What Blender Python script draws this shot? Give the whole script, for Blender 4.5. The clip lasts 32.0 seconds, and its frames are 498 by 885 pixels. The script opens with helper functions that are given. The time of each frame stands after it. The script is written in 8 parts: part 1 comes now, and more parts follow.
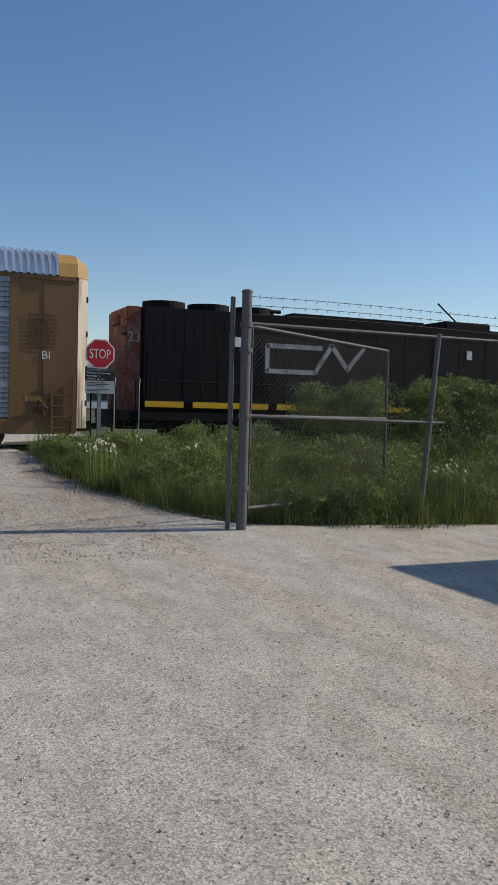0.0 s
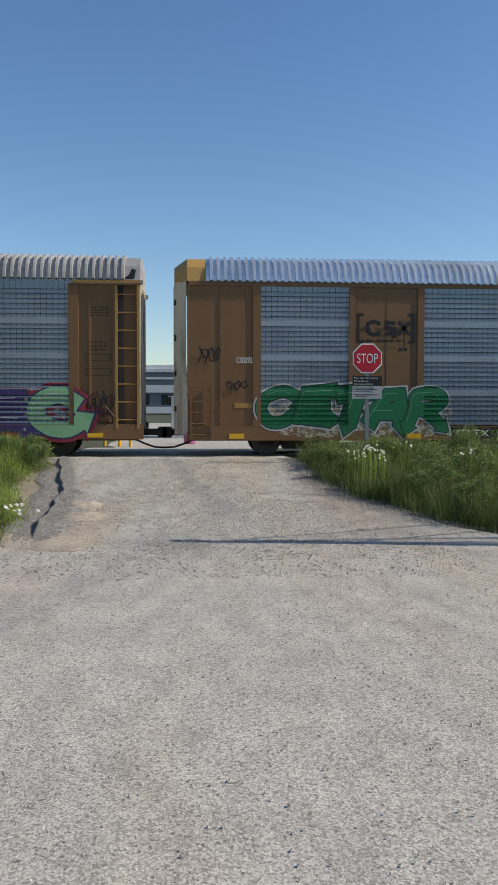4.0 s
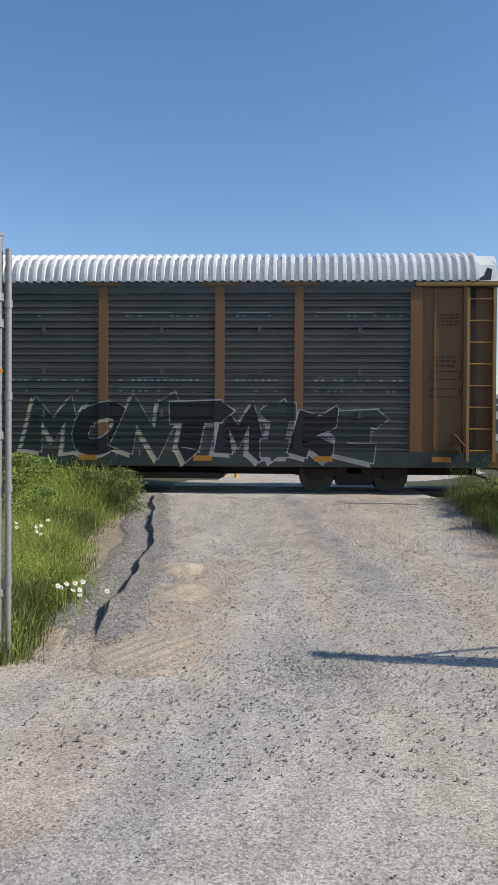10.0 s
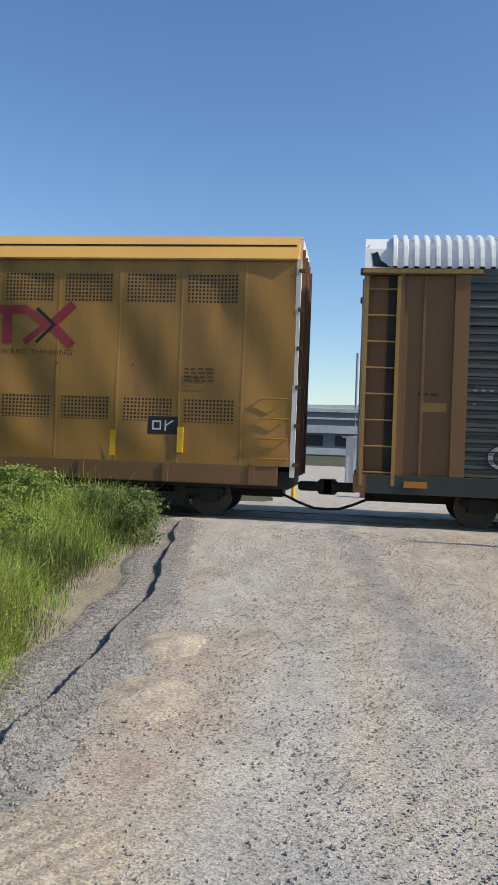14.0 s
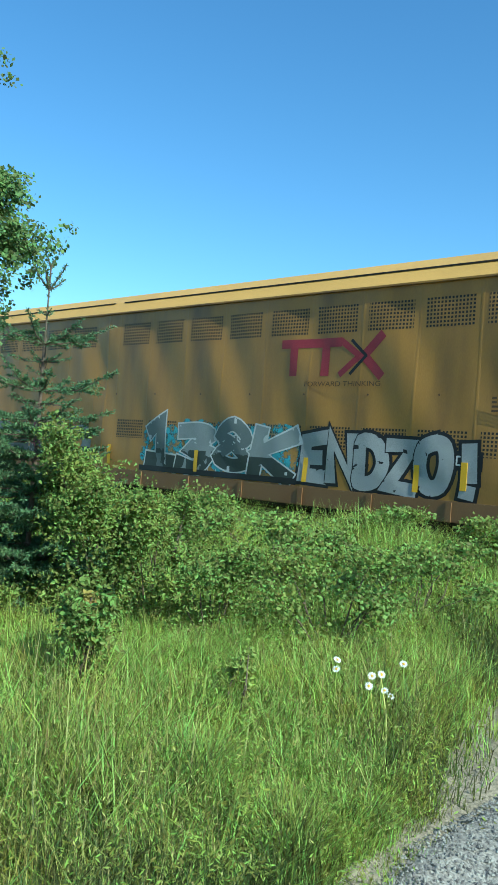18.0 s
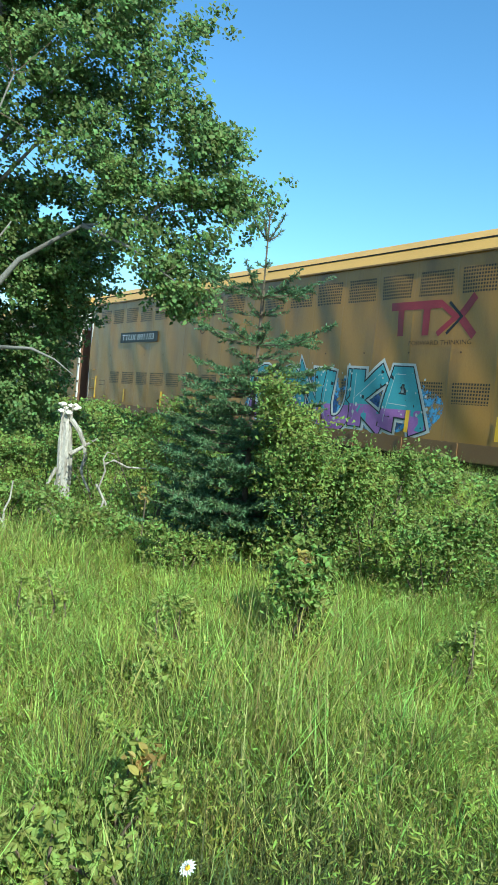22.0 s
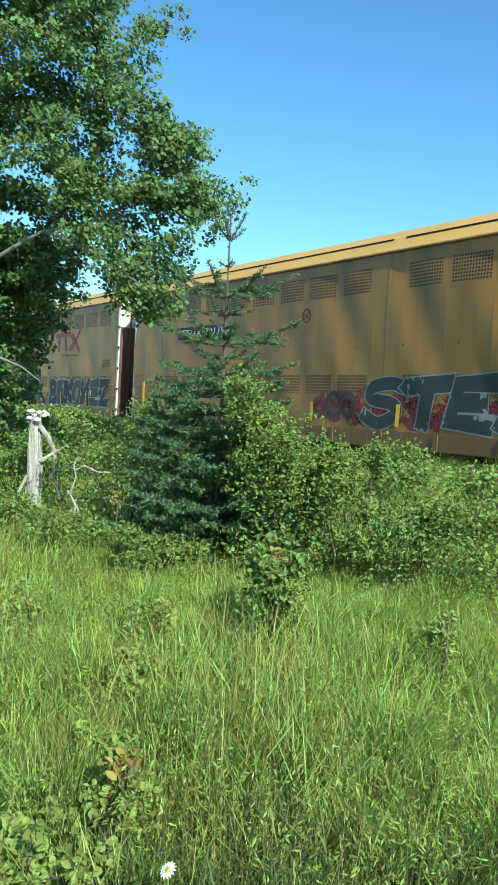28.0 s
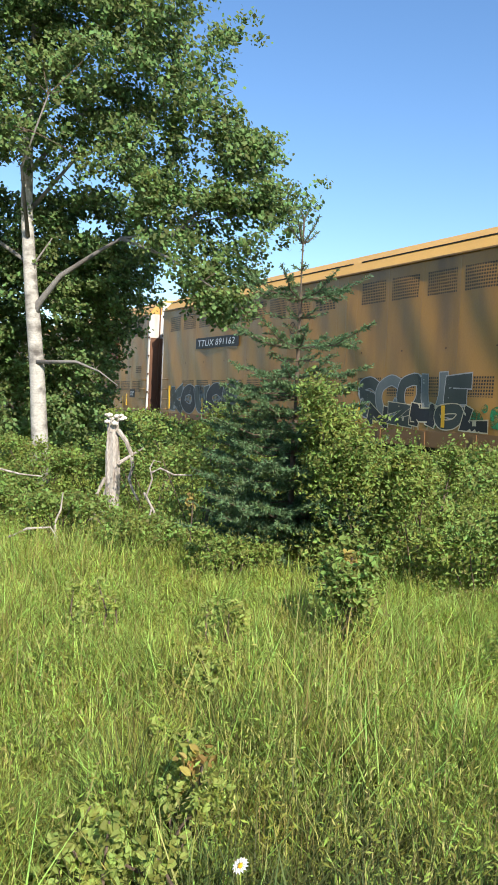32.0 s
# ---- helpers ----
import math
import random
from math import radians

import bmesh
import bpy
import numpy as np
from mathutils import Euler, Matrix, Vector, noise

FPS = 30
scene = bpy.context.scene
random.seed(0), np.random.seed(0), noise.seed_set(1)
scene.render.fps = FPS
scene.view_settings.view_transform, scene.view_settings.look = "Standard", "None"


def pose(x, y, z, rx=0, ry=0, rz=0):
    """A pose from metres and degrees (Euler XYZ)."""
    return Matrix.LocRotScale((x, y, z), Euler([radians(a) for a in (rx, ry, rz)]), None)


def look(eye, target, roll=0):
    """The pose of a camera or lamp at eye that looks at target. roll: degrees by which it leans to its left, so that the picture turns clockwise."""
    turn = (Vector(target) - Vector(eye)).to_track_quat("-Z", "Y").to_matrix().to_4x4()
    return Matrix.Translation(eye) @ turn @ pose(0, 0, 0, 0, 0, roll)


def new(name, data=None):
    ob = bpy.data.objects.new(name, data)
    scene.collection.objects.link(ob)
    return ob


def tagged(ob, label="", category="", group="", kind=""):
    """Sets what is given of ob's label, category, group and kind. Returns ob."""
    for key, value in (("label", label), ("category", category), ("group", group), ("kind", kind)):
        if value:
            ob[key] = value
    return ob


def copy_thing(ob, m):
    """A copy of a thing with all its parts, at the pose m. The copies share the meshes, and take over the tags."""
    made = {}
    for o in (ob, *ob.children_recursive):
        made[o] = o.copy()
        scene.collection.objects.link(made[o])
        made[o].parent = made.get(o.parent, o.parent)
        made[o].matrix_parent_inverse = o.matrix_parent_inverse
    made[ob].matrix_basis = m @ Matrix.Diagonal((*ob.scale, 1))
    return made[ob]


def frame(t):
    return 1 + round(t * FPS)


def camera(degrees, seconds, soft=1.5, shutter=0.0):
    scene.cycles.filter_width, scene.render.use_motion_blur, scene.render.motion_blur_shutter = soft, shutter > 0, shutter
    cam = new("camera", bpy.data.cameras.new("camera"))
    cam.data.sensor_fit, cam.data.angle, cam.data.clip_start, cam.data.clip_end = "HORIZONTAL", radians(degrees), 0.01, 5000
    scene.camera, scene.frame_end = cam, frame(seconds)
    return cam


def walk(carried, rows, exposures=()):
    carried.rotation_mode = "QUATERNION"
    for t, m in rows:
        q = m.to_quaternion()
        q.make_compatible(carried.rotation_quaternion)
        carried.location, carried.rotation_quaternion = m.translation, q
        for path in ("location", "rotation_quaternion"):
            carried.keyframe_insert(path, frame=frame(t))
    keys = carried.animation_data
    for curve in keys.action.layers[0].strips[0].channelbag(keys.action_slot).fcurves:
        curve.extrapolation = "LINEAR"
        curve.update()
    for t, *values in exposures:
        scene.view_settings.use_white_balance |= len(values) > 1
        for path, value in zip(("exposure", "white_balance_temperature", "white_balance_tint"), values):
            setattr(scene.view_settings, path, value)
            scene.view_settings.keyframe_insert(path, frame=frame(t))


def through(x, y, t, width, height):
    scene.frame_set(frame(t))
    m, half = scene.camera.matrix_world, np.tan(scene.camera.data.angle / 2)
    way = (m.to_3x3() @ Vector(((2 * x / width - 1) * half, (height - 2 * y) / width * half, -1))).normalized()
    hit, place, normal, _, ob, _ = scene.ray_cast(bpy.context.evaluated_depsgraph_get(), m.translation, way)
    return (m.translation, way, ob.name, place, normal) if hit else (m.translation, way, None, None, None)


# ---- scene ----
cam = camera(33.81, 32.0, soft=1.4)
PATH = [
    (0, (0.118, -25.201, 1.747), (4.005, -15.999, 1.293), 1.52),
    (0.5, (0.127, -25.159, 1.742), (3.283, -15.679, 1.320), 0.97),
    (1, (0.117, -25.104, 1.723), (2.680, -15.450, 1.238), 1.08),
    (1.5, (0.092, -25.068, 1.706), (2.147, -15.296, 1.180), 1.12),
    (2, (0.046, -24.943, 1.729), (1.600, -15.076, 1.243), 1.30),
    (2.5, (0.011, -24.906, 1.727), (1.128, -14.978, 1.287), 1.17),
    (3, (0.018, -24.888, 1.750), (0.634, -14.917, 1.312), 1.03),
    (3.5, (0.063, -24.868, 1.757), (0.931, -14.915, 1.335), 1.20),
    (4, (0.198, -24.680, 1.755), (0.963, -14.719, 1.313), 0.11),
    (4.5, (0.149, -24.503, 1.735), (0.727, -14.525, 1.409), 0.44),
    (6.5, (0.057, -23.351, 1.757), (0.264, -13.364, 1.289), 1.10),
    (7, (-0.035, -22.990, 1.792), (0.003, -13.002, 1.302), 0.73),
    (7.5, (-0.069, -22.573, 1.775), (-0.122, -12.586, 1.275), 0.90),
    (8, (-0.081, -22.120, 1.781), (-0.317, -12.132, 1.338), 0.98),
    (8.5, (-0.169, -21.700, 1.761), (-0.824, -11.728, 1.374), 0.27),
    (9, (-0.195, -21.314, 1.753), (-0.745, -11.330, 1.612), 0.17),
    (9.5, (-0.183, -20.949, 1.779), (-0.711, -10.966, 1.511), 0.13),
    (10, (-0.198, -20.605, 1.778), (-0.675, -10.617, 1.647), 0.32),
    (10.5, (-0.156, -20.209, 1.782), (-0.369, -10.211, 1.860), 0.27),
    (11, (-0.046, -19.809, 1.825), (0.058, -9.812, 1.585), 0.88),
    (11.5, (-0.018, -19.419, 1.799), (0.099, -9.420, 1.753), 1.62),
    (12, (-0.006, -18.974, 1.812), (-0.197, -8.976, 1.888), 1.50),
    (12.5, (0.046, -18.474, 1.838), (-0.456, -8.494, 1.471), 1.08),
    (13, (0.053, -18.087, 1.799), (-0.830, -8.128, 1.686), 1.25),
    (13.5, (0.020, -17.722, 1.820), (-1.134, -7.789, 1.832), 1.63),
    (15.5, (0.096, -16.085, 1.796), (-3.327, -6.690, 1.682), 3.15),
    (16, (0.053, -15.730, 1.858), (-4.759, -6.965, 1.691), 2.89),
    (16.5, (-0.057, -15.419, 1.871), (-5.345, -6.935, 1.656), 2.38),
    (17, (-0.249, -15.134, 1.862), (-6.216, -7.111, 1.673), 2.70),
    (17.5, (-0.411, -14.926, 1.866), (-6.925, -7.344, 1.589), 3.87),
    (18, (-0.567, -14.808, 1.830), (-7.292, -7.411, 2.060), 4.41),
    (18.5, (-0.722, -14.702, 1.813), (-7.725, -7.570, 2.115), 4.60),
    (19, (-0.798, -14.622, 1.788), (-8.065, -7.755, 1.924), 4.93),
    (19.5, (-0.837, -14.590, 1.780), (-8.506, -8.173, 1.869), 5.11),
    (20, (-0.817, -14.603, 1.782), (-8.740, -8.515, 2.187), 4.99),
    (20.5, (-0.818, -14.599, 1.783), (-8.936, -8.775, 2.202), 5.00),
    (21, (-0.797, -14.614, 1.785), (-9.053, -8.980, 2.095), 4.93),
    (21.5, (-0.821, -14.606, 1.780), (-9.155, -9.079, 1.721), 5.20),
    (22, (-0.840, -14.589, 1.776), (-9.225, -9.159, 1.331), 5.14),
    (22.5, (-0.860, -14.575, 1.772), (-9.283, -9.214, 1.201), 5.18),
    (23, (-0.866, -14.573, 1.772), (-9.159, -9.009, 1.249), 5.25),
    (23.5, (-0.857, -14.574, 1.773), (-9.094, -8.927, 1.246), 5.16),
    (24, (-0.851, -14.577, 1.771), (-9.055, -8.880, 1.295), 5.30),
    (24.5, (-0.844, -14.579, 1.773), (-9.062, -8.895, 1.368), 5.04),
    (25, (-0.841, -14.582, 1.774), (-9.088, -8.931, 1.524), 4.78),
    (25.5, (-0.829, -14.587, 1.777), (-9.085, -8.948, 1.583), 4.59),
    (27.5, (-0.812, -14.574, 1.787), (-9.060, -8.937, 1.346), 2.92),
    (28, (-0.815, -14.568, 1.782), (-9.021, -8.870, 1.346), 2.86),
    (28.5, (-0.818, -14.554, 1.783), (-8.969, -8.782, 1.302), 2.22),
    (29, (-0.819, -14.553, 1.778), (-9.195, -9.107, 1.354), 2.29),
    (29.5, (-0.805, -14.555, 1.781), (-9.196, -9.132, 1.337), 2.31),
    (30, (-0.806, -14.552, 1.773), (-9.148, -9.058, 1.303), 2.40),
    (30.5, (-0.788, -14.569, 1.778), (-9.202, -9.182, 1.347), 2.76),
    (31, (-0.783, -14.576, 1.774), (-9.434, -9.578, 1.342), 2.73),
    (31.5, (-0.786, -14.574, 1.776), (-9.465, -9.623, 1.364), 2.61),
    (32, (-0.787, -14.574, 1.778), (-9.478, -9.647, 1.340), 2.58),
]
EXPOSURE = [
    (0, -0.3, 6750, 11), (2, -0.15, 6700, 11), (4.5, -0.08, 6650, 10), (7, 0.0, 6600, 10), (13.5, 0.12, 6650, 10), (15.3, 0.15, 6400, 9), (16, 0.2, 5850, 1), (16.6, 0.28, 5750, -4), (17.2, 0.36, 5700, -6), (18, 0.5, 5500, -15), (20.2, 0.55, 5450, -17),
    (20.5, 0.6, 6550, 9), (21.6, 0.6, 6550, 9), (22.0, 0.6, 5750, -12), (23, 0.6, 5800, -10), (30.2, 0.6, 5750, -12), (30.5, 0.62, 6650, 11), (32, 0.62, 6650, 11)]
walk(cam, [(t, look(eye, to, roll)) for t, eye, to, roll in PATH], EXPOSURE)

# ---- sky and sun ----
SUN_EL, SUN_AZ = radians(36.6), radians(-8.0)      # azimuth from +x, towards the camera's side of the track
world = bpy.data.worlds.new("sky")
world.use_nodes = True
scene.world = world
wt = world.node_tree
sky = wt.nodes.new("ShaderNodeTexSky")
sky.sky_type, sky.sun_disc = "NISHITA", False
sky.sun_elevation, sky.sun_rotation = SUN_EL, radians(90) - SUN_AZ
sky.air_density, sky.dust_density, sky.ozone_density = 1.0, 0.4, 2.7
deep = wt.nodes.new("ShaderNodeHueSaturation")       # clear summer air: a deeper blue
deep.inputs["Hue"].default_value, deep.inputs["Saturation"].default_value = 0.502, 1.16
wt.links.new(sky.outputs[0], deep.inputs["Color"])
wt.links.new(deep.outputs[0], wt.nodes["Background"].inputs[0])
wt.nodes["Background"].inputs[1].default_value = 0.144
sun = new("sun", bpy.data.lights.new("sun", "SUN"))
sun.data.energy, sun.data.angle, sun.data.color = 4.6, radians(0.53), (1.0, 0.94, 0.84)
to_sun = Vector((math.cos(SUN_EL) * math.cos(SUN_AZ), math.cos(SUN_EL) * math.sin(SUN_AZ), math.sin(SUN_EL)))
sun.matrix_world = look(to_sun * 60, (0, 0, 0))


# ---- materials ----
def mat(name, color, rough=0.7, metal=0.0, vary=0.12, scale=6.0, bump=0.15, grain=40.0, tint=None, spots=0.35, per_object=0.0, per_island=0.0, spec=0.4, stretch=(1, 1, 1)):
    """A surface with stains at a large scale and grain at a small one. tint: the colour of its dirt or wear."""
    m = bpy.data.materials.new(name)
    m.use_nodes = True
    nt = m.node_tree
    b = nt.nodes["Principled BSDF"]
    co = nt.nodes.new("ShaderNodeTexCoord")
    mp = nt.nodes.new("ShaderNodeMapping")
    mp.inputs["Scale"].default_value = stretch
    nt.links.new(co.outputs["Object"], mp.inputs[0])
    big, small = nt.nodes.new("ShaderNodeTexNoise"), nt.nodes.new("ShaderNodeTexNoise")
    big.inputs["Scale"].default_value, big.inputs["Detail"].default_value = scale * 0.25, 6
    small.inputs["Scale"].default_value, small.inputs["Detail"].default_value = grain, 3
    nt.links.new(mp.outputs[0], big.inputs[0])
    nt.links.new(mp.outputs[0], small.inputs[0])
    ramp = nt.nodes.new("ShaderNodeMapRange")
    ramp.inputs[1].default_value, ramp.inputs[2].default_value = 0.45, 0.72
    ramp.inputs[4].default_value = spots
    nt.links.new(big.outputs[0], ramp.inputs[0])
    mix = nt.nodes.new("ShaderNodeMix")
    mix.data_type = "RGBA"
    mix.inputs[6].default_value = (*color, 1)
    mix.inputs[7].default_value = (*(tint or [c * 0.6 for c in color]), 1)
    nt.links.new(ramp.outputs[0], mix.inputs[0])
    hsv = nt.nodes.new("ShaderNodeHueSaturation")
    val = nt.nodes.new("ShaderNodeMapRange")
    val.inputs[1].default_value, val.inputs[2].default_value = 0.3, 0.7
    val.inputs[3].default_value, val.inputs[4].default_value = 1 - vary, 1 + vary
    nt.links.new(small.outputs[0], val.inputs[0])
    last = val.outputs[0]
    for amount, node, out in ((per_object, "ShaderNodeObjectInfo", "Random"), (per_island, "ShaderNodeNewGeometry", "Random Per Island")):
        if amount:
            rnd = nt.nodes.new(node)
            r = nt.nodes.new("ShaderNodeMapRange")
            r.inputs[3].default_value, r.inputs[4].default_value = 1 - amount, 1 + amount
            nt.links.new(rnd.outputs[out], r.inputs[0])
            mul = nt.nodes.new("ShaderNodeMath")
            mul.operation = "MULTIPLY"
            nt.links.new(last, mul.inputs[0])
            nt.links.new(r.outputs[0], mul.inputs[1])
            last = mul.outputs[0]
            hr = nt.nodes.new("ShaderNodeMapRange")
            hr.inputs[3].default_value, hr.inputs[4].default_value = 0.5 - amount * 0.09, 0.5 + amount * 0.07
            nt.links.new(rnd.outputs[out], hr.inputs[0])
            nt.links.new(hr.outputs[0], hsv.inputs["Hue"])
    nt.links.new(last, hsv.inputs["Value"])
    nt.links.new(mix.outputs[2], hsv.inputs["Color"])
    nt.links.new(hsv.outputs[0], b.inputs["Base Color"])
    b.inputs["Roughness"].default_value, b.inputs["Metallic"].default_value = rough, metal
    b.inputs["Specular IOR Level"].default_value = spec
    if bump:
        bp = nt.nodes.new("ShaderNodeBump")
        bp.inputs["Strength"].default_value, bp.inputs["Distance"].default_value = bump, 0.02
        nt.links.new(small.outputs[0], bp.inputs["Height"])
        nt.links.new(bp.outputs[0], b.inputs["Normal"])
    return m


def leafy(name, color, vary=0.4, through=0.35, rough=0.58):
    """Leaves and blades: each with its own green, and light that passes through."""
    m = mat(name, color, rough, vary=0.22, bump=0, grain=9, scale=9, spots=0.55, per_island=vary, tint=[color[0] * 1.5, color[1] * 1.15, color[2] * 0.8], spec=0.28)
    nt = m.node_tree
    b, out = nt.nodes["Principled BSDF"], nt.nodes["Material Output"]
    tr = nt.nodes.new("ShaderNodeBsdfTranslucent")
    nt.links.new(b.inputs["Base Color"].links[0].from_socket, tr.inputs[0])
    mx = nt.nodes.new("ShaderNodeMixShader")
    mx.inputs[0].default_value = through
    nt.links.new(b.outputs[0], mx.inputs[1])
    nt.links.new(tr.outputs[0], mx.inputs[2])
    nt.links.new(mx.outputs[0], out.inputs[0])
    return m


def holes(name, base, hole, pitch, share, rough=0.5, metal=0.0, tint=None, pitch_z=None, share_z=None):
    """Sheet metal with a grid of punched holes or slots, whose dark insides are painted on the flat sheet."""
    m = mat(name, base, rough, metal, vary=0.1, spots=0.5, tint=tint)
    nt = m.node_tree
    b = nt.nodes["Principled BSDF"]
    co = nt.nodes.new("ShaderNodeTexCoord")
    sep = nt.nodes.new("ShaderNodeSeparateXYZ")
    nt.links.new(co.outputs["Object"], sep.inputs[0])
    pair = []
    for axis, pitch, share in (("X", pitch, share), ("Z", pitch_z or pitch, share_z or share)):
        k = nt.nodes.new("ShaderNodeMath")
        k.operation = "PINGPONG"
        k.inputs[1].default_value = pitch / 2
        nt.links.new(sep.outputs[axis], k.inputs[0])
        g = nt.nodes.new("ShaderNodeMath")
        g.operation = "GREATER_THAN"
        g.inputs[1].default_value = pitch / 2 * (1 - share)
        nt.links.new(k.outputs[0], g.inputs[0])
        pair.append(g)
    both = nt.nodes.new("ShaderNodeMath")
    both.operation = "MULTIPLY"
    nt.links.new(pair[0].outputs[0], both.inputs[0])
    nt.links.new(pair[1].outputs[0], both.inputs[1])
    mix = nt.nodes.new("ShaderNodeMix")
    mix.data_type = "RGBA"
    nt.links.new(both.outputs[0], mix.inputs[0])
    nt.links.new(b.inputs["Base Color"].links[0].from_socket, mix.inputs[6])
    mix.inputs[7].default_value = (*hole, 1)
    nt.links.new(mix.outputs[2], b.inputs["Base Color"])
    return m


def gravel_mat(name, color, dirt, lanes=()):
    """Crushed stone: small lit and dark chips, patches of sandy dirt, worn lanes. lanes: (x at y = -10, slope, half width, y from, y to, colour)."""
    m = bpy.data.materials.new(name)
    m.use_nodes = True
    nt = m.node_tree

    def op(kind, a, b=None, clamp=False):
        n = nt.nodes.new("ShaderNodeMath")
        n.operation, n.use_clamp = kind, clamp
        for k, v in enumerate((a, b)):
            if v is None:
                continue
            if isinstance(v, (int, float)):
                n.inputs[k].default_value = v
            else:
                nt.links.new(v, n.inputs[k])
        return n.outputs[0]

    def span(v, lo, hi, to_lo, to_hi):
        n = nt.nodes.new("ShaderNodeMapRange")
        for k, s in enumerate((lo, hi, to_lo, to_hi)):
            n.inputs[k + 1].default_value = s
        nt.links.new(v, n.inputs[0])
        return n.outputs[0]

    def blend(f, a, b):
        n = nt.nodes.new("ShaderNodeMix")
        n.data_type = "RGBA"
        nt.links.new(f, n.inputs[0])
        for k, v in ((6, a), (7, b)):
            if isinstance(v, tuple):
                n.inputs[k].default_value = (*v, 1)
            else:
                nt.links.new(v, n.inputs[k])
        return n.outputs[2]

    b = nt.nodes["Principled BSDF"]
    co = nt.nodes.new("ShaderNodeTexCoord").outputs["Object"]
    xyz = nt.nodes.new("ShaderNodeSeparateXYZ")
    nt.links.new(co, xyz.inputs[0])

    def voronoi(scale):
        n = nt.nodes.new("ShaderNodeTexVoronoi")
        n.inputs["Scale"].default_value = scale
        nt.links.new(co, n.inputs[0])
        s = nt.nodes.new("ShaderNodeSeparateColor")
        nt.links.new(n.outputs["Color"], s.inputs[0])
        return n, s

    def perlin(scale, detail, stretch=(1, 1, 1)):
        mp = nt.nodes.new("ShaderNodeMapping")
        mp.inputs["Scale"].default_value = stretch
        nt.links.new(co, mp.inputs[0])
        n = nt.nodes.new("ShaderNodeTexNoise")
        n.inputs["Scale"].default_value, n.inputs["Detail"].default_value = scale, detail
        nt.links.new(mp.outputs[0], n.inputs[0])
        return n.outputs[0]

    v1, c1 = voronoi(85)
    v2, c2 = voronoi(60)
    wob = perlin(1.3, 4)
    chips = op("MULTIPLY", span(c1.outputs[0], 0, 1, 0.64, 1.34), span(c2.outputs[1], 0, 0.1, 0.5, 1.0))
    chips = op("MULTIPLY", chips, span(perlin(4.0, 9, (1.0, 0.4, 1.0)), 0.3, 0.7, 0.84, 1.14))
    col = blend(span(perlin(0.8, 6, (1.0, 0.1, 1.0)), 0.46, 0.66, 0, 1), color, dirt)
    for x0, slope, half, y0, y1, tone in lanes:
        mid = op("ADD", op("MULTIPLY", op("ADD", xyz.outputs[1], 10.0), slope), x0)
        off = op("ABSOLUTE", op("SUBTRACT", op("ADD", xyz.outputs[0], span(wob, 0, 1, -0.45, 0.45)), mid))
        f = span(off, half * 0.35, half, 0.8, 0.0)
        f = op("MULTIPLY", f, span(op("ADD", xyz.outputs[1], span(wob, 0, 1, -1.2, 1.2)), y0, y0 + 1.2, 0, 1))
        f = op("MULTIPLY", f, span(op("ADD", xyz.outputs[1], span(wob, 0, 1, -1.2, 1.2)), y1 - 1.2, y1, 1, 0))
        f = op("MULTIPLY", f, span(perlin(2.2, 6), 0.3, 0.6, 0.35, 1.0), True)
        col = blend(f, col, tone)
    hsv = nt.nodes.new("ShaderNodeHueSaturation")
    nt.links.new(col, hsv.inputs["Color"])
    nt.links.new(chips, hsv.inputs["Value"])
    nt.links.new(hsv.outputs[0], b.inputs["Base Color"])
    b.inputs["Roughness"].default_value = 0.9
    b.inputs["Specular IOR Level"].default_value = 0.2
    bp = nt.nodes.new("ShaderNodeBump")
    bp.inputs["Strength"].default_value, bp.inputs["Distance"].default_value = 0.6, 0.012
    nt.links.new(perlin(75, 4), bp.inputs["Height"])
    nt.links.new(bp.outputs[0], b.inputs["Normal"])
    return m


LANES = ((-1.35, 0.02, 0.75, -15.0, -9.2, (0.43, 0.325, 0.225)), (0.75, -0.13, 0.34, -12.5, 1.0, (0.29, 0.28, 0.265)), (-2.1, -0.12, 0.5, -13.6, -2.0, (0.30, 0.285, 0.265)),
         (2.9, 0.02, 0.6, -14.0, -5.0, (0.40, 0.31, 0.23)), (-0.1, 0.0, 0.6, -15.6, -12.8, (0.33, 0.315, 0.29)), (0.2, 0.25, 0.5, -30, -15, (0.43, 0.36, 0.29)), (-2.15, 0.0, 0.45, -15.2, -6.0, (0.44, 0.345, 0.25)), (1.5, 0.35, 0.45, -30, -14, (0.36, 0.34, 0.31)))
GRAVEL = gravel_mat("pale crushed gravel", (0.442, 0.405, 0.345), (0.442, 0.376, 0.292), LANES)
GRAVEL_DARK = gravel_mat("grey coarse gravel", (0.285, 0.262, 0.232), (0.34, 0.28, 0.215))
GRAVEL_BANK = gravel_mat("grey coarse gravel of the bank", (0.30, 0.28, 0.25), (0.36, 0.315, 0.26))
GRAVEL_SANDY = gravel_mat("sandy road dirt", (0.41, 0.345, 0.26), (0.39, 0.31, 0.215))
SAND = gravel_mat("sandy bare dirt", (0.36, 0.30, 0.22), (0.22, 0.19, 0.13))
SOIL = mat("grassy soil", (0.052, 0.056, 0.022), 0.95, vary=0.3, scale=3, grain=25, tint=(0.13, 0.10, 0.06), spots=0.6)
BROWN = mat("weathered brown rack paint", (0.19, 0.10, 0.040), 0.55, vary=0.1, scale=2, tint=(0.17, 0.075, 0.028), spots=0.6, stretch=(2, 2, 0.5))
YELLOW_TRIM = mat("faded yellow paint", (0.36, 0.20, 0.05), 0.5, vary=0.1, scale=3, tint=(0.25, 0.13, 0.04), spots=0.5)
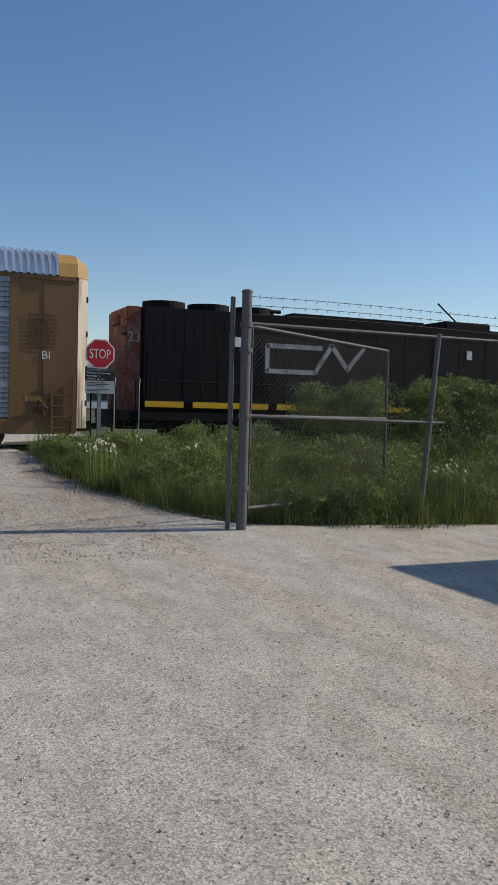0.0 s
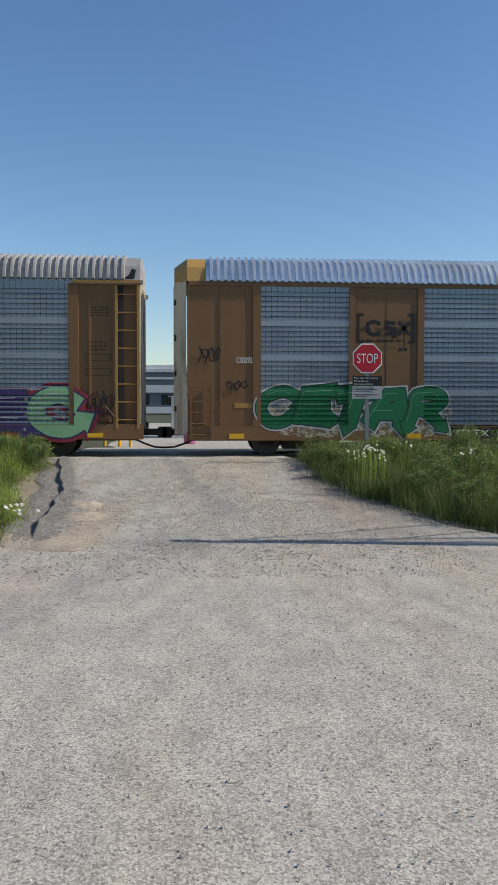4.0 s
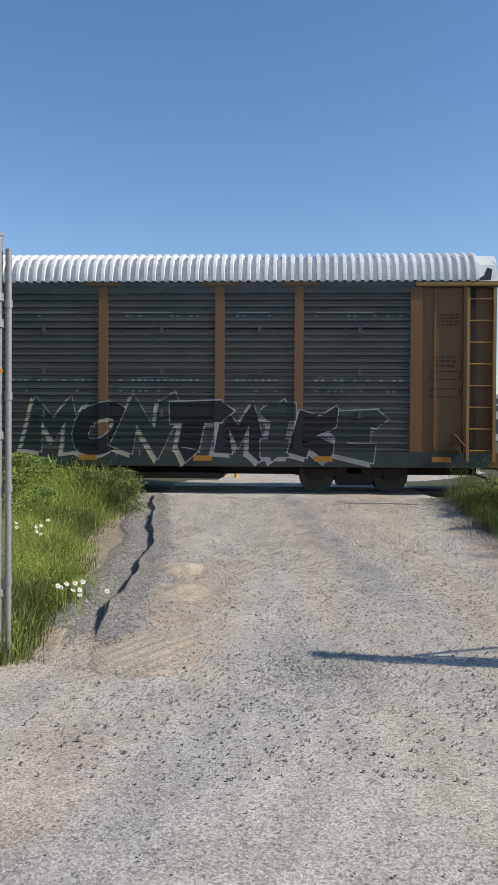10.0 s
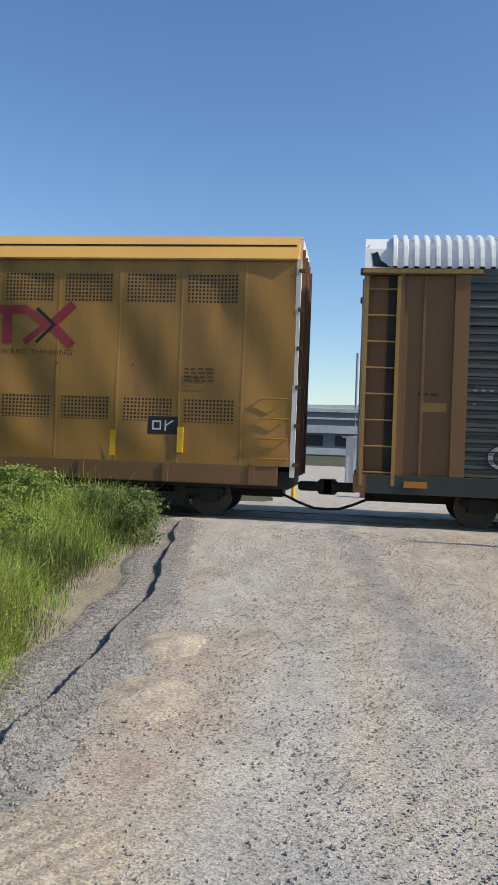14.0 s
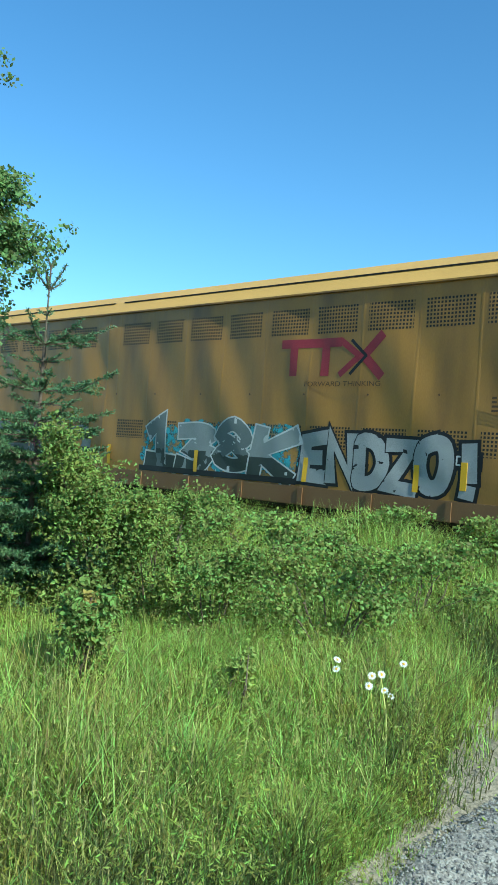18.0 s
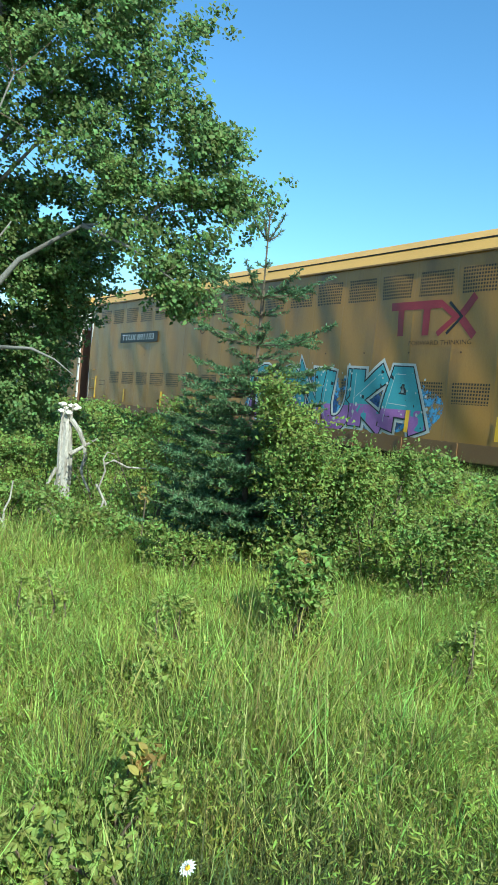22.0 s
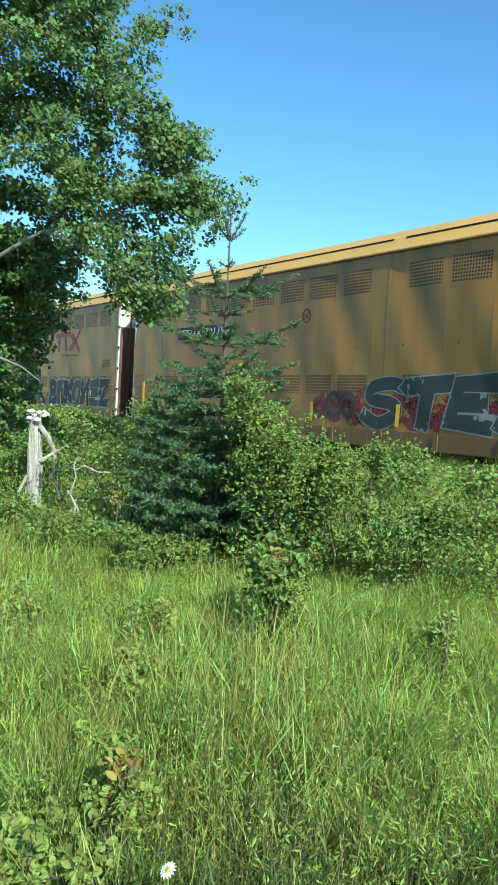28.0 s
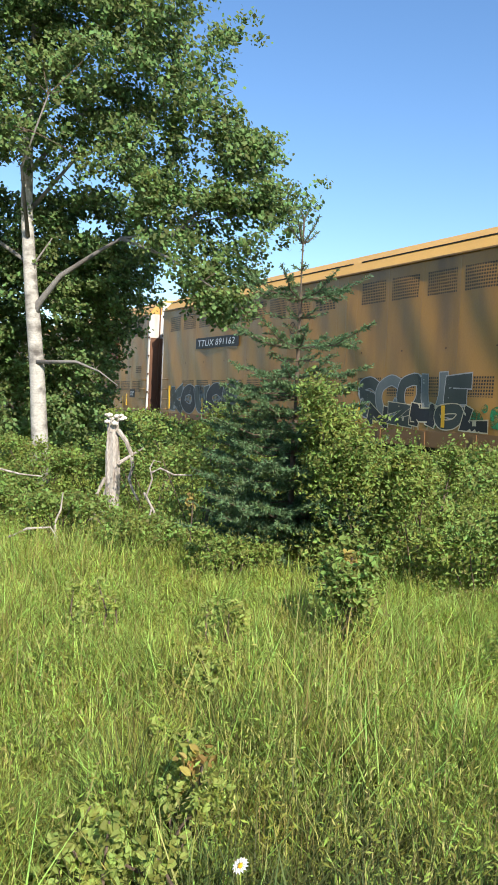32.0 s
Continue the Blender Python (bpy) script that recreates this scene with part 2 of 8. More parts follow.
GALV = holes("galvanised punched steel screen", (0.27, 0.31, 0.345), (0.05, 0.06, 0.07), 0.165, 0.085, 0.36, 0.4, (0.17, 0.20, 0.23), 0.245, 0.70)
TIER_RAIL = mat("galvanised tier rail", (0.31, 0.345, 0.375), 0.45, 0.3, vary=0.1, scale=3, tint=(0.22, 0.24, 0.26), spots=0.6, stretch=(0.5, 1, 2))
SLATE = mat("dark grey steel screen", (0.092, 0.092, 0.084), 0.42, 0.15, vary=0.15, scale=4, tint=(0.05, 0.058, 0.06), spots=0.7, stretch=(1, 1, 5))
ROOF_ZINC = mat("ribbed zinc roof", (0.78, 0.78, 0.77), 0.3, 0.75, vary=0.08, scale=2, tint=(0.36, 0.35, 0.34), spots=0.5)
ROOF_WHITE = mat("white ribbed roof", (0.74, 0.74, 0.73), 0.5, 0.0, vary=0.05, scale=2, tint=(0.55, 0.54, 0.52), spots=0.5)
ROOF_DULL = mat("dull ribbed roof", (0.40, 0.38, 0.36), 0.6, 0.2, vary=0.08, scale=2, tint=(0.27, 0.25, 0.24), spots=0.6)
CREAM = mat("dirty cream end paint", (0.56, 0.49, 0.38), 0.6, vary=0.1, scale=6, tint=(0.17, 0.12, 0.08), spots=0.9, stretch=(2, 2, 0.4))
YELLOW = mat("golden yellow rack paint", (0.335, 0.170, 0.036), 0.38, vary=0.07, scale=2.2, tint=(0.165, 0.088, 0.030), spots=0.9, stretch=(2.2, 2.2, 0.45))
# Roof has the sides' yellow, lightened for the sun it catches
YELLOW_SUNLIT = mat("golden yellow paint lightened for sun", (0.62, 0.355, 0.09), 0.5, vary=0.06, scale=2, tint=(0.46, 0.27, 0.07), spots=0.5)
# The vent holes are dark colour that stands for their shaded insides
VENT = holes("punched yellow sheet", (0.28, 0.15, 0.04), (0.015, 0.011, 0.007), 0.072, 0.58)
DOOR = mat("dirty white door paint", (0.66, 0.62, 0.56), 0.6, vary=0.08, scale=4, tint=(0.30, 0.20, 0.14), spots=0.85, stretch=(2, 2, 0.35))
DARK = mat("greasy black steel", (0.022, 0.02, 0.018), 0.7, vary=0.2, scale=6, tint=(0.05, 0.035, 0.025), spots=0.7)
RUSTY = mat("rusty brown steel", (0.12, 0.062, 0.03), 0.75, vary=0.2, scale=5, tint=(0.07, 0.035, 0.02), spots=0.7)
WHEEL = mat("worn wheel steel", (0.09, 0.075, 0.065), 0.5, 0.5, vary=0.2, scale=8)
RAIL = mat("rail steel", (0.16, 0.11, 0.085), 0.5, 0.5, vary=0.2, scale=8)
TIE = mat("creosoted sleeper wood", (0.055, 0.042, 0.033), 0.9, vary=0.25, scale=6, stretch=(8, 1, 1))
LOCO_BLACK = mat("faded black locomotive paint", (0.010, 0.010, 0.011), 0.7, vary=0.2, scale=2, tint=(0.02, 0.017, 0.015), spots=0.5, spec=0.12)
LOCO_RED = mat("faded rusty red paint", (0.20, 0.062, 0.042), 0.75, vary=0.35, scale=14, tint=(0.30, 0.19, 0.15), spots=0.9, spec=0.2, stretch=(1, 1, 0.6))
LETTER_GREY = mat("weathered pale lettering", (0.42, 0.42, 0.41), 0.7, vary=0.2, scale=8, tint=(0.12, 0.12, 0.12), spots=0.8)
WHITE = mat("white paint", (0.75, 0.75, 0.73), 0.55, vary=0.06, scale=6, tint=(0.55, 0.53, 0.5), spots=0.4)
BLACK = mat("black paint", (0.012, 0.012, 0.014), 0.5, vary=0.2)
AMBER = mat("amber reflector strip", (0.75, 0.42, 0.02), 0.35, vary=0.05)
AMBER_DULL = mat("dirty amber reflector strip", (0.40, 0.17, 0.02), 0.45, vary=0.15)
RED = mat("red sign sheeting", (0.50, 0.012, 0.025), 0.4, vary=0.05)
STEEL = mat("galvanised post steel", (0.27, 0.275, 0.275), 0.55, 0.35, vary=0.12, scale=8, tint=(0.28, 0.26, 0.24), spots=0.6)
FENCE_STEEL = mat("dull grey fence tube", (0.125, 0.122, 0.118), 0.65, 0.2, vary=0.15, scale=8, tint=(0.10, 0.08, 0.065), spots=0.7)
MESHWIRE = mat("weathered fence wire", (0.055, 0.048, 0.042), 0.7, 0.2, vary=0.15)
GRASS = leafy("meadow grass", (0.345, 0.44, 0.10), 0.7, 0.42)
# Shrub green, darkened for the shade inside the big bushes
SHRUB_SHADED = leafy("bush leaves darkened for inner shade", (0.12, 0.185, 0.045), 0.5, 0.3)
# Weedy roadside green, darkened further for the shade between the blades
GRASS_SHADED = leafy("roadside grass darkened for shade", (0.108, 0.142, 0.042), 0.55, 0.36)
GRASS_DRY = leafy("dry grass stalks", (0.37, 0.36, 0.12), 0.4, 0.3)
ROADSIDE = leafy("dull roadside leaves", (0.165, 0.222, 0.072), 0.45, 0.38)
SHRUB = leafy("shrub leaves", (0.20, 0.272, 0.066), 0.6, 0.36)
WEED = leafy("bright weed leaves", (0.285, 0.365, 0.070), 0.6, 0.42)
SAPLING = leafy("grey-green sapling leaves", (0.30, 0.37, 0.095), 0.35, 0.4)
RUSSET = leafy("young russet leaves", (0.40, 0.31, 0.09), 0.3, 0.4)
POPLAR = leafy("poplar leaves", (0.148, 0.228, 0.074), 0.5, 0.36)
NEEDLE = leafy("spruce needles", (0.105, 0.180, 0.080), 0.4, 0.12)
LIMB_BARK = mat("grey limb bark", (0.23, 0.215, 0.19), 0.85, vary=0.2, scale=6, tint=(0.12, 0.10, 0.085), spots=0.7)
# Lower door colours carry the shadow of the car ahead, besides stains and rust
DOOR_GREY = mat("stained door paint greyed for shade", (0.15, 0.125, 0.115), 0.65, vary=0.12, scale=4, tint=(0.13, 0.085, 0.06), spots=0.85, stretch=(3, 3, 0.35))
DOOR_BROWN = mat("rusty door paint darkened for shade", (0.16, 0.075, 0.04), 0.7, vary=0.15, scale=3, tint=(0.09, 0.04, 0.025), spots=0.7, stretch=(2, 2, 0.4))
BARK = mat("pale poplar bark", (0.48, 0.45, 0.39), 0.85, vary=0.22, scale=16, tint=(0.11, 0.095, 0.08), spots=0.95, grain=25, stretch=(1, 1, 1.6))
TWIG = mat("brown twig bark", (0.14, 0.10, 0.07), 0.9, vary=0.2)
DEAD = mat("bleached dead wood", (0.46, 0.41, 0.35), 0.9, vary=0.3, scale=22, tint=(0.09, 0.06, 0.045), spots=0.95, stretch=(4, 4, 0.6))
FUNGUS = mat("pale bracket fungus", (0.72, 0.66, 0.56), 0.8, vary=0.15, scale=20, tint=(0.45, 0.36, 0.27), spots=0.6)
DARK_SIDING = mat("grey hall siding", (0.16, 0.18, 0.20), 0.6, 0.1, vary=0.06, scale=2)
SIDING = mat("pale ribbed siding", (0.60, 0.61, 0.60), 0.5, 0.1, vary=0.05, scale=2)


# ---- building helpers ----
def link(name, me, material, parent=None, label=""):
    me.materials.append(material)
    ob = new(name, me)
    if parent:
        ob.parent = parent
    if label:
        tagged(ob, label)
    return ob


def part(name, bm, material, parent=None, label="", smooth=False):
    me = bpy.data.meshes.new(name)
    bm.to_mesh(me)
    bm.free()
    if smooth:
        me.polygons.foreach_set("use_smooth", [True] * len(me.polygons))
    return link(name, me, material, parent, label)


def raw(name, verts, faces, material, parent=None, label="", smooth=False):
    me = bpy.data.meshes.new(name)
    me.from_pydata(verts, [], faces)
    if smooth:
        me.polygons.foreach_set("use_smooth", [True] * len(me.polygons))
    me.update()
    return link(name, me, material, parent, label)


def soup(name, quads, material, parent=None, label=""):
    """Many loose quads from an array (n, 4, 3)."""
    q = np.asarray(quads, dtype=np.float32)
    n = len(q)
    me = bpy.data.meshes.new(name)
    me.vertices.add(n * 4)
    me.vertices.foreach_set("co", q.reshape(-1))
    me.loops.add(n * 4)
    me.loops.foreach_set("vertex_index", np.arange(n * 4, dtype=np.int32))
    me.polygons.add(n)
    me.polygons.foreach_set("loop_start", np.arange(0, n * 4, 4, dtype=np.int32))
    me.update(calc_edges=True)
    return link(name, me, material, parent, label)


def box(bm, x0, x1, y0, y1, z0, z1, bevel=0.0):
    g = bmesh.ops.create_cube(bm, size=1)
    bmesh.ops.transform(bm, matrix=Matrix.LocRotScale(((x0 + x1) / 2, (y0 + y1) / 2, (z0 + z1) / 2), None, (abs(x1 - x0), abs(y1 - y0), abs(z1 - z0))), verts=g["verts"])
    if bevel:
        e = list({e for v in g["verts"] for e in v.link_edges})
        bmesh.ops.bevel(bm, geom=e, offset=bevel, segments=2, affect="EDGES")
    return bm


def boxes(*items, bevel=0.0):
    bm = bmesh.new()
    for it in items:
        box(bm, *it, bevel=bevel)
    return bm


def rod(bm, a, b, r, n=8, r2=None):
    a, b = Vector(a), Vector(b)
    d = b - a
    g = bmesh.ops.create_cone(bm, cap_ends=True, segments=n, radius1=r, radius2=r if r2 is None else r2, depth=d.length)
    bmesh.ops.transform(bm, matrix=Matrix.Translation((a + b) / 2) @ d.to_track_quat("Z", "Y").to_matrix().to_4x4(), verts=g["verts"])
    return bm


def rods(*items, n=8):
    bm = bmesh.new()
    for a, b, r in items:
        rod(bm, a, b, r, n)
    return bm


def tube(line, radii, n=8):
    """One closed skin round a crooked line, its thickness given point by point."""
    p = [Vector(q) for q in line]
    bm = bmesh.new()
    rings = []
    for i, (q, r) in enumerate(zip(p, radii)):
        d = (p[min(i + 1, len(p) - 1)] - p[max(i - 1, 0)]).normalized()
        u = d.cross(Vector((0.31, 0.87, 0.39))).normalized()
        w = d.cross(u)
        rings.append([bm.verts.new(q + (u * math.cos(k * 2 * math.pi / n) + w * math.sin(k * 2 * math.pi / n)) * r) for k in range(n)])
    for a, b in zip(rings, rings[1:]):
        for k in range(n):
            bm.faces.new((a[k], a[(k + 1) % n], b[(k + 1) % n], b[k]))
    bm.faces.new(list(reversed(rings[0])))
    bm.faces.new(rings[-1])
    bmesh.ops.recalc_face_normals(bm, faces=bm.faces[:])
    return bm


def bent(line, r):
    """A crooked stick, thinner towards its tip."""
    n = len(line)
    return tube(line, [r * (1 - 0.6 * k / (n - 1)) for k in range(n)], 7)


def extrude_profile(profile, x0, x1, steps=1):
    """A sheet: a profile of (y, z) swept along x."""
    xs = [x0 + (x1 - x0) * i / steps for i in range(steps + 1)]
    v = [(x, y, z) for x in xs for y, z in profile]
    n = len(profile)
    f = [(i * n + j, (i + 1) * n + j, (i + 1) * n + j + 1, i * n + j + 1) for i in range(steps) for j in range(n - 1)]
    return v, f


def lettering(words, x, z, height, material, parent, y, width=None, name="lettering", slant=0.0):
    """Painted words on a side that faces -y; x is their left end, z their foot."""
    cu = bpy.data.curves.new(name, "FONT")
    cu.body, cu.size, cu.extrude, cu.shear = words, 1.0, 0.0, slant
    tmp = bpy.data.objects.new(name, cu)
    me = bpy.data.meshes.new_from_object(tmp)
    bpy.data.objects.remove(tmp)
    co = np.empty(len(me.vertices) * 3)
    me.vertices.foreach_get("co", co)
    co = co.reshape(-1, 3)
    lo, hi = co.min(0), co.max(0)
    k = height / (hi[1] - lo[1])
    kx = width / (hi[0] - lo[0]) if width else k
    out = np.stack([(co[:, 0] - lo[0]) * kx + x, np.full(len(co), y), (co[:, 1] - lo[1]) * k + z], 1)
    me.vertices.foreach_set("co", out.reshape(-1))
    me.materials.clear()
    me.update()
    return link(name, me, material, parent)


def flat(name, outlines, material, parent, y, label=""):
    """Flat painted shapes on a side that faces -y: closed outlines of (x, z)."""
    bm = bmesh.new()
    for o in outlines:
        vs = [bm.verts.new((x, y, z)) for x, z in o]
        fc = bm.faces.new(vs)
        if fc.normal.y > 0:
            fc.normal_flip()
    bmesh.ops.triangulate(bm, faces=bm.faces[:])
    return part(name, bm, material, parent, label)


def stroke(points, w):
    """Outline of a thick line through (x, z) points."""
    out = []
    for (ax, az), (bx, bz) in zip(points, points[1:]):
        dx, dz = bx - ax, bz - az
        k = w / 2 / max(1e-6, math.hypot(dx, dz))
        ex, ez = dx * k, dz * k
        out.append([(ax - ez - ex * 0.6, az + ex - ez * 0.6), (ax + ez - ex * 0.6, az - ex - ez * 0.6), (bx + ez + ex * 0.6, bz - ex + ez * 0.6), (bx - ez + ex * 0.6, bz + ex + ez * 0.6)])
    return out


# ---- ground, road, track ----
RAIL_TOP = 0.32      # the track lies on a low bank, to which the road climbs


def rise(y):
    """How far the ground has climbed towards the track."""
    a, b = np.clip((y + 8.5) / 6.0, 0, 1), np.clip((9.0 - y) / 6.0, 0, 1)
    return RAIL_TOP * (a * a * (3 - 2 * a)) * (b * b * (3 - 2 * b))


def hill(x, y):
    """Height of the meadow: nearly level, a shallow ditch before the ballast."""
    z = 0.10 * noise.noise(Vector((x * 0.16, y * 0.16, 0.3)))
    if x < -2.4 and y > -14.4:
        z += 0.16 * min(1, (-2.4 - x) / 3)
    if y < -14.6 or -2.6 < x < 3.6:
        z = -0.03
    return z - (0.03 if abs(y) > 1 else 0) + float(rise(y))


def ground():
    xs = [-1500, -600, -250, -120, -70] + [-50 + i for i in range(100)] + [55, 80, 150, 300, 700, 1500]
    ys = [-1500, -600, -200, -80, -45] + [-30 + i for i in range(48)] + [22, 30, 50, 90, 200, 500, 1500]
    v = [(x, y, hill(x, y) if abs(x) < 55 and abs(y) < 40 else -0.06) for y in ys for x in xs]
    n = len(xs)
    f = [(j * n + i, j * n + i + 1, (j + 1) * n + i + 1, (j + 1) * n + i) for j in range(len(ys) - 1) for i in range(n - 1)]
    tagged(raw("ground", v, f, SOIL, smooth=True), "grassy soil on both sides of the track", "ground", kind="structure")


def strip(name, rows, material, z, label, category, bumpy=0.0):
    """A surface across x between two edges, row by row along y: (y, x left, x right)."""
    r = np.array(rows)
    ys = [y for y in (-70, -60, -50, -42, -36, -32, -29, -27, -25.5)] + list(np.arange(-24, 6, 0.35)) + [7, 9, 12, 16, 22, 30, 45, 60]
    m = 34
    v = []
    for y in ys:
        a, b = np.interp(y, r[:, 0], r[:, 1]), np.interp(y, r[:, 0], r[:, 2])
        for i in range(m + 1):
            x = a + (b - a) * i / m
            edge = min(i, m - i)
            x += 0.18 * noise.noise(Vector((x, y * 1.3, 4))) if edge == 0 else 0
            v.append((x, y, z + float(rise(y)) + bumpy * noise.noise(Vector((x * 0.9, y * 0.5, 9))) - (0.06 if edge == 0 else 0)))
    n = m + 1
    f = [(j * n + i, j * n + i + 1, (j + 1) * n + i + 1, (j + 1) * n + i) for j in range(len(ys) - 1) for i in range(m)]
    return tagged(raw(name, v, f, material, smooth=True), label, category, kind="structure")


ground()
strip("road", [(-70, -40, 40), (-30, -30, 14), (-20, -14, 11), (-16.5, -9, 10.8), (-15.2, -5.0, 9.4), (-14.4, -2.55, 5.0), (-13, -2.45, 4.25), (-10, -2.8, 3.6), (-6, -3.45, 3.2), (-2, -3.95, 3.2), (2.5, -3.8, 3.2), (9, -4.0, 3.6), (16, -9, 9), (60, -12, 12)],
      GRAVEL, 0.012, "pale gravel yard and road across the railway track", "gravel road", 0.018)


def track():
    for k, y in enumerate((-0.75, 0.75)):
        prof = [(y - 0.07, -0.12), (y - 0.02, -0.09), (y - 0.035, 0.0), (y - 0.035, 0.03), (y + 0.035, 0.03), (y + 0.035, 0.0), (y + 0.02, -0.09), (y + 0.07, -0.12)]
        v, f = extrude_profile(prof, -420, 240)
        tagged(raw("rail", [(p, q, r + RAIL_TOP) for p, q, r in v], f, RAIL), "brown steel rail on wooden sleepers", "rail", "rails of the track", "structure")
    v, f = extrude_profile([(-3.9, -0.1), (-2.1, 0.26), (2.1, 0.26), (4.2, -0.1)], -420, -3.9)
    tagged(raw("ballast", v, f, GRAVEL_DARK), "grey stone ballast under the track", "ballast", kind="structure")
    v, f = extrude_profile([(-3.9, -0.1), (-2.1, 0.26), (2.1, 0.26), (4.2, -0.1)], 3.4, 240)
    tagged(raw("ballast", v, f, GRAVEL_DARK), "grey stone ballast under the track", "ballast", kind="structure")
    tie = boxes((-0.11, 0.11, -1.3, 1.3, -0.2, -0.04), bevel=0.01)
    first = tagged(part("sleeper", tie, TIE), "dark creosoted wooden sleeper in the ballast", "sleeper", "sleepers of the track")
    first.location = (-4.4, 0, RAIL_TOP)
    for i in range(1, 95):
        x = -4.4 - 0.55 * i if i < 75 else 3.8 + 0.55 * (i - 75)
        copy_thing(first, pose(x, 0, RAIL_TOP))


def bank_line(y):
    """Where the bank's broken edge runs, with its wander."""
    c = np.interp(y, (-14.1, -13.0, -12, -11, -10, -9, -8, -7, -5.5, -4, -2.6), (-1.78, -1.86, -1.93, -2.02, -2.1, -2.18, -2.28, -2.42, -2.7, -2.92, -3.15))
    return c + 0.035 * np.sin(y * 2.1 + 0.7 * np.sin(y * 1.3)) + 0.014 * np.sin(y * 5.3 + 2) + 0.004 * np.sin(y * 13 + 1)


def bank(y, a):
    """Height of the bank at a distance a from its edge, right of it positive."""
    top = (0.068 + 0.016 * np.sin(y * 1.9 + 1) * np.sin(y * 0.83)) * np.clip((y + 13.95) * 0.9, 0, 1)
    right = top * np.clip(1 - a / 0.34, 0, 1) ** 1.5
    step = top * np.clip(1 + a / 0.03, 0, 1) - 0.022 * np.clip(-a / 0.03, 0, 1)
    gutter = -0.022 + 0.055 * np.clip((-a - 0.05) / 0.3, 0, 1)
    z = np.where(a >= 0, right, np.where(a > -0.03, step, gutter))
    z = z + 0.008 * np.sin(a * 31 + y * 13) * np.sin(y * 19 + 1) + 0.006 * np.sin(a * 57 - y * 41)
    end = np.clip((y + 14.15) / 0.9, 0, 1)
    return end * (0.034 + z) - 0.02 * (1 - end) + rise(y)


def gravel_berm():
    """A low bank of coarse gravel pushed up along the road's edge, broken off steeply towards the meadow, with a gutter behind it."""
    across = np.array((-0.5, -0.44, -0.38, -0.32, -0.26, -0.2, -0.15, -0.1, -0.06, -0.03, -0.015, 0.0, 0.02, 0.05, 0.09, 0.14, 0.2, 0.27, 0.35, 0.42))
    ys, n = np.arange(-14.15, -2.6, 0.045), len(across)
    v = []
    for y in ys:
        x, z = bank_line(y) + across * (1 + 0.12 * math.sin(y * 2.7)), bank(y, across)
        z[0], z[-1] = z[0] - 0.05, z[-1] - 0.05
        v += [(float(p), float(y), float(q)) for p, q in zip(x, z)]
    f = [(j * n + i, j * n + i + 1, (j + 1) * n + i + 1, (j + 1) * n + i) for j in range(len(ys) - 1) for i in range(n - 1)]
    tagged(raw("gravel_bank", v, f, GRAVEL_BANK, smooth=True), "low dark gravel bank broken off towards the meadow", "gravel bank", kind="structure")


def dirt_verge():
    """Bare sandy dirt between the bank and the meadow, with a ragged edge."""
    v, n = [], 12
    ys = np.arange(-14.35, -2.4, 0.09)
    for y in ys:
        a = float(np.interp(y, EDGE_Y, EDGE_X)) - 0.5 + 0.25 * noise.noise(Vector((y * 1.3, 2, 6)))
        b = float(bank_line(y)) - 0.26
        for i in range(n):
            x = a + (b - a) * i / (n - 1)
            lip = 0.05 * max(0, 1 - abs(i / (n - 1) - 0.45) / 0.3) * (0.5 + noise.noise(Vector((x * 2, y * 2, 1))))
            z = max(hill(x, y) + 0.035, 0.03 + float(rise(y))) * (1 - i / (n - 1)) + (0.03 + float(rise(y))) * i / (n - 1) + lip + 0.02 * noise.noise(Vector((x * 7, y * 7, 3)))
            v.append((x, y, z * min(1, (y + 14.35) * 2) - (0.05 if i in (0, n - 1) or y < -14.3 else 0)))
    f = [(j * n + i, j * n + i + 1, (j + 1) * n + i + 1, (j + 1) * n + i) for j in range(len(ys) - 1) for i in range(n - 1)]
    tagged(raw("dirt_verge", v, f, SAND, smooth=True), "bare sandy dirt between gravel road and meadow", "verge", kind="structure")


def mound(name, cx, cy, rx, ry, high, ridges, label):
    """A low heap of sandy dirt on the road; ridges: tyre marks across it, per metre."""
    v, n = [], 40
    for j in range(n + 1):
        for i in range(n + 1):
            a, b = 2 * i / n - 1, 2 * j / n - 1
            x, y = cx + a * rx, cy + b * ry
            body = max(0.0, 1 - (a * a + b * b) * (1 + 0.5 * noise.noise(Vector((x * 3, y * 3, 5))))) ** 0.7
            wave = 0.5 + 0.5 * math.sin(2 * math.pi * ridges * (x * 0.86 - y * 0.5) + 1.5 * noise.noise(Vector((x * 2, y * 2, 1))))
            v.append((x, y, 0.004 + float(rise(y)) + body * (high * (0.5 + 0.5 * wave if ridges else 0.8 + 0.6 * noise.noise(Vector((x * 5, y * 5, 2)))) + 0.012) - (0.02 if body == 0 else 0)))
    m = n + 1
    tagged(raw(name, v, [(j * m + i, j * m + i + 1, (j + 1) * m + i + 1, (j + 1) * m + i) for j in range(n) for i in range(n)], GRAVEL_SANDY, smooth=True), label, "dirt heap", kind="structure")


EDGE_Y, EDGE_X = (-15, -13.9, -12.6, -11.5, -10.7, -9.4, -8.3, -6, -3, -2), (-2.0, -1.98, -2.08, -2.36, -2.52, -2.83, -3.12, -3.2, -3.4, -3.6)      # where the meadow meets the road
track()
gravel_berm()
dirt_verge()
mound("dirt_heap", -1.58, -10.2, 0.34, 0.5, 0.07, 0, "low heap of pale sandy dirt on the road")
mound("dirt_heap", -1.45, -11.7, 0.42, 0.55, 0.055, 0, "low heap of brown sandy dirt on the road")
mound("tyre_marks", -1.28, -14.05, 0.5, 0.85, 0.022, 7, "ribbed tyre marks pressed in brown sandy dirt")


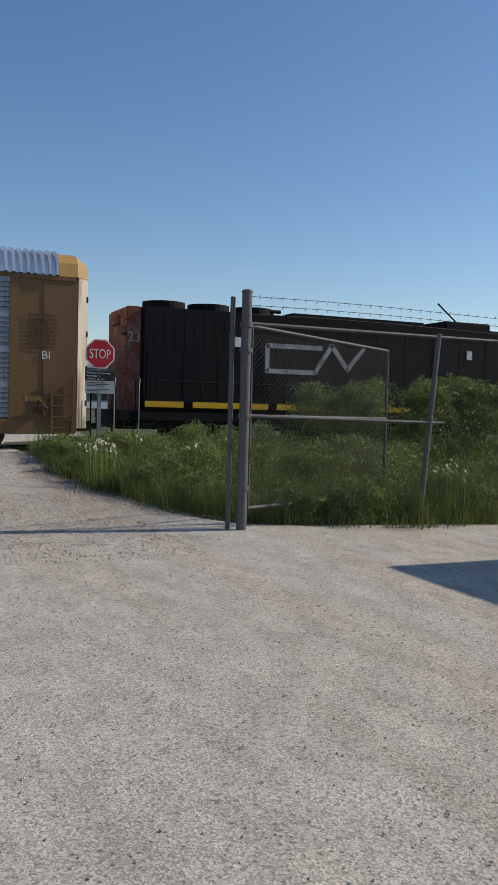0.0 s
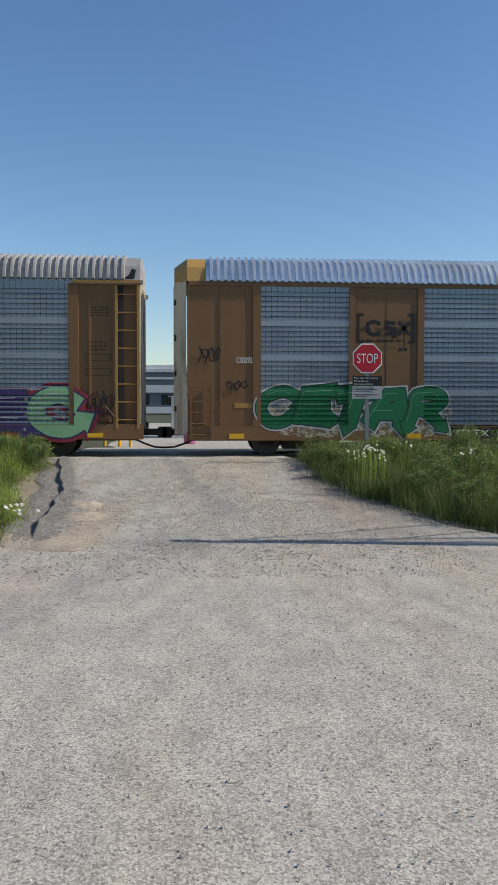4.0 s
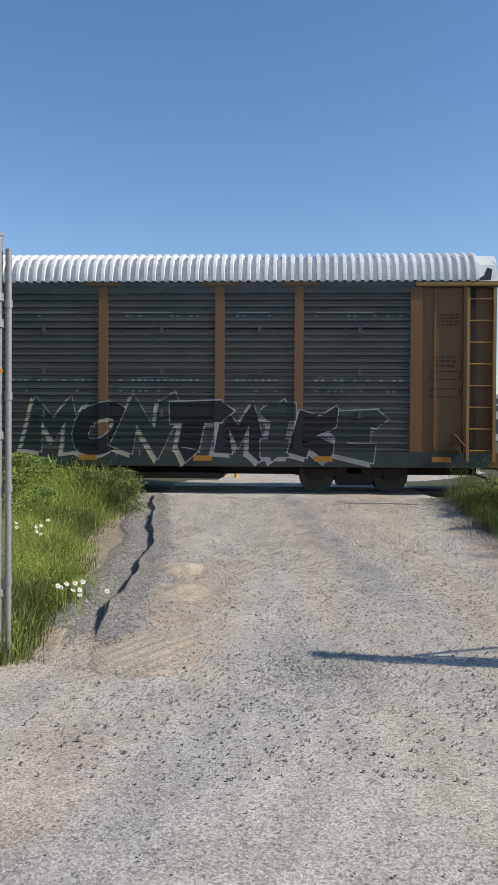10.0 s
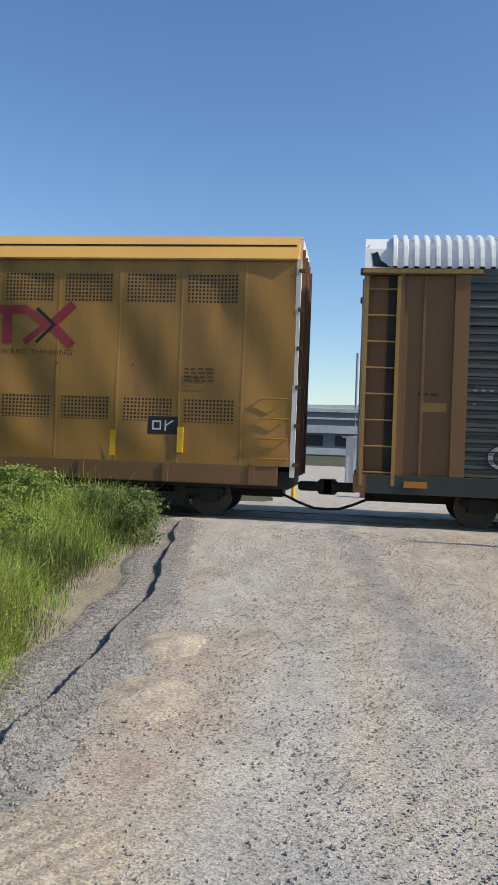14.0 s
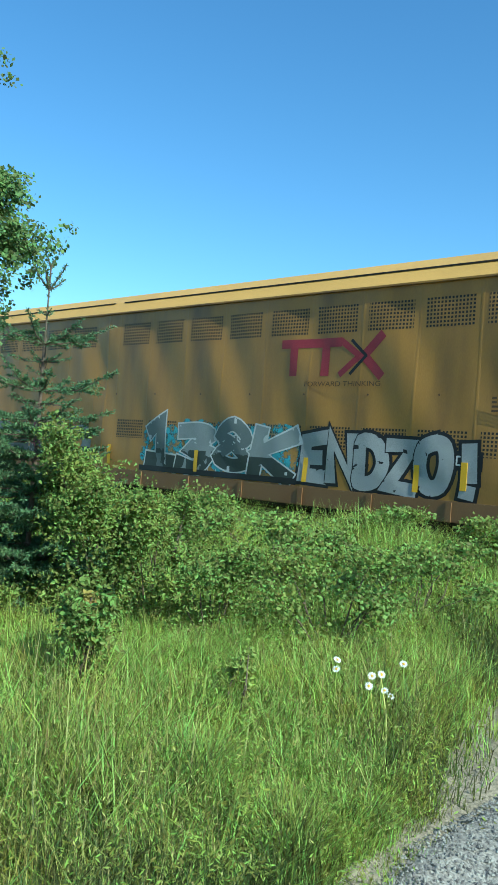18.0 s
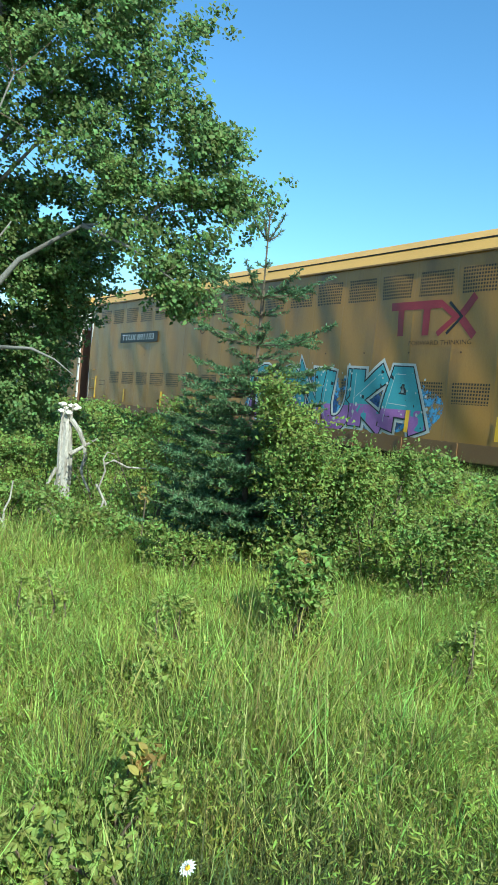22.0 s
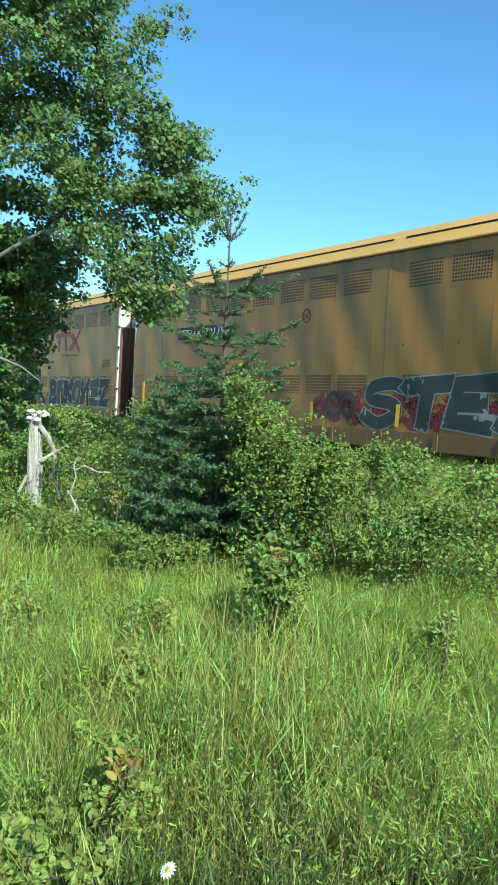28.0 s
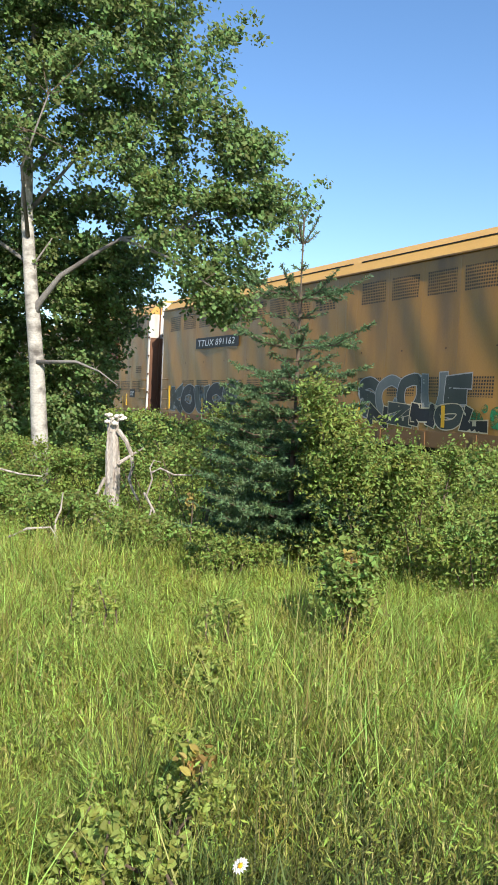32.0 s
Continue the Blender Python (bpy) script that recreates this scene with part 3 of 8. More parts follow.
# ---- rail vehicles: each in its own space, x along the train, foot at the rail head ----
def truck(parent, x):
    """A three-piece freight truck with two wheelsets."""
    bm = bmesh.new()
    for y in (-1.0, 1.0):
        box(bm, x - 1.2, x + 1.2, y - 0.09, y + 0.09, 0.74, 0.92, 0.03)
        box(bm, x - 0.45, x + 0.45, y - 0.1, y + 0.1, 0.52, 1.02, 0.04)
        for s in (-0.88, 0.88):
            box(bm, x + s - 0.2, x + s + 0.2, y - 0.13, y + 0.13, 0.64, 0.94, 0.03)
    box(bm, x - 0.2, x + 0.2, -1.1, 1.1, 0.77, 1.0, 0.03)
    frame_ob = part("truck", bm, DARK, parent, "black cast steel freight truck")
    for s in (-0.88, 0.88):
        bm = bmesh.new()
        rod(bm, (0, -1.1, 0), (0, 1.1, 0), 0.08, 10)
        for y in (-0.75, 0.75):
            rod(bm, (0, y - 0.06, 0), (0, y + 0.06, 0), 0.42, 28)
            rod(bm, (0, y - 0.075, 0), (0, y + 0.075, 0), 0.14, 14)
            for k in range(6):
                a = k * math.pi / 3
                rod(bm, (0.27 * math.cos(a), y - 0.066, 0.27 * math.sin(a)), (0.27 * math.cos(a), y + 0.066, 0.27 * math.sin(a)), 0.05, 8)
        w = part("wheelset", bm, WHEEL, frame_ob)
        w.location = (x + s, 0, 0.42 + RAIL_TOP)
        WHEELSETS.append(w)


WHEELSETS, VEHICLES = [], []


def coupler(parent, x, way):
    bm = boxes((min(x, x + way * 0.62), max(x, x + way * 0.62), -0.1, 0.1, 0.88, 1.08), (min(x + way * 0.42, x + way * 0.72), max(x + way * 0.42, x + way * 0.72), -0.17, 0.17, 0.82, 1.14), bevel=0.03)
    part("coupler", bm, DARK, parent, "black steel knuckle coupler")
    pts = [(x - way * 0.35, -0.45, 0.84), (x + way * 0.05, -0.47, 0.66), (x + way * 0.35, -0.4, 0.55), (x + way * 0.68, -0.33, 0.53)]
    bm = bmesh.new()
    for a, b in zip(pts, pts[1:]):
        rod(bm, a, b, 0.028, 8)
    part("air_hose", bm, DARK, parent, "black rubber air brake hose")


def ladder(parent, x0, x1, z0, z1, y, material, steps, rail=0.025):
    bm = bmesh.new()
    for i in range(steps):
        z = z0 + (z1 - z0) * (i + 0.5) / steps
        rod(bm, (x0, y, z), (x1, y, z), 0.016, 6)
    for x in (x0, x1):
        if not rail:
            for i in range(steps):
                z = z0 + (z1 - z0) * (i + 0.5) / steps
                rod(bm, (x, y, z), (x, y + 0.06, z), 0.016, 6)
            continue
        box(bm, x - rail, x + rail, y - 0.03, y + 0.03, z0, z1)
    return part("ladder", bm, material, parent)


def screen_panel(parent, x0, x1, z0, z1, material, tiers, ribs, y=-1.53, deep=0.05, name="side_panel"):
    """A side screen of pressed sheets, one above the other, each with ribs along the car."""
    prof = []
    for k in range(tiers):
        a, b = z1 - (z1 - z0) * (k + 1) / tiers, z1 - (z1 - z0) * k / tiers
        h = (b - a) * 0.86
        if k and material is SLATE:
            # an open joint between two sheets
            prof += [(y, b + 0.012), (y + 0.06, b + 0.012), (y + 0.06, b - 0.014)]
            b -= 0.014
        prof.append((y - 0.055, b))
        prof.append((y - 0.055, b - (b - a) * 0.14))
        top = b - (b - a) * 0.14
        for i in range(ribs):
            zz = top - h * i / ribs
            s = h / ribs
            prof += [(y, zz - 0.05 * s), (y, zz - 0.42 * s), (y - deep, zz - 0.52 * s), (y - deep, zz - 0.88 * s)]
    prof.append((y, z0))
    if material is GALV:
        for k in range(1, tiers):
            z = z1 - (z1 - z0) * k / tiers
            part("tier_rail", boxes((x0, x1, y - 0.0566, y - 0.01, z - 0.125, z - 0.004)), TIER_RAIL, parent, "smooth galvanised rail")
    v, f = extrude_profile(prof, x0, x1)
    return raw(name, v, [tuple(reversed(q)) for q in f], material, parent)


def ribbed_roof(parent, x0, x1, material, pitch=0.2, eave=5.25, rise=0.79, half=1.6):
    """An arched roof sheet with ribs across the car."""
    prof = [(-half, eave), (-half * 0.985, eave + 0.2 * rise), (-half * 0.93, eave + 0.5 * rise), (-half * 0.8, eave + 0.76 * rise), (-half * 0.55, eave + 0.92 * rise), (0, eave + rise)]
    prof = prof + [(-y, z) for y, z in reversed(prof[:-1])]
    prof = np.array(prof)
    mid = np.array([0, eave - 0.4])
    out = prof - mid
    out /= np.linalg.norm(out, axis=1)[:, None]
    n = len(prof)
    v, xs = [], []
    count = int(round((x1 - x0) / pitch))
    p = (x1 - x0) / count
    for i in range(count):
        for s, d in ((0.0, 0), (0.46, 0), (0.53, 1), (0.88, 1), (0.96, 0)):
            xs.append((x0 + (i + s) * p, d))
    for x, d in xs:
        for (y, z), (oy, oz) in zip(prof, out):
            v.append((x, y + oy * 0.085 * d, z + oz * 0.085 * d))
    f = [(i * n + j, (i + 1) * n + j, (i + 1) * n + j + 1, i * n + j + 1) for i in range(len(xs) - 1) for j in range(n - 1)]
    return raw("roof", v, [tuple(reversed(q)) for q in f], material, parent)


def vehicle(name, x, label, category="rail car", group="cars of the train"):
    root = new(name)
    root.location = (x, 0, 0)
    tagged(root, label, category, group)
    VEHICLES.append((root, x))
    return root


def tear_sheet(outline, ys, zs):
    """A dark opening that lies on the curved end of a roof."""
    bm = bmesh.new()
    bm.faces.new([bm.verts.new((x, float(np.interp(z, zs, ys)) - 0.006, z)) for x, z in outline])
    bmesh.ops.triangulate(bm, faces=bm.faces[:])
    return bm


CAP = mat("ochre roof cap paint", (0.42, 0.25, 0.07), 0.5, vary=0.08, scale=3, tint=(0.30, 0.17, 0.06), spots=0.5)


def screen_car(x, length, label, panels, panel_mat, tiers, ribs, roof_mat, paint, style, panel_low=1.22, sill=(0.78, 1.2)):
    """An enclosed car carrier with ribbed side screens. panels: (x0, x1) pairs in the car's space, left end at 0."""
    car = vehicle("car_carrier", x, label)
    L = length
    part("underframe", boxes((0.1, L - 0.1, -1.35, 1.35, 1.0, 1.16)), DARK, car)
    part("centre_sill", boxes((0.3, L - 0.3, -0.35, 0.35, 0.74, 1.0)), DARK, car)
    part("well_pan", boxes((6.5, L - 6.5, -1.2, 1.2, 0.66, 0.8)), DARK, car)
    part("deck", boxes((1.6, L - 1.6, -1.4, 1.4, 3.0, 3.1)), DARK, car)
    for y, nm in ((-1.6, "side_sill"), (1.6, "side_sill")):
        part(nm, boxes((0.05, L - 0.05, min(y, y * 0.95), max(y, y * 0.95), *sill), bevel=0.012), paint, car)
    part("top_rail", boxes((0.05, L - 0.05, -1.6, -1.5, 5.12, 5.25), (0.05, L - 0.05, 1.5, 1.6, 5.12, 5.25), bevel=0.01), paint if style == "smooth" else panel_mat, car)
    for a, b in panels:
        screen_panel(car, a, b, panel_low, 5.12, panel_mat, tiers, ribs)
    # the side away from the road is closed by one plain wall
    part("far_side", boxes((0.6, L - 0.6, 1.5, 1.56, 1.2, 5.12)), panel_mat, car)
    part("inner_wall", boxes((0.6, L - 0.6, -1.46, -1.44, 1.2, 5.12)), DARK, car)
    edges = [p[1] for p in panels[:-1]]
    nexts = [p[0] for p in panels[1:]]
    for a, b in zip(edges, nexts):
        if b - a < 0.6:
            bm = boxes((a, b, -1.6, -1.5, sill[1], 5.14), bevel=0.01)
            box(bm, a - 0.04, b + 0.04, -1.62, -1.5, 0.82, 1.75, 0.02) if style == "smooth" else box(bm, a - 0.3, b + 0.3, -1.63, -1.5, 5.16, 5.25, 0.01)
            part("post", bm, paint, car)
        else:
            part("plain_panel", boxes((a + 0.2, b - 0.2, -1.57, -1.5, sill[1], 5.14), bevel=0.006), paint, car)
            part("post", boxes((a, a + 0.2, -1.6, -1.5, sill[1], 5.14), bevel=0.006), paint, car)
            part("post", boxes((b - 0.2, b, -1.6, -1.5, sill[1], 5.14), bevel=0.006), paint, car)
            part("panel_joint", boxes(((a + b) / 2 - 0.01, (a + b) / 2 + 0.01, -1.578, -1.57, 1.2, 5.1)), paint, car)
    trim = 0.0 if style == "smooth" else 0.13
    for end, way in ((trim, 1), (L - trim, -1)):
        a = end + way * 0.02
        b = panels[0][0] if way == 1 else panels[-1][1]
        lo, hi = min(a, b), max(a, b)
        if style == "smooth":
            mid = end + way * 0.95
            part("end_panel", boxes((lo + (0 if way == 1 else 0.12), hi - (0.12 if way == 1 else 0), -1.57, -1.5, 0.8, 5.14), bevel=0.006), paint, car)
            part("panel_joint", boxes((mid - 0.02, mid + 0.02, -1.59, -1.57, 0.9, 5.1)), paint, car)
            part("post", boxes((b - 0.12, b + 0.12, -1.6, -1.5, sill[1], 5.14), bevel=0.006), paint, car)
            ladder(car, end + way * 0.12, end + way * 0.72, 0.8, 2.35, -1.64, paint, 5)
        else:
            ladder_in = end + way * 0.72
            part("end_panel", boxes((min(ladder_in, b) + 0.05, max(ladder_in, b) - 0.05, -1.52, -1.46, sill[1], 5.14), bevel=0.006), paint, car)
            part("post", boxes((b - 0.14, b + 0.14, -1.6, -1.48, sill[1], 5.14), bevel=0.006), paint, car)
            part("corner_post", boxes((ladder_in - 0.05, ladder_in + 0.05, -1.6, -1.46, sill[1], 5.14), bevel=0.006), paint, car)
            part("panel_stiffener", boxes(((ladder_in + b) / 2 - 0.15, (ladder_in + b) / 2 - 0.1, -1.56, -1.52, sill[1], 5.1)), paint, car)
            part("end_recess", boxes((min(end, ladder_in), max(end, ladder_in), -1.4, -1.34, sill[1], 5.14)), paint, car)
            part("end_cap_rail", boxes((min(end, b) - 0.03, max(end, b) + (0.35 if way == 1 else 0.03), -1.66, -1.46, 5.14, 5.23), bevel=0.01), YELLOW_TRIM, car)
            ladder(car, end + way * 0.06, end + way * 0.66, 1.12, 5.1, -1.58, YELLOW_TRIM, 8, 0.035)
        tip = end - way * 0.34 if style == "smooth" else end
        wide = 1.22 if style == "smooth" else 1.5
        for y in (-0.75, 0.0, 0.75):
            part("door_rib", boxes((min(tip - way * 0.03, tip), max(tip - way * 0.03, tip), y - 0.03, y + 0.03, 1.1, 5.2)), CREAM, car)
        part("end_door", boxes((min(tip, tip + way * 0.06), max(tip, tip + way * 0.06), -wide, wide, 1.05, 5.3)), CREAM, car, "dirty cream folding end door")
        prof = [(-1.6, 5.25), (-1.49, 5.64), (-1.27, 5.87), (-0.87, 5.98), (0, 6.04), (0.87, 5.98), (1.27, 5.87), (1.49, 5.64), (1.6, 5.25)]
        if style == "smooth":
            # the car narrows to its end doors by slanted corner panels
            for side_y in (-1, 1):
                bm = bmesh.new()
                lower = [bm.verts.new((xx, yy * side_y, 0.95)) for xx, yy in ((end, 1.57), (tip, wide), (tip, wide - 0.05), (end, 1.5))]
                upper = [bm.verts.new((v.co.x, v.co.y, 5.24)) for v in lower]
                for k in range(4):
                    bm.faces.new((lower[k], lower[(k + 1) % 4], upper[(k + 1) % 4], upper[k]))
                bmesh.ops.recalc_face_normals(bm, faces=bm.faces[:])
                corner = part("corner_panel", bm, CREAM, car, "dirty cream slanted corner panel")
                for z in (1.6, 2.6, 3.6, 4.6):
                    part("hinge", boxes((min(tip, tip + way * 0.1), max(tip, tip + way * 0.1), min(side_y * wide, side_y * (wide + 0.06)), max(side_y * wide, side_y * (wide + 0.06)), z, z + 0.16)), DARK, corner)
        rings = [(end + way * 0.55, 1, 0.0), (end + way * 0.02, 1, 0.0), (tip, wide / 1.58, -0.16)] if style == "smooth" else [(end + way * 0.55, 1, 0.0), (end, 1, 0.0)]
        bm = bmesh.new()
        ring = [[bm.verts.new((xx, y * k, z + d * (z - 5.24) / 0.5)) for y, z in prof] for xx, k, d in rings]
        for r0, r1 in zip(ring, ring[1:]):
            for i in range(len(prof) - 1):
                bm.faces.new((r0[i], r0[i + 1], r1[i + 1], r1[i]))
        bm.faces.new(ring[-1])
        bmesh.ops.recalc_face_normals(bm, faces=bm.faces[:])
        part("roof_end", bm, CAP if style == "smooth" else roof_mat, car)
        if style != "smooth":
            # the end sheet of the roof is bent and torn open
            py, pz = [p[0] for p in prof[:4]], [p[1] for p in prof[:4]]
            tear = [(end + way * 0.50, 5.26), (end + way * 0.16, 5.28), (end + way * 0.12, 5.52), (end + way * 0.03, 5.66), (end + way * 0.08, 5.74), (end + way * 0.24, 5.56), (end + way * 0.30, 5.40)]
            part("torn_gap", tear_sheet(tear, py, pz), BLACK, car, "dark torn gap in the roof sheet")
        coupler(car, end, -way)
        truck(car, end + way * 3.2)
    ribbed_roof(car, 0.55, L - 0.55, roof_mat)
    return car


ROWS = [1.4 + 4.0 * j / 26 for j in range(27)]


def buckle(x, z, phase):
    """How far out a thin side sheet stands: long diagonal waves in the steel."""
    rim = min(1, math.sin(math.pi * min(1, max(0, (z - 1.4) / 4.0))) * 3)
    wave = 0.018 * math.sin(2 * math.pi * (x * 0.40 + z * 0.34) + phase) + 0.012 * math.sin(2 * math.pi * (x * 0.83 + z * 0.40) + 1 + phase * 0.7) + 0.016 * noise.noise(Vector((x * 0.9 + phase, z * 0.6 + 3, 2))) + 0.010 * noise.noise(Vector((x * 2.1, z * 0.8 + phase, 7)))
    return -1.568 + rim * wave


def sheet(name, xs, zs, material, parent, phase, lift=None):
    v = [(xx, buckle(xx, zz, phase) - (lift[i] if lift else 0), zz) for i, xx in enumerate(xs) for zz in zs]
    m = len(zs)
    return raw(name, v, [(i * m + j, (i + 1) * m + j, (i + 1) * m + j + 1, i * m + j + 1) for i in range(len(xs) - 1) for j in range(m - 1)], material, parent, smooth=True)


def smooth_car(x, length, label, clean=False):
    """A tall enclosed car carrier with smooth sides, welded seams and punched vents."""
    car = vehicle("car_carrier", x, label)
    L, mid = length, length / 2
    n, pitch = 10, 1.255
    part("underframe", boxes((0.1, L - 0.1, -1.35, 1.35, 0.95, 1.3)), DARK, car)
    part("centre_sill", boxes((0.3, L - 0.3, -0.35, 0.35, 0.74, 0.95)), DARK, car)
    part("well_pan", boxes((6, L - 6, -1.2, 1.2, 0.68, 0.8)), DARK, car)
    for y in (-1.6, 1.6):
        bm = boxes((0.3, L - 0.3, min(y, y * 0.94), max(y, y * 0.94), 1.02, 1.4), bevel=0.015)
        for k in range(15):
            xx = 0.8 + k * (L - 1.6) / 14
            box(bm, xx - 0.06, xx + 0.06, min(y * 1.015, y * 0.95), max(y * 1.015, y * 0.95), 1.03, 1.38)
        part("side_sill", bm, RUSTY if y > 0 else BROWN, car)
    # side sheets, one between two seams, slightly buckled
    seams = [mid + s * (0.45 + k * pitch) for s in (-1, 1) for k in range(n)]
    seams = sorted(seams + [0.05, L - 0.05])
    for a, b in zip(seams, seams[1:]):
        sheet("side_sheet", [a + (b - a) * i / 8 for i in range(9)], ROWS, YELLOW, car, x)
    for s in seams[1:-1]:
        sheet("seam", [s - 0.034, s - 0.022, s + 0.022, s + 0.034], ROWS, YELLOW, car, x, (0, 0.0025, 0.0025, 0))
    sheet("centre_joint", [mid - 0.05, mid - 0.036, mid + 0.036, mid + 0.05], ROWS, YELLOW, car, x, (0, 0.004, 0.004, 0))
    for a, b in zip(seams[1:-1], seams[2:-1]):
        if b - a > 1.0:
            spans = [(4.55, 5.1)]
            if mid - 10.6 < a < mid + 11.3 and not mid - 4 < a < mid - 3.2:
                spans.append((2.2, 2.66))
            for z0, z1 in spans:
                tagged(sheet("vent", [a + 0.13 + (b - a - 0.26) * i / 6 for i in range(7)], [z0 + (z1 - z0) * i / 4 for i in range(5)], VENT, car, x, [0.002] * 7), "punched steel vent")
    part("far_side", boxes((0.05, L - 0.05, 1.55, 1.6, 1.3, 5.4)), YELLOW, car)
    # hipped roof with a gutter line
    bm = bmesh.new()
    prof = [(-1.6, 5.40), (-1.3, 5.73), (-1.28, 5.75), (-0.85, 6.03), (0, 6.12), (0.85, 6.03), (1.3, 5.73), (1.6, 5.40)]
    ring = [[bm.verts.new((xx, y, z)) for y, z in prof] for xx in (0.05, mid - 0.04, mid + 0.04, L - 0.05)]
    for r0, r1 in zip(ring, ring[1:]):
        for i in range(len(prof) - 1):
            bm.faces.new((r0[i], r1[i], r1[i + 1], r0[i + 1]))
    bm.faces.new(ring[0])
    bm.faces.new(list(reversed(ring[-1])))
    part("roof", bm, YELLOW_SUNLIT, car)
    part("roof_seam", boxes((0.1, mid - 0.2, -1.33, -1.25, 5.725, 5.75), (mid + 0.2, L - 0.1, -1.33, -1.25, 5.725, 5.75)), DARK, car)
    part("gutter", boxes((0.05, L - 0.05, -1.635, -1.58, 5.37, 5.41), bevel=0.006), YELLOW, car)
    for end, way in ((0.0, 1), (L, -1)):
        lo, hi = min(end, end + way * 0.05), max(end, end + way * 0.05)
        bm = boxes((lo, hi, -1.55, 1.55, 4.45, 5.42))
        box(bm, lo, hi, -1.0, 1.0, 5.42, 5.95)
        # Leaves below the sunlit top are coloured dark for the shadow between cars
        part("door_leaf", boxes((lo, hi, -1.48, -0.76 if way == -1 and clean else -0.01, 1.2, 4.44)), DOOR_BROWN, car, "rusty brown lower door leaf, darkened for shade")
        part("door_leaf", boxes((lo, hi, -0.74 if way == -1 and clean else 0.01, 1.55, 1.2, 4.44)), DOOR_GREY if clean else DOOR_BROWN, car)
        part("corner_post", boxes((lo - 0.02, hi + 0.02, -1.57, -1.5, 1.2, 5.4)), DOOR, car)
        for y in (-1.1, -0.4, -0.06, 0.06, 0.4, 1.1):
            part("lock_rod", boxes((min(end - way * 0.06, end), max(end - way * 0.06, end), y - 0.018, y + 0.018, 1.2, 5.7)), DOOR_GREY if clean else DOOR_BROWN, car)
        part("end_door", bm, DOOR, car, "dirty white upper door leaf")
        for k in range(6):
            part("door_hinge", boxes((min(end - way * 0.1, end + way * 0.02), max(end - way * 0.1, end + way * 0.02), -1.585, -1.54, 1.4 + k * 0.75, 1.48 + k * 0.75), bevel=0.01), RUSTY, car)
        ladder(car, end + way * 0.14, end + way * 0.66, 1.35, 2.9, -1.63, YELLOW, 4, 0)
        part("reflector", boxes((end + way * 0.82 - 0.06, end + way * 0.82 + 0.06, -1.59, -1.56, 1.55, 2.45)) if way == 1 else boxes((end - 2.3, end - 2.18, -1.6, -1.56, 1.6, 2.1)), AMBER, car, "amber reflective strip")
        coupler(car, end, -way)
        truck(car, end + way * 2.6)
    bm = bmesh.new()
    for k in range(14):
        yy = buckle(2.2 + k * 1.55, 3.3, x)
        rod(bm, (2.2 + k * 1.55, yy - 0.01, 3.3), (2.2 + k * 1.55, yy + 0.01, 3.3), 0.022, 8)
    part("rivet_row", bm, RUSTY, car)
    return car


K = 27.2 / 27.35
A1_PANELS = [(a * K, b * K) for a, b in ((1.99, 4.63), (6.82, 9.42), (9.68, 12.27), (12.53, 15.13), (15.39, 18.0), (18.25, 20.94), (22.86, 25.56))]
A2_PANELS = [(a * K, b * K) for a, b in ((1.98, 4.58), (4.83, 6.49), (6.74, 9.38), (9.63, 12.22), (12.47, 15.10), (15.33, 17.95), (18.18, 20.70), (20.93, 22.55), (22.77, 25.37))]
car1 = screen_car(-22.5, 27.2, "brown car carrier with galvanised screens and green and pink graffiti", A1_PANELS, GALV, 4, 6, ROOF_ZINC, BROWN, "smooth")
car2 = screen_car(-50.85, 27.2, "brown car carrier with galvanised screens and purple, red and blue graffiti", A2_PANELS, GALV, 4, 6, ROOF_DULL, BROWN, "posts", 1.27, (0.82, 1.25))
car3 = screen_car(-79.17, 27.2, "car carrier with dark grey screens, white roof and grey graffiti", A2_PANELS, SLATE, 4, 5, ROOF_WHITE, BROWN, "posts", 1.34, (0.97, 1.33))
YELLOW_CARS = [(-105.87, 25.6), (-132.68, 25.2), (-159.32, 25.1), (-185.65, 25.0), (-211.6, 24.6), (-237.7, 24.6)]      # left end, length
yellow_cars = [smooth_car(x, long, lab, "bubble" in lab) for (x, long), lab in zip(YELLOW_CARS, [
    "tall golden yellow car carrier with white and grey graffiti", "tall golden yellow car carrier with white bubble graffiti",
    "tall golden yellow car carrier with teal and purple graffiti", "tall golden yellow car carrier with red and grey graffiti",
    "tall golden yellow car carrier with dark lettering graffiti", "tall golden yellow car carrier, dull in the shade"])]


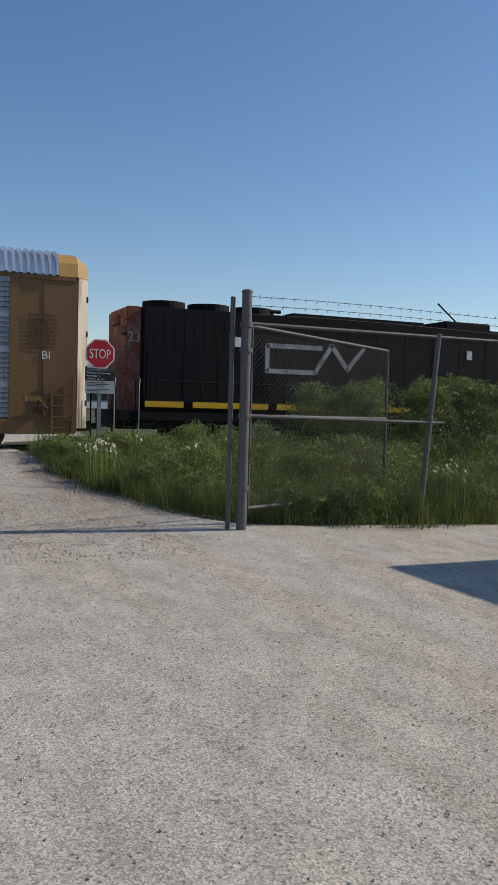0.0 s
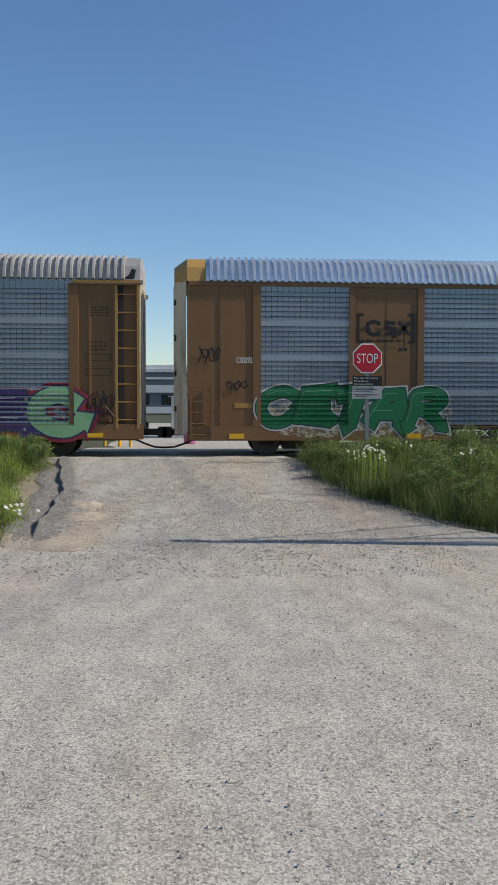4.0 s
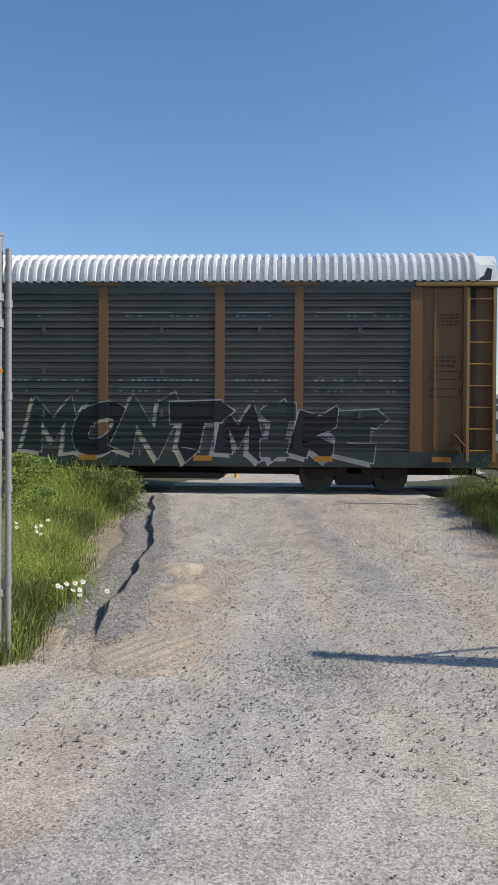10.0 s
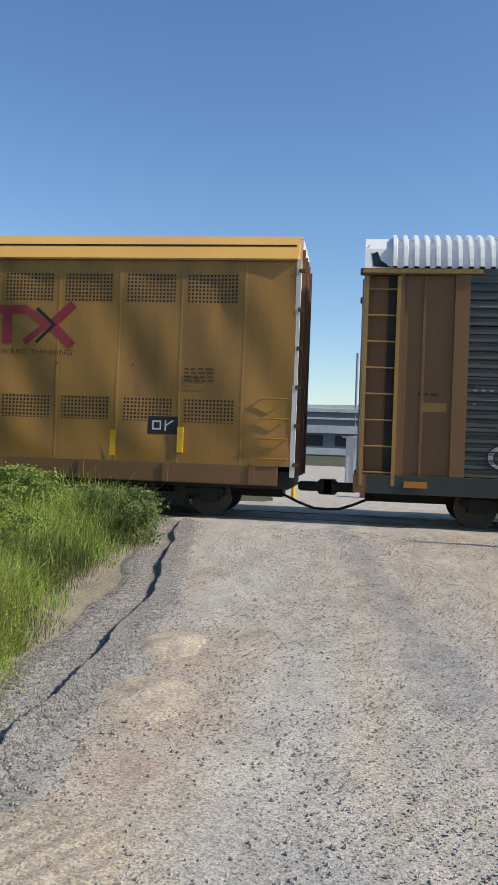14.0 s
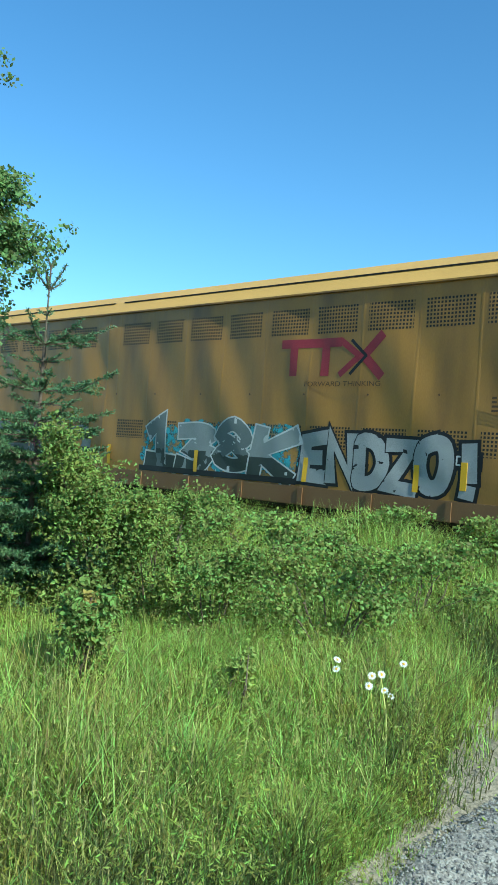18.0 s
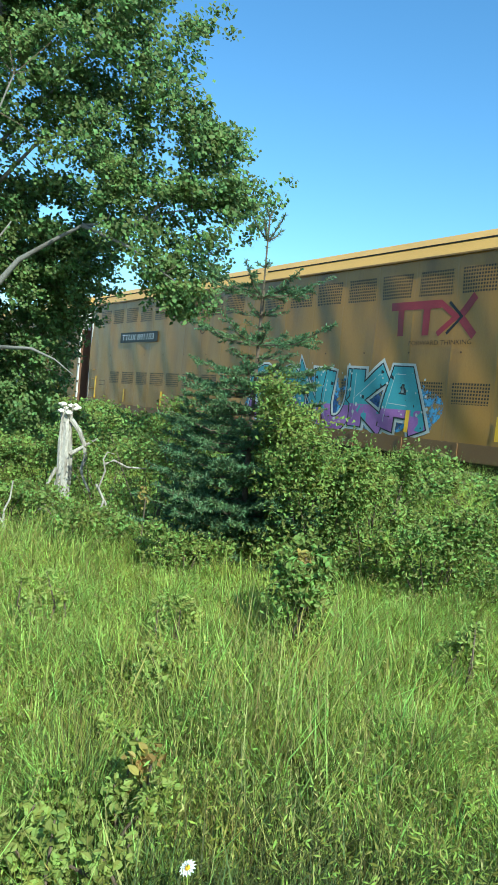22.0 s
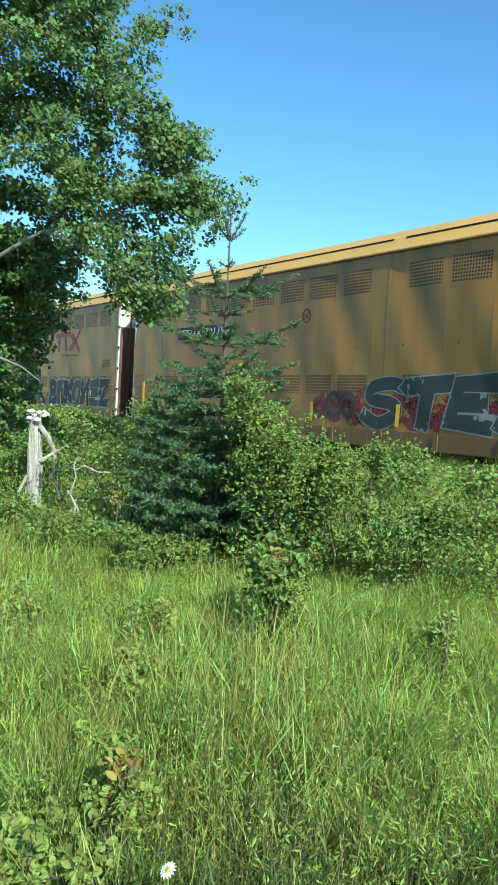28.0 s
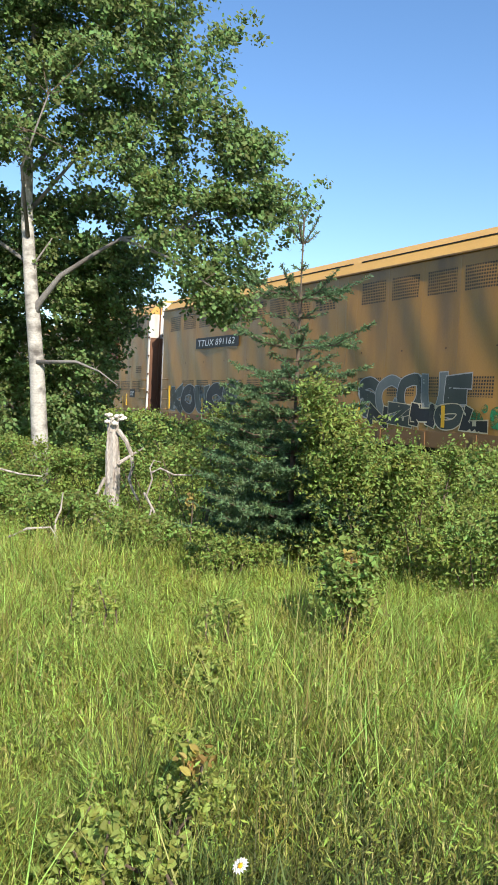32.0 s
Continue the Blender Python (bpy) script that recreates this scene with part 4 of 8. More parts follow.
def locomotive():
    loco = vehicle("locomotive", 5.5, "faded black freight locomotive with a rusty red end", "locomotive")
    part("underframe", boxes((0.4, 22.5, -1.5, 1.5, 0.95, 1.2), (7, 14, -1.3, 1.3, 0.52, 0.95), bevel=0.03), LOCO_BLACK, loco)
    part("long_hood", boxes((1.15, 17.5, -1.42, 1.42, 1.5, 4.62), bevel=0.05), LOCO_BLACK, loco, "black long hood")
    part("hood_end", boxes((0.72, 1.15, -1.2, 1.2, 1.2, 4.62), bevel=0.06), LOCO_RED, loco, "faded red hood end")
    part("walkway", boxes((0.4, 22.5, -1.6, 1.6, 1.2, 1.5), bevel=0.02), LOCO_BLACK, loco)
    part("cab", boxes((17.5, 20.2, -1.5, 1.5, 1.5, 4.75), bevel=0.06), LOCO_RED, loco, "red cab")
    part("nose", boxes((20.2, 22.2, -1.2, 1.2, 1.5, 3.2), bevel=0.08), LOCO_BLACK, loco)
    for k in range(3):
        bm = bmesh.new()
        rod(bm, (2.2 + k * 1.5, 0, 4.6), (2.2 + k * 1.5, 0, 4.92), 0.68, 26)
        part("cooling_fan", bm, LOCO_BLACK, loco, smooth=False)
    part("roof_duct", boxes((6.3, 11.5, -0.9, 0.9, 4.6, 4.8), (12.5, 14.5, -0.7, 0.7, 4.6, 4.95), bevel=0.05), LOCO_BLACK, loco)
    bm = bmesh.new()
    for z0 in (1.2,):
        for y in (-1.5, 1.5):
            rod(bm, (0.25, y, 0.5), (0.25, y, 2.4), 0.025)
            rod(bm, (0.95, y, 1.2), (0.95, y, 2.4), 0.025)
    for k in range(12):
        rod(bm, (1.6 + 1.4 * k, -1.56, 1.5), (1.6 + 1.4 * k, -1.56, 2.4), 0.02)
    rod(bm, (1.6, -1.56, 2.4), (17, -1.56, 2.4), 0.02)
    part("handrail", bm, LOCO_BLACK, loco)
    part("steps", boxes((0.3, 0.9, -1.5, -1.2, 0.4, 0.45), (0.3, 0.9, -1.5, -1.2, 0.75, 0.8), (0.3, 0.9, -1.5, -1.2, 1.05, 1.1)), LOCO_BLACK, loco)
    bm = bmesh.new()
    for k in range(9):
        box(bm, 1.5 + k * 0.32, 1.7 + k * 0.32, -1.424, -1.41, 3.4, 4.4)
    part("radiator_grille", bm, LOCO_BLACK, loco)
    for k in range(14):
        a = 1.3 + k * 1.13
        part("access_door", boxes((a, a + 1.0, -1.428, -1.415, 1.62, 3.3 if k < 4 else 4.3), bevel=0.006), LOCO_BLACK, loco)
    for a in (4.1, 12.9):
        part("notice", boxes((a, a + 0.22, -1.45, -1.43, 3.55, 3.85)), WHITE, loco)
    # large pale monogram as plain bent bars
    w = 0.15
    flat("monogram", stroke([(7.1, 3.65), (5.2, 3.65), (5.2, 2.85), (6.9, 2.85), (7.5, 3.75), (8.1, 3.0), (8.7, 3.7)], w), LETTER_GREY, loco, -1.46, "large pale monogram")
    lettering("23", 0.74, 3.55, 0.3, LETTER_GREY, loco, -1.272, 0.36)
    part("hood_plate", boxes((0.70, 1.14, -1.27, -1.18, 1.5, 4.6), bevel=0.02), LOCO_RED, loco)
    part("lamp_housing", boxes((0.58, 0.74, -0.35, 0.35, 4.1, 4.4), bevel=0.03), LOCO_RED, loco)
    part("number_box", boxes((0.56, 0.74, -1.2, -0.95, 3.75, 4.0), bevel=0.03), LOCO_RED, loco)
    part("antenna", rods(((13.2, -0.6, 4.8), (12.2, -0.6, 5.55), 0.03)), LOCO_BLACK, loco, "thin slanted aerial rod")
    for z in (2.6, 3.0, 3.4, 3.8, 4.2):
        part("grab_iron", rods(((0.68, -1.29, z), (0.68, -1.05, z), 0.015), n=6), LOCO_BLACK, loco)
    for xx in (0.28, 1.02):
        part("step_rail", bent([(xx, -1.58, 0.55), (xx, -1.62, 1.4), (xx, -1.62, 2.15), (xx + 0.05, -1.5, 2.45)], 0.024), STEEL, loco, "pale bent grab rail")
    for k in range(6):
        part("hood_rib", boxes((4.6 + k * 0.13, 4.64 + k * 0.13, -1.45, -1.42, 2.0, 2.7)), LOCO_BLACK, loco)
    for a, b in ((1.2, 2.4), (2.7, 5.2), (5.5, 8.2), (8.5, 11.2), (11.5, 14.2), (14.5, 17.4)):
        part("edge_reflector", boxes((a, b, -1.63, -1.61, 1.62, 1.8)), AMBER, loco, "yellow reflective edge strip")
    part("horn", rods(((5.8, -0.4, 4.62), (5.8, -0.4, 4.85), 0.05), ((5.5, -0.4, 4.85), (6.1, -0.4, 4.85), 0.06)), LOCO_BLACK, loco)
    coupler(loco, 0.2, -1)
    for x in (3.6, 18.5):
        truck(loco, x)
    return loco


loco = locomotive()


# ---- painted marks and graffiti ----
def paint(name, rgb, rough=0.5):
    return mat(name, rgb, rough, vary=0.12, scale=8, spots=0.4, grain=60, bump=0.05)


def mist(m, name, low=0.42, high=0.56, scale=5.5):
    """A thin, patchy coat of a spray paint, through which the ground shows."""
    m = m.copy()
    m.name = name
    nt = m.node_tree
    co, n, r = nt.nodes.new("ShaderNodeTexCoord"), nt.nodes.new("ShaderNodeTexNoise"), nt.nodes.new("ShaderNodeMapRange")
    n.inputs["Scale"].default_value, n.inputs["Detail"].default_value, n.inputs["Roughness"].default_value = scale, 9, 0.68
    r.inputs[1].default_value, r.inputs[2].default_value = low, high
    clear, mx = nt.nodes.new("ShaderNodeBsdfTransparent"), nt.nodes.new("ShaderNodeMixShader")
    nt.links.new(co.outputs["Object"], n.inputs[0])
    nt.links.new(n.outputs[0], r.inputs[0])
    nt.links.new(r.outputs[0], mx.inputs[0])
    nt.links.new(clear.outputs[0], mx.inputs[1])
    nt.links.new(nt.nodes["Principled BSDF"].outputs[0], mx.inputs[2])
    nt.links.new(mx.outputs[0], nt.nodes["Material Output"].inputs[0])
    return m


INK = {
    "black": paint("black spray paint", (0.012, 0.012, 0.014)), "white": paint("white spray paint", (0.52, 0.52, 0.51)), "silver": paint("silver spray paint", (0.33, 0.33, 0.325)),
    "green": paint("green spray paint", (0.012, 0.16, 0.06)), "mint": paint("pale green spray paint", (0.22, 0.42, 0.22)), "pink": paint("pink spray paint", (0.36, 0.10, 0.20)), "navy": paint("navy spray paint", (0.03, 0.035, 0.10)),
    "purple": paint("purple spray paint", (0.06, 0.032, 0.135)), "red": paint("red spray paint", (0.23, 0.018, 0.035)), "blue": paint("blue spray paint", (0.025, 0.065, 0.20)), "teal": paint("teal spray paint", (0.08, 0.30, 0.35)),
    "sky": paint("light blue spray paint", (0.12, 0.34, 0.58)), "violet": paint("violet spray paint", (0.30, 0.12, 0.36)), "cream": paint("beige spray paint", (0.50, 0.43, 0.30)), "grey": paint("grey spray paint", (0.13, 0.15, 0.15)),
    "orange": paint("orange paint", (0.62, 0.24, 0.02)), "dark": paint("dark green-grey spray paint", (0.035, 0.045, 0.04)), "ochre": paint("ochre spray paint", (0.36, 0.22, 0.05)), "bluegrey": paint("blue-grey spray paint", (0.235, 0.255, 0.255)), "dust": paint("dull pink spray paint", (0.31, 0.19, 0.185)), "rose": paint("dull rose spray paint", (0.27, 0.075, 0.15)), "olive": paint("thin olive spray mist", (0.10, 0.115, 0.06)), "maroon": paint("dark red spray paint", (0.16, 0.035, 0.04)), "crimson": paint("logo red paint", (0.27, 0.028, 0.04))}


INK["pale"] = paint("dull light blue spray paint", (0.12, 0.25, 0.36))
MIST = {k: mist(INK[k], "thin " + INK[k].name) for k in ("red", "bluegrey", "grey", "silver", "teal", "sky", "blue", "maroon", "green", "pale", "olive", "cream", "ochre", "rose")}


def clip_slab(o, axis, lo, hi):
    """The part of an outline between two lines across an axis."""
    for bound, sign in ((lo, 1), (hi, -1)):
        out = []
        for p, q in zip(o, o[1:] + o[:1]):
            ip, iq = sign * (p[axis] - bound) >= 0, sign * (q[axis] - bound) >= 0
            if ip:
                out.append(p)
            if ip != iq:
                k = (bound - p[axis]) / (q[axis] - p[axis])
                out.append((p[0] + k * (q[0] - p[0]), p[1] + k * (q[1] - p[1])))
        o = out
        if len(o) < 3:
            return []
    return o


class Side:
    """The shape of a car's painted side: how far out the surface lies at each place."""

    def __init__(self, panels=(), tiers=4, ribs=6, low=1.22, plain=-1.602, buckled=False):
        self.plain, self.cuts, self.zones = plain, [], []
        self.panels, self.buckled = panels, buckled
        self.prof = []
        if panels:
            z1, z0, y, deep = 5.12, low, -1.53, 0.05
            for k in range(tiers):
                a, b = z1 - (z1 - z0) * (k + 1) / tiers, z1 - (z1 - z0) * k / tiers
                top, h = b - (b - a) * 0.14, (b - a) * 0.86
                self.prof += [(b, y - 0.055), (top, y - 0.055)]
                for i in range(ribs):
                    zz, s = top - h * i / ribs, h / ribs
                    self.prof += [(zz - 0.05 * s, y), (zz - 0.42 * s, y), (zz - 0.52 * s, y - deep), (zz - 0.88 * s, y - deep)]
            self.prof.append((z0, y))
            self.prof.sort()

    def on_panel(self, x):
        return any(a <= x <= b for a, b in self.panels)

    def lay(self, car, outlines, ink, layer, name="graffiti", label=""):
        """Paint outlines on the side, following its ribs. layer: which coat of paint, the lowest first."""
        lift = 0.0022 * (layer + 1)
        zs = [z for z, _ in self.prof]
        ys = [y for _, y in self.prof]
        verts, faces = [], []

        def add(o, depth):
            base = len(verts)
            off = lift + 0.00003 * (len(faces) % 23)          # overlapping strokes lie on one another
            verts.extend((x, depth(z) - off, z) for x, z in o)
            faces.append(tuple(range(base, base + len(o))))

        for o in outlines:
            area = sum(p[0] * q[1] - q[0] * p[1] for p, q in zip(o, o[1:] + o[:1]))
            if area < 0:
                o = o[::-1]
            if self.buckled:
                xs = [p[0] for p in o]
                k = math.floor(min(xs) / 0.157)
                while k * 0.157 < max(xs):
                    col = clip_slab(o, 0, k * 0.157, (k + 1) * 0.157)
                    k += 1
                    for za, zb in zip(ROWS, ROWS[1:]):
                        cell = clip_slab(col, 1, za, zb) if col else []
                        if cell:
                            base = len(verts)
                            verts.extend((x, buckle(x, z, car.location.x) - lift - 0.003 - 0.00003 * (len(faces) % 23), z) for x, z in cell)
                            faces.append(tuple(range(base, base + len(cell))))
                continue
            if not self.panels:
                add(o, lambda z: self.plain)
                continue
            lo, hi = min(p[0] for p in o), max(p[0] for p in o)
            edges = sorted({lo, hi, *[e for p in self.panels for e in p if lo < e < hi]})
            for a, b in zip(edges, edges[1:]):
                piece = clip_slab(o, 0, a, b)
                if not piece:
                    continue
                if not self.on_panel((a + b) / 2):
                    add(piece, lambda z: self.plain)
                    continue
                under = clip_slab(piece, 1, -9, zs[0])
                if under:
                    add(under, lambda z: self.plain)
                for za, zb, ya, yb in zip(zs, zs[1:], ys, ys[1:]):
                    if zb - za < 1e-4:
                        continue
                    strip_o = clip_slab(piece, 1, za, zb)
                    if strip_o:
                        add(strip_o, lambda z, za=za, zb=zb, ya=ya, yb=yb: ya + (yb - ya) * (z - za) / (zb - za))
        if not faces:
            return None
        me = bpy.data.meshes.new(name)
        me.from_pydata(verts, [], faces)
        me.update()
        bm = bmesh.new()
        bm.from_mesh(me)
        bpy.data.meshes.remove(me)
        bmesh.ops.triangulate(bm, faces=bm.faces[:])
        bmesh.ops.remove_doubles(bm, verts=bm.verts[:], dist=0.0005)
        ob = part(name, bm, INK[ink] if isinstance(ink, str) else ink, car, label)
        return tagged(ob, kind="stuff") if name.split("_")[-1] in ("speck", "shine", "swirl", "drip", "halo", "scribble", "fade", "ground", "row", "ring") else ob


def swell(o, d):
    """An outline pushed outwards by d."""
    n = len(o)
    area = sum(p[0] * q[1] - q[0] * p[1] for p, q in zip(o, o[1:] + o[:1]))
    s = 1 if area > 0 else -1
    out = []
    for i in range(n):
        (ax, az), (bx, bz), (cx, cz) = o[i - 1], o[i], o[(i + 1) % n]
        ex, ez = cx - ax, cz - az
        k = s * d / max(1e-6, math.hypot(ex, ez))
        out.append((bx + ez * k, bz - ex * k))
    return out


def round_shape(rng, x, z, w, h):
    """A fat rounded letter-like shape."""
    n = 26
    a1, a2, p1, p2 = rng.uniform(0.04, 0.16), rng.uniform(0.03, 0.12), rng.uniform(0, 6.28), rng.uniform(0, 6.28)
    out = []
    for i in range(n):
        t = 2 * math.pi * i / n
        k = 1 + a1 * math.sin(2 * t + p1) + a2 * math.sin(3 * t + p2)
        c, s = math.cos(t), math.sin(t)
        out.append((x + w / 2 + k * w / 2 * math.copysign(abs(c) ** 0.75, c), z + h / 2 + k * h / 2 * math.copysign(abs(s) ** 0.75, s)))
    return out


def piece(side, car, x0, x1, z0, z1, count, fills, line, halo=None, shape=round_shape, seed=1, shine="white", hole=True, thick=0.05):
    """A graffiti piece of several fat shapes in a row: halo, outline, fill, shine and counters."""
    rng = np.random.default_rng(seed)
    w = (x1 - x0) / count
    shapes = [shape(rng, x0 + i * w - 0.05 * w, z0 + rng.uniform(-0.03, 0.05) * (z1 - z0), w * 1.1, (z1 - z0) * rng.uniform(0.9, 1.05)) for i in range(count)]
    for o in shapes:
        if halo:
            side.lay(car, [swell(o, thick * 2.6)], halo, 0, "graffiti_halo")
    for k, o in enumerate(shapes):
        lift = 0.3 * (k % 2)
        side.lay(car, [swell(o, thick)], line, 1 + lift, "graffiti_outline")
        side.lay(car, [o], fills[k % len(fills)], 2 + lift, "graffiti_letter")
        cx, cz = sum(p[0] for p in o) / len(o), sum(p[1] for p in o) / len(o)
        if hole:
            q = rng.uniform(0.12, 0.24)
            side.lay(car, [[(cx + (p[0] - cx) * q + rng.uniform(-0.02, 0.02) * w, cz + (p[1] - cz) * q * 1.3 + 0.06) for p in o]], line, 3 + lift, "graffiti_counter")
        i = rng.integers(0, len(o))
        pull = lambda p: (p[0] + (cx - p[0]) * 0.2, p[1] + (cz - p[1]) * 0.2)
        if shine:
            side.lay(car, stroke([pull(o[i]), pull(o[(i + 1) % len(o)]), pull(o[(i + 2) % len(o)])], thick * 0.7), shine, 4 + lift, "graffiti_shine")


# letter skeletons in a unit box; True: drawn as smooth curves
GLYPH = {
    "S": (True, [[(0.95, 0.8), (0.6, 1.0), (0.12, 0.88), (0.16, 0.6), (0.8, 0.42), (0.88, 0.12), (0.45, 0.0), (0.05, 0.14)]]),
    "C": (True, [[(0.95, 0.85), (0.55, 1.02), (0.1, 0.8), (0.02, 0.4), (0.3, 0.0), (0.7, -0.02), (0.98, 0.2)]]),
    "O": (True, [[(0.5, 1.0), (0.12, 0.85), (0.05, 0.4), (0.3, 0.02), (0.75, 0.04), (0.97, 0.45), (0.85, 0.9), (0.5, 1.0), (0.2, 0.9)]]),
    "E": (False, [[(0.95, 0.97), (0.12, 0.92), (0.08, 0.06), (0.95, 0.0)], [(0.1, 0.5), (0.75, 0.5)]]),
    "H": (False, [[(0.1, 1.05), (0.14, -0.05)], [(0.9, 1.02), (0.86, -0.02)], [(0.12, 0.48), (0.88, 0.52)]]),
    "A": (False, [[(0.02, -0.02), (0.35, 0.95), (0.7, 0.97), (1.0, 0.0)], [(0.22, 0.36), (0.8, 0.36)]]),
    "I": (False, [[(0.5, 1.0), (0.5, 0.0)], [(0.2, 1.0), (0.8, 1.0)], [(0.2, 0.0), (0.8, 0.0)]]),
    "T": (False, [[(0.5, 0.0), (0.5, 0.95)], [(0.0, 0.92), (1.0, 1.0)]]),
    "R": (True, [[(0.1, 0.0), (0.1, 0.5), (0.12, 0.95), (0.7, 1.0), (0.92, 0.75), (0.65, 0.5), (0.3, 0.45), (0.6, 0.3), (1.0, -0.02)]]),
    "M": (False, [[(0.02, 0.0), (0.14, 0.98), (0.5, 0.4), (0.86, 1.0), (0.98, 0.0)]]),
    "N": (False, [[(0.1, 0.0), (0.1, 0.98), (0.9, 0.04), (0.9, 1.0)]]),
    "D": (True, [[(0.12, 0.0), (0.1, 0.5), (0.12, 0.98), (0.7, 0.92), (0.98, 0.5), (0.7, 0.06), (0.12, 0.0), (0.1, 0.3)]]),
    "L": (False, [[(0.2, 1.0), (0.12, 0.05), (0.95, 0.0)]]),
    "Z": (False, [[(0.05, 0.95), (0.9, 0.97), (0.1, 0.04), (0.98, 0.0)]]),
    "Y": (False, [[(0.02, 1.0), (0.5, 0.48), (0.98, 1.02)], [(0.5, 0.48), (0.5, -0.04)]]),
    "U": (True, [[(0.06, 1.0), (0.06, 0.4), (0.3, 0.0), (0.72, 0.0), (0.94, 0.4), (0.94, 1.0)]]),
    "V": (False, [[(0.02, 1.0), (0.5, 0.0), (0.98, 1.0)]]),
    "K": (False, [[(0.1, 1.0), (0.1, 0.0)], [(0.95, 1.0), (0.15, 0.45), (0.98, 0.0)]]),
    "B": (True, [[(0.1, 0.0), (0.1, 0.5), (0.12, 1.0), (0.8, 0.9), (0.75, 0.6), (0.2, 0.5), (0.85, 0.42), (0.95, 0.12), (0.6, 0.0), (0.1, 0.0), (0.1, 0.3)]]),
    "F": (False, [[(0.95, 0.97), (0.12, 0.92), (0.1, -0.02)], [(0.1, 0.48), (0.75, 0.5)]]),
    "1": (False, [[(0.15, 0.75), (0.5, 1.0), (0.5, 0.0)], [(0.1, 0.0), (0.95, 0.0)]]),
    "3": (True, [[(0.05, 0.92), (0.6, 1.0), (0.9, 0.75), (0.4, 0.52), (0.92, 0.3), (0.6, 0.0), (0.05, 0.06)]]),
    "8": (True, [[(0.5, 0.52), (0.12, 0.75), (0.5, 1.0), (0.88, 0.75), (0.5, 0.52), (0.08, 0.25), (0.5, 0.0), (0.92, 0.25), (0.5, 0.52), (0.2, 0.65)]]),
    "J": (True, [[(0.75, 1.0), (0.8, 0.5), (0.7, 0.08), (0.35, 0.0), (0.1, 0.2)]]),
    "G": (True, [[(0.95, 0.85), (0.55, 1.02), (0.1, 0.8), (0.02, 0.4), (0.3, 0.0), (0.75, 0.02), (0.95, 0.3), (0.9, 0.5), (0.55, 0.48)]]),
    "!": (False, [[(0.5, 1.0), (0.5, 0.35)], [(0.5, 0.1), (0.5, 0.0)]])}


def curve(pts, k=4):
    """A smooth line through the points."""
    p = [pts[0]] + list(pts) + [pts[-1]]
    out = []
    for a, b, c, d in zip(p, p[1:], p[2:], p[3:]):
        for i in range(k):
            t = i / k
            out.append(tuple(0.5 * (2 * b[j] + (c[j] - a[j]) * t + (2 * a[j] - 5 * b[j] + 4 * c[j] - d[j]) * t * t + (3 * b[j] - a[j] - 3 * c[j] + d[j]) * t ** 3) for j in (0, 1)))
    return out + [pts[-1]]


def ribbon(points, w, ends=0.0, flare=0.0):
    """A thick line through (x, z) points as quads that meet in mitred corners. ends: how far it runs on past both ends; flare: how much wider it grows there."""
    p = [Vector(q) for q in points]
    p = [p[0]] + [b for a, b in zip(p, p[1:]) if (b - a).length > 1e-4]
    if len(p) < 2:
        return []
    p[0] = p[0] - (p[1] - p[0]).normalized() * ends
    p[-1] = p[-1] + (p[-1] - p[-2]).normalized() * ends
    ways = [(b - a).normalized() for a, b in zip(p, p[1:])]
    rims = []
    for i, q in enumerate(p):
        a, b = ways[max(0, i - 1)], ways[min(len(ways) - 1, i)]
        m = Vector((-(a.y + b.y), a.x + b.x))
        m = m.normalized() if m.length > 0.3 else Vector((-a.y, a.x))
        k = min(1.9, 1 / max(0.3, m.dot(Vector((-a.y, a.x)))))
        h = m * (w / 2 * k * (1 + flare * (i in (0, len(p) - 1))))
        rims.append((tuple(q + h), tuple(q - h)))
    return [[a[0], b[0], b[1], a[1]] for a, b in zip(rims, rims[1:])]


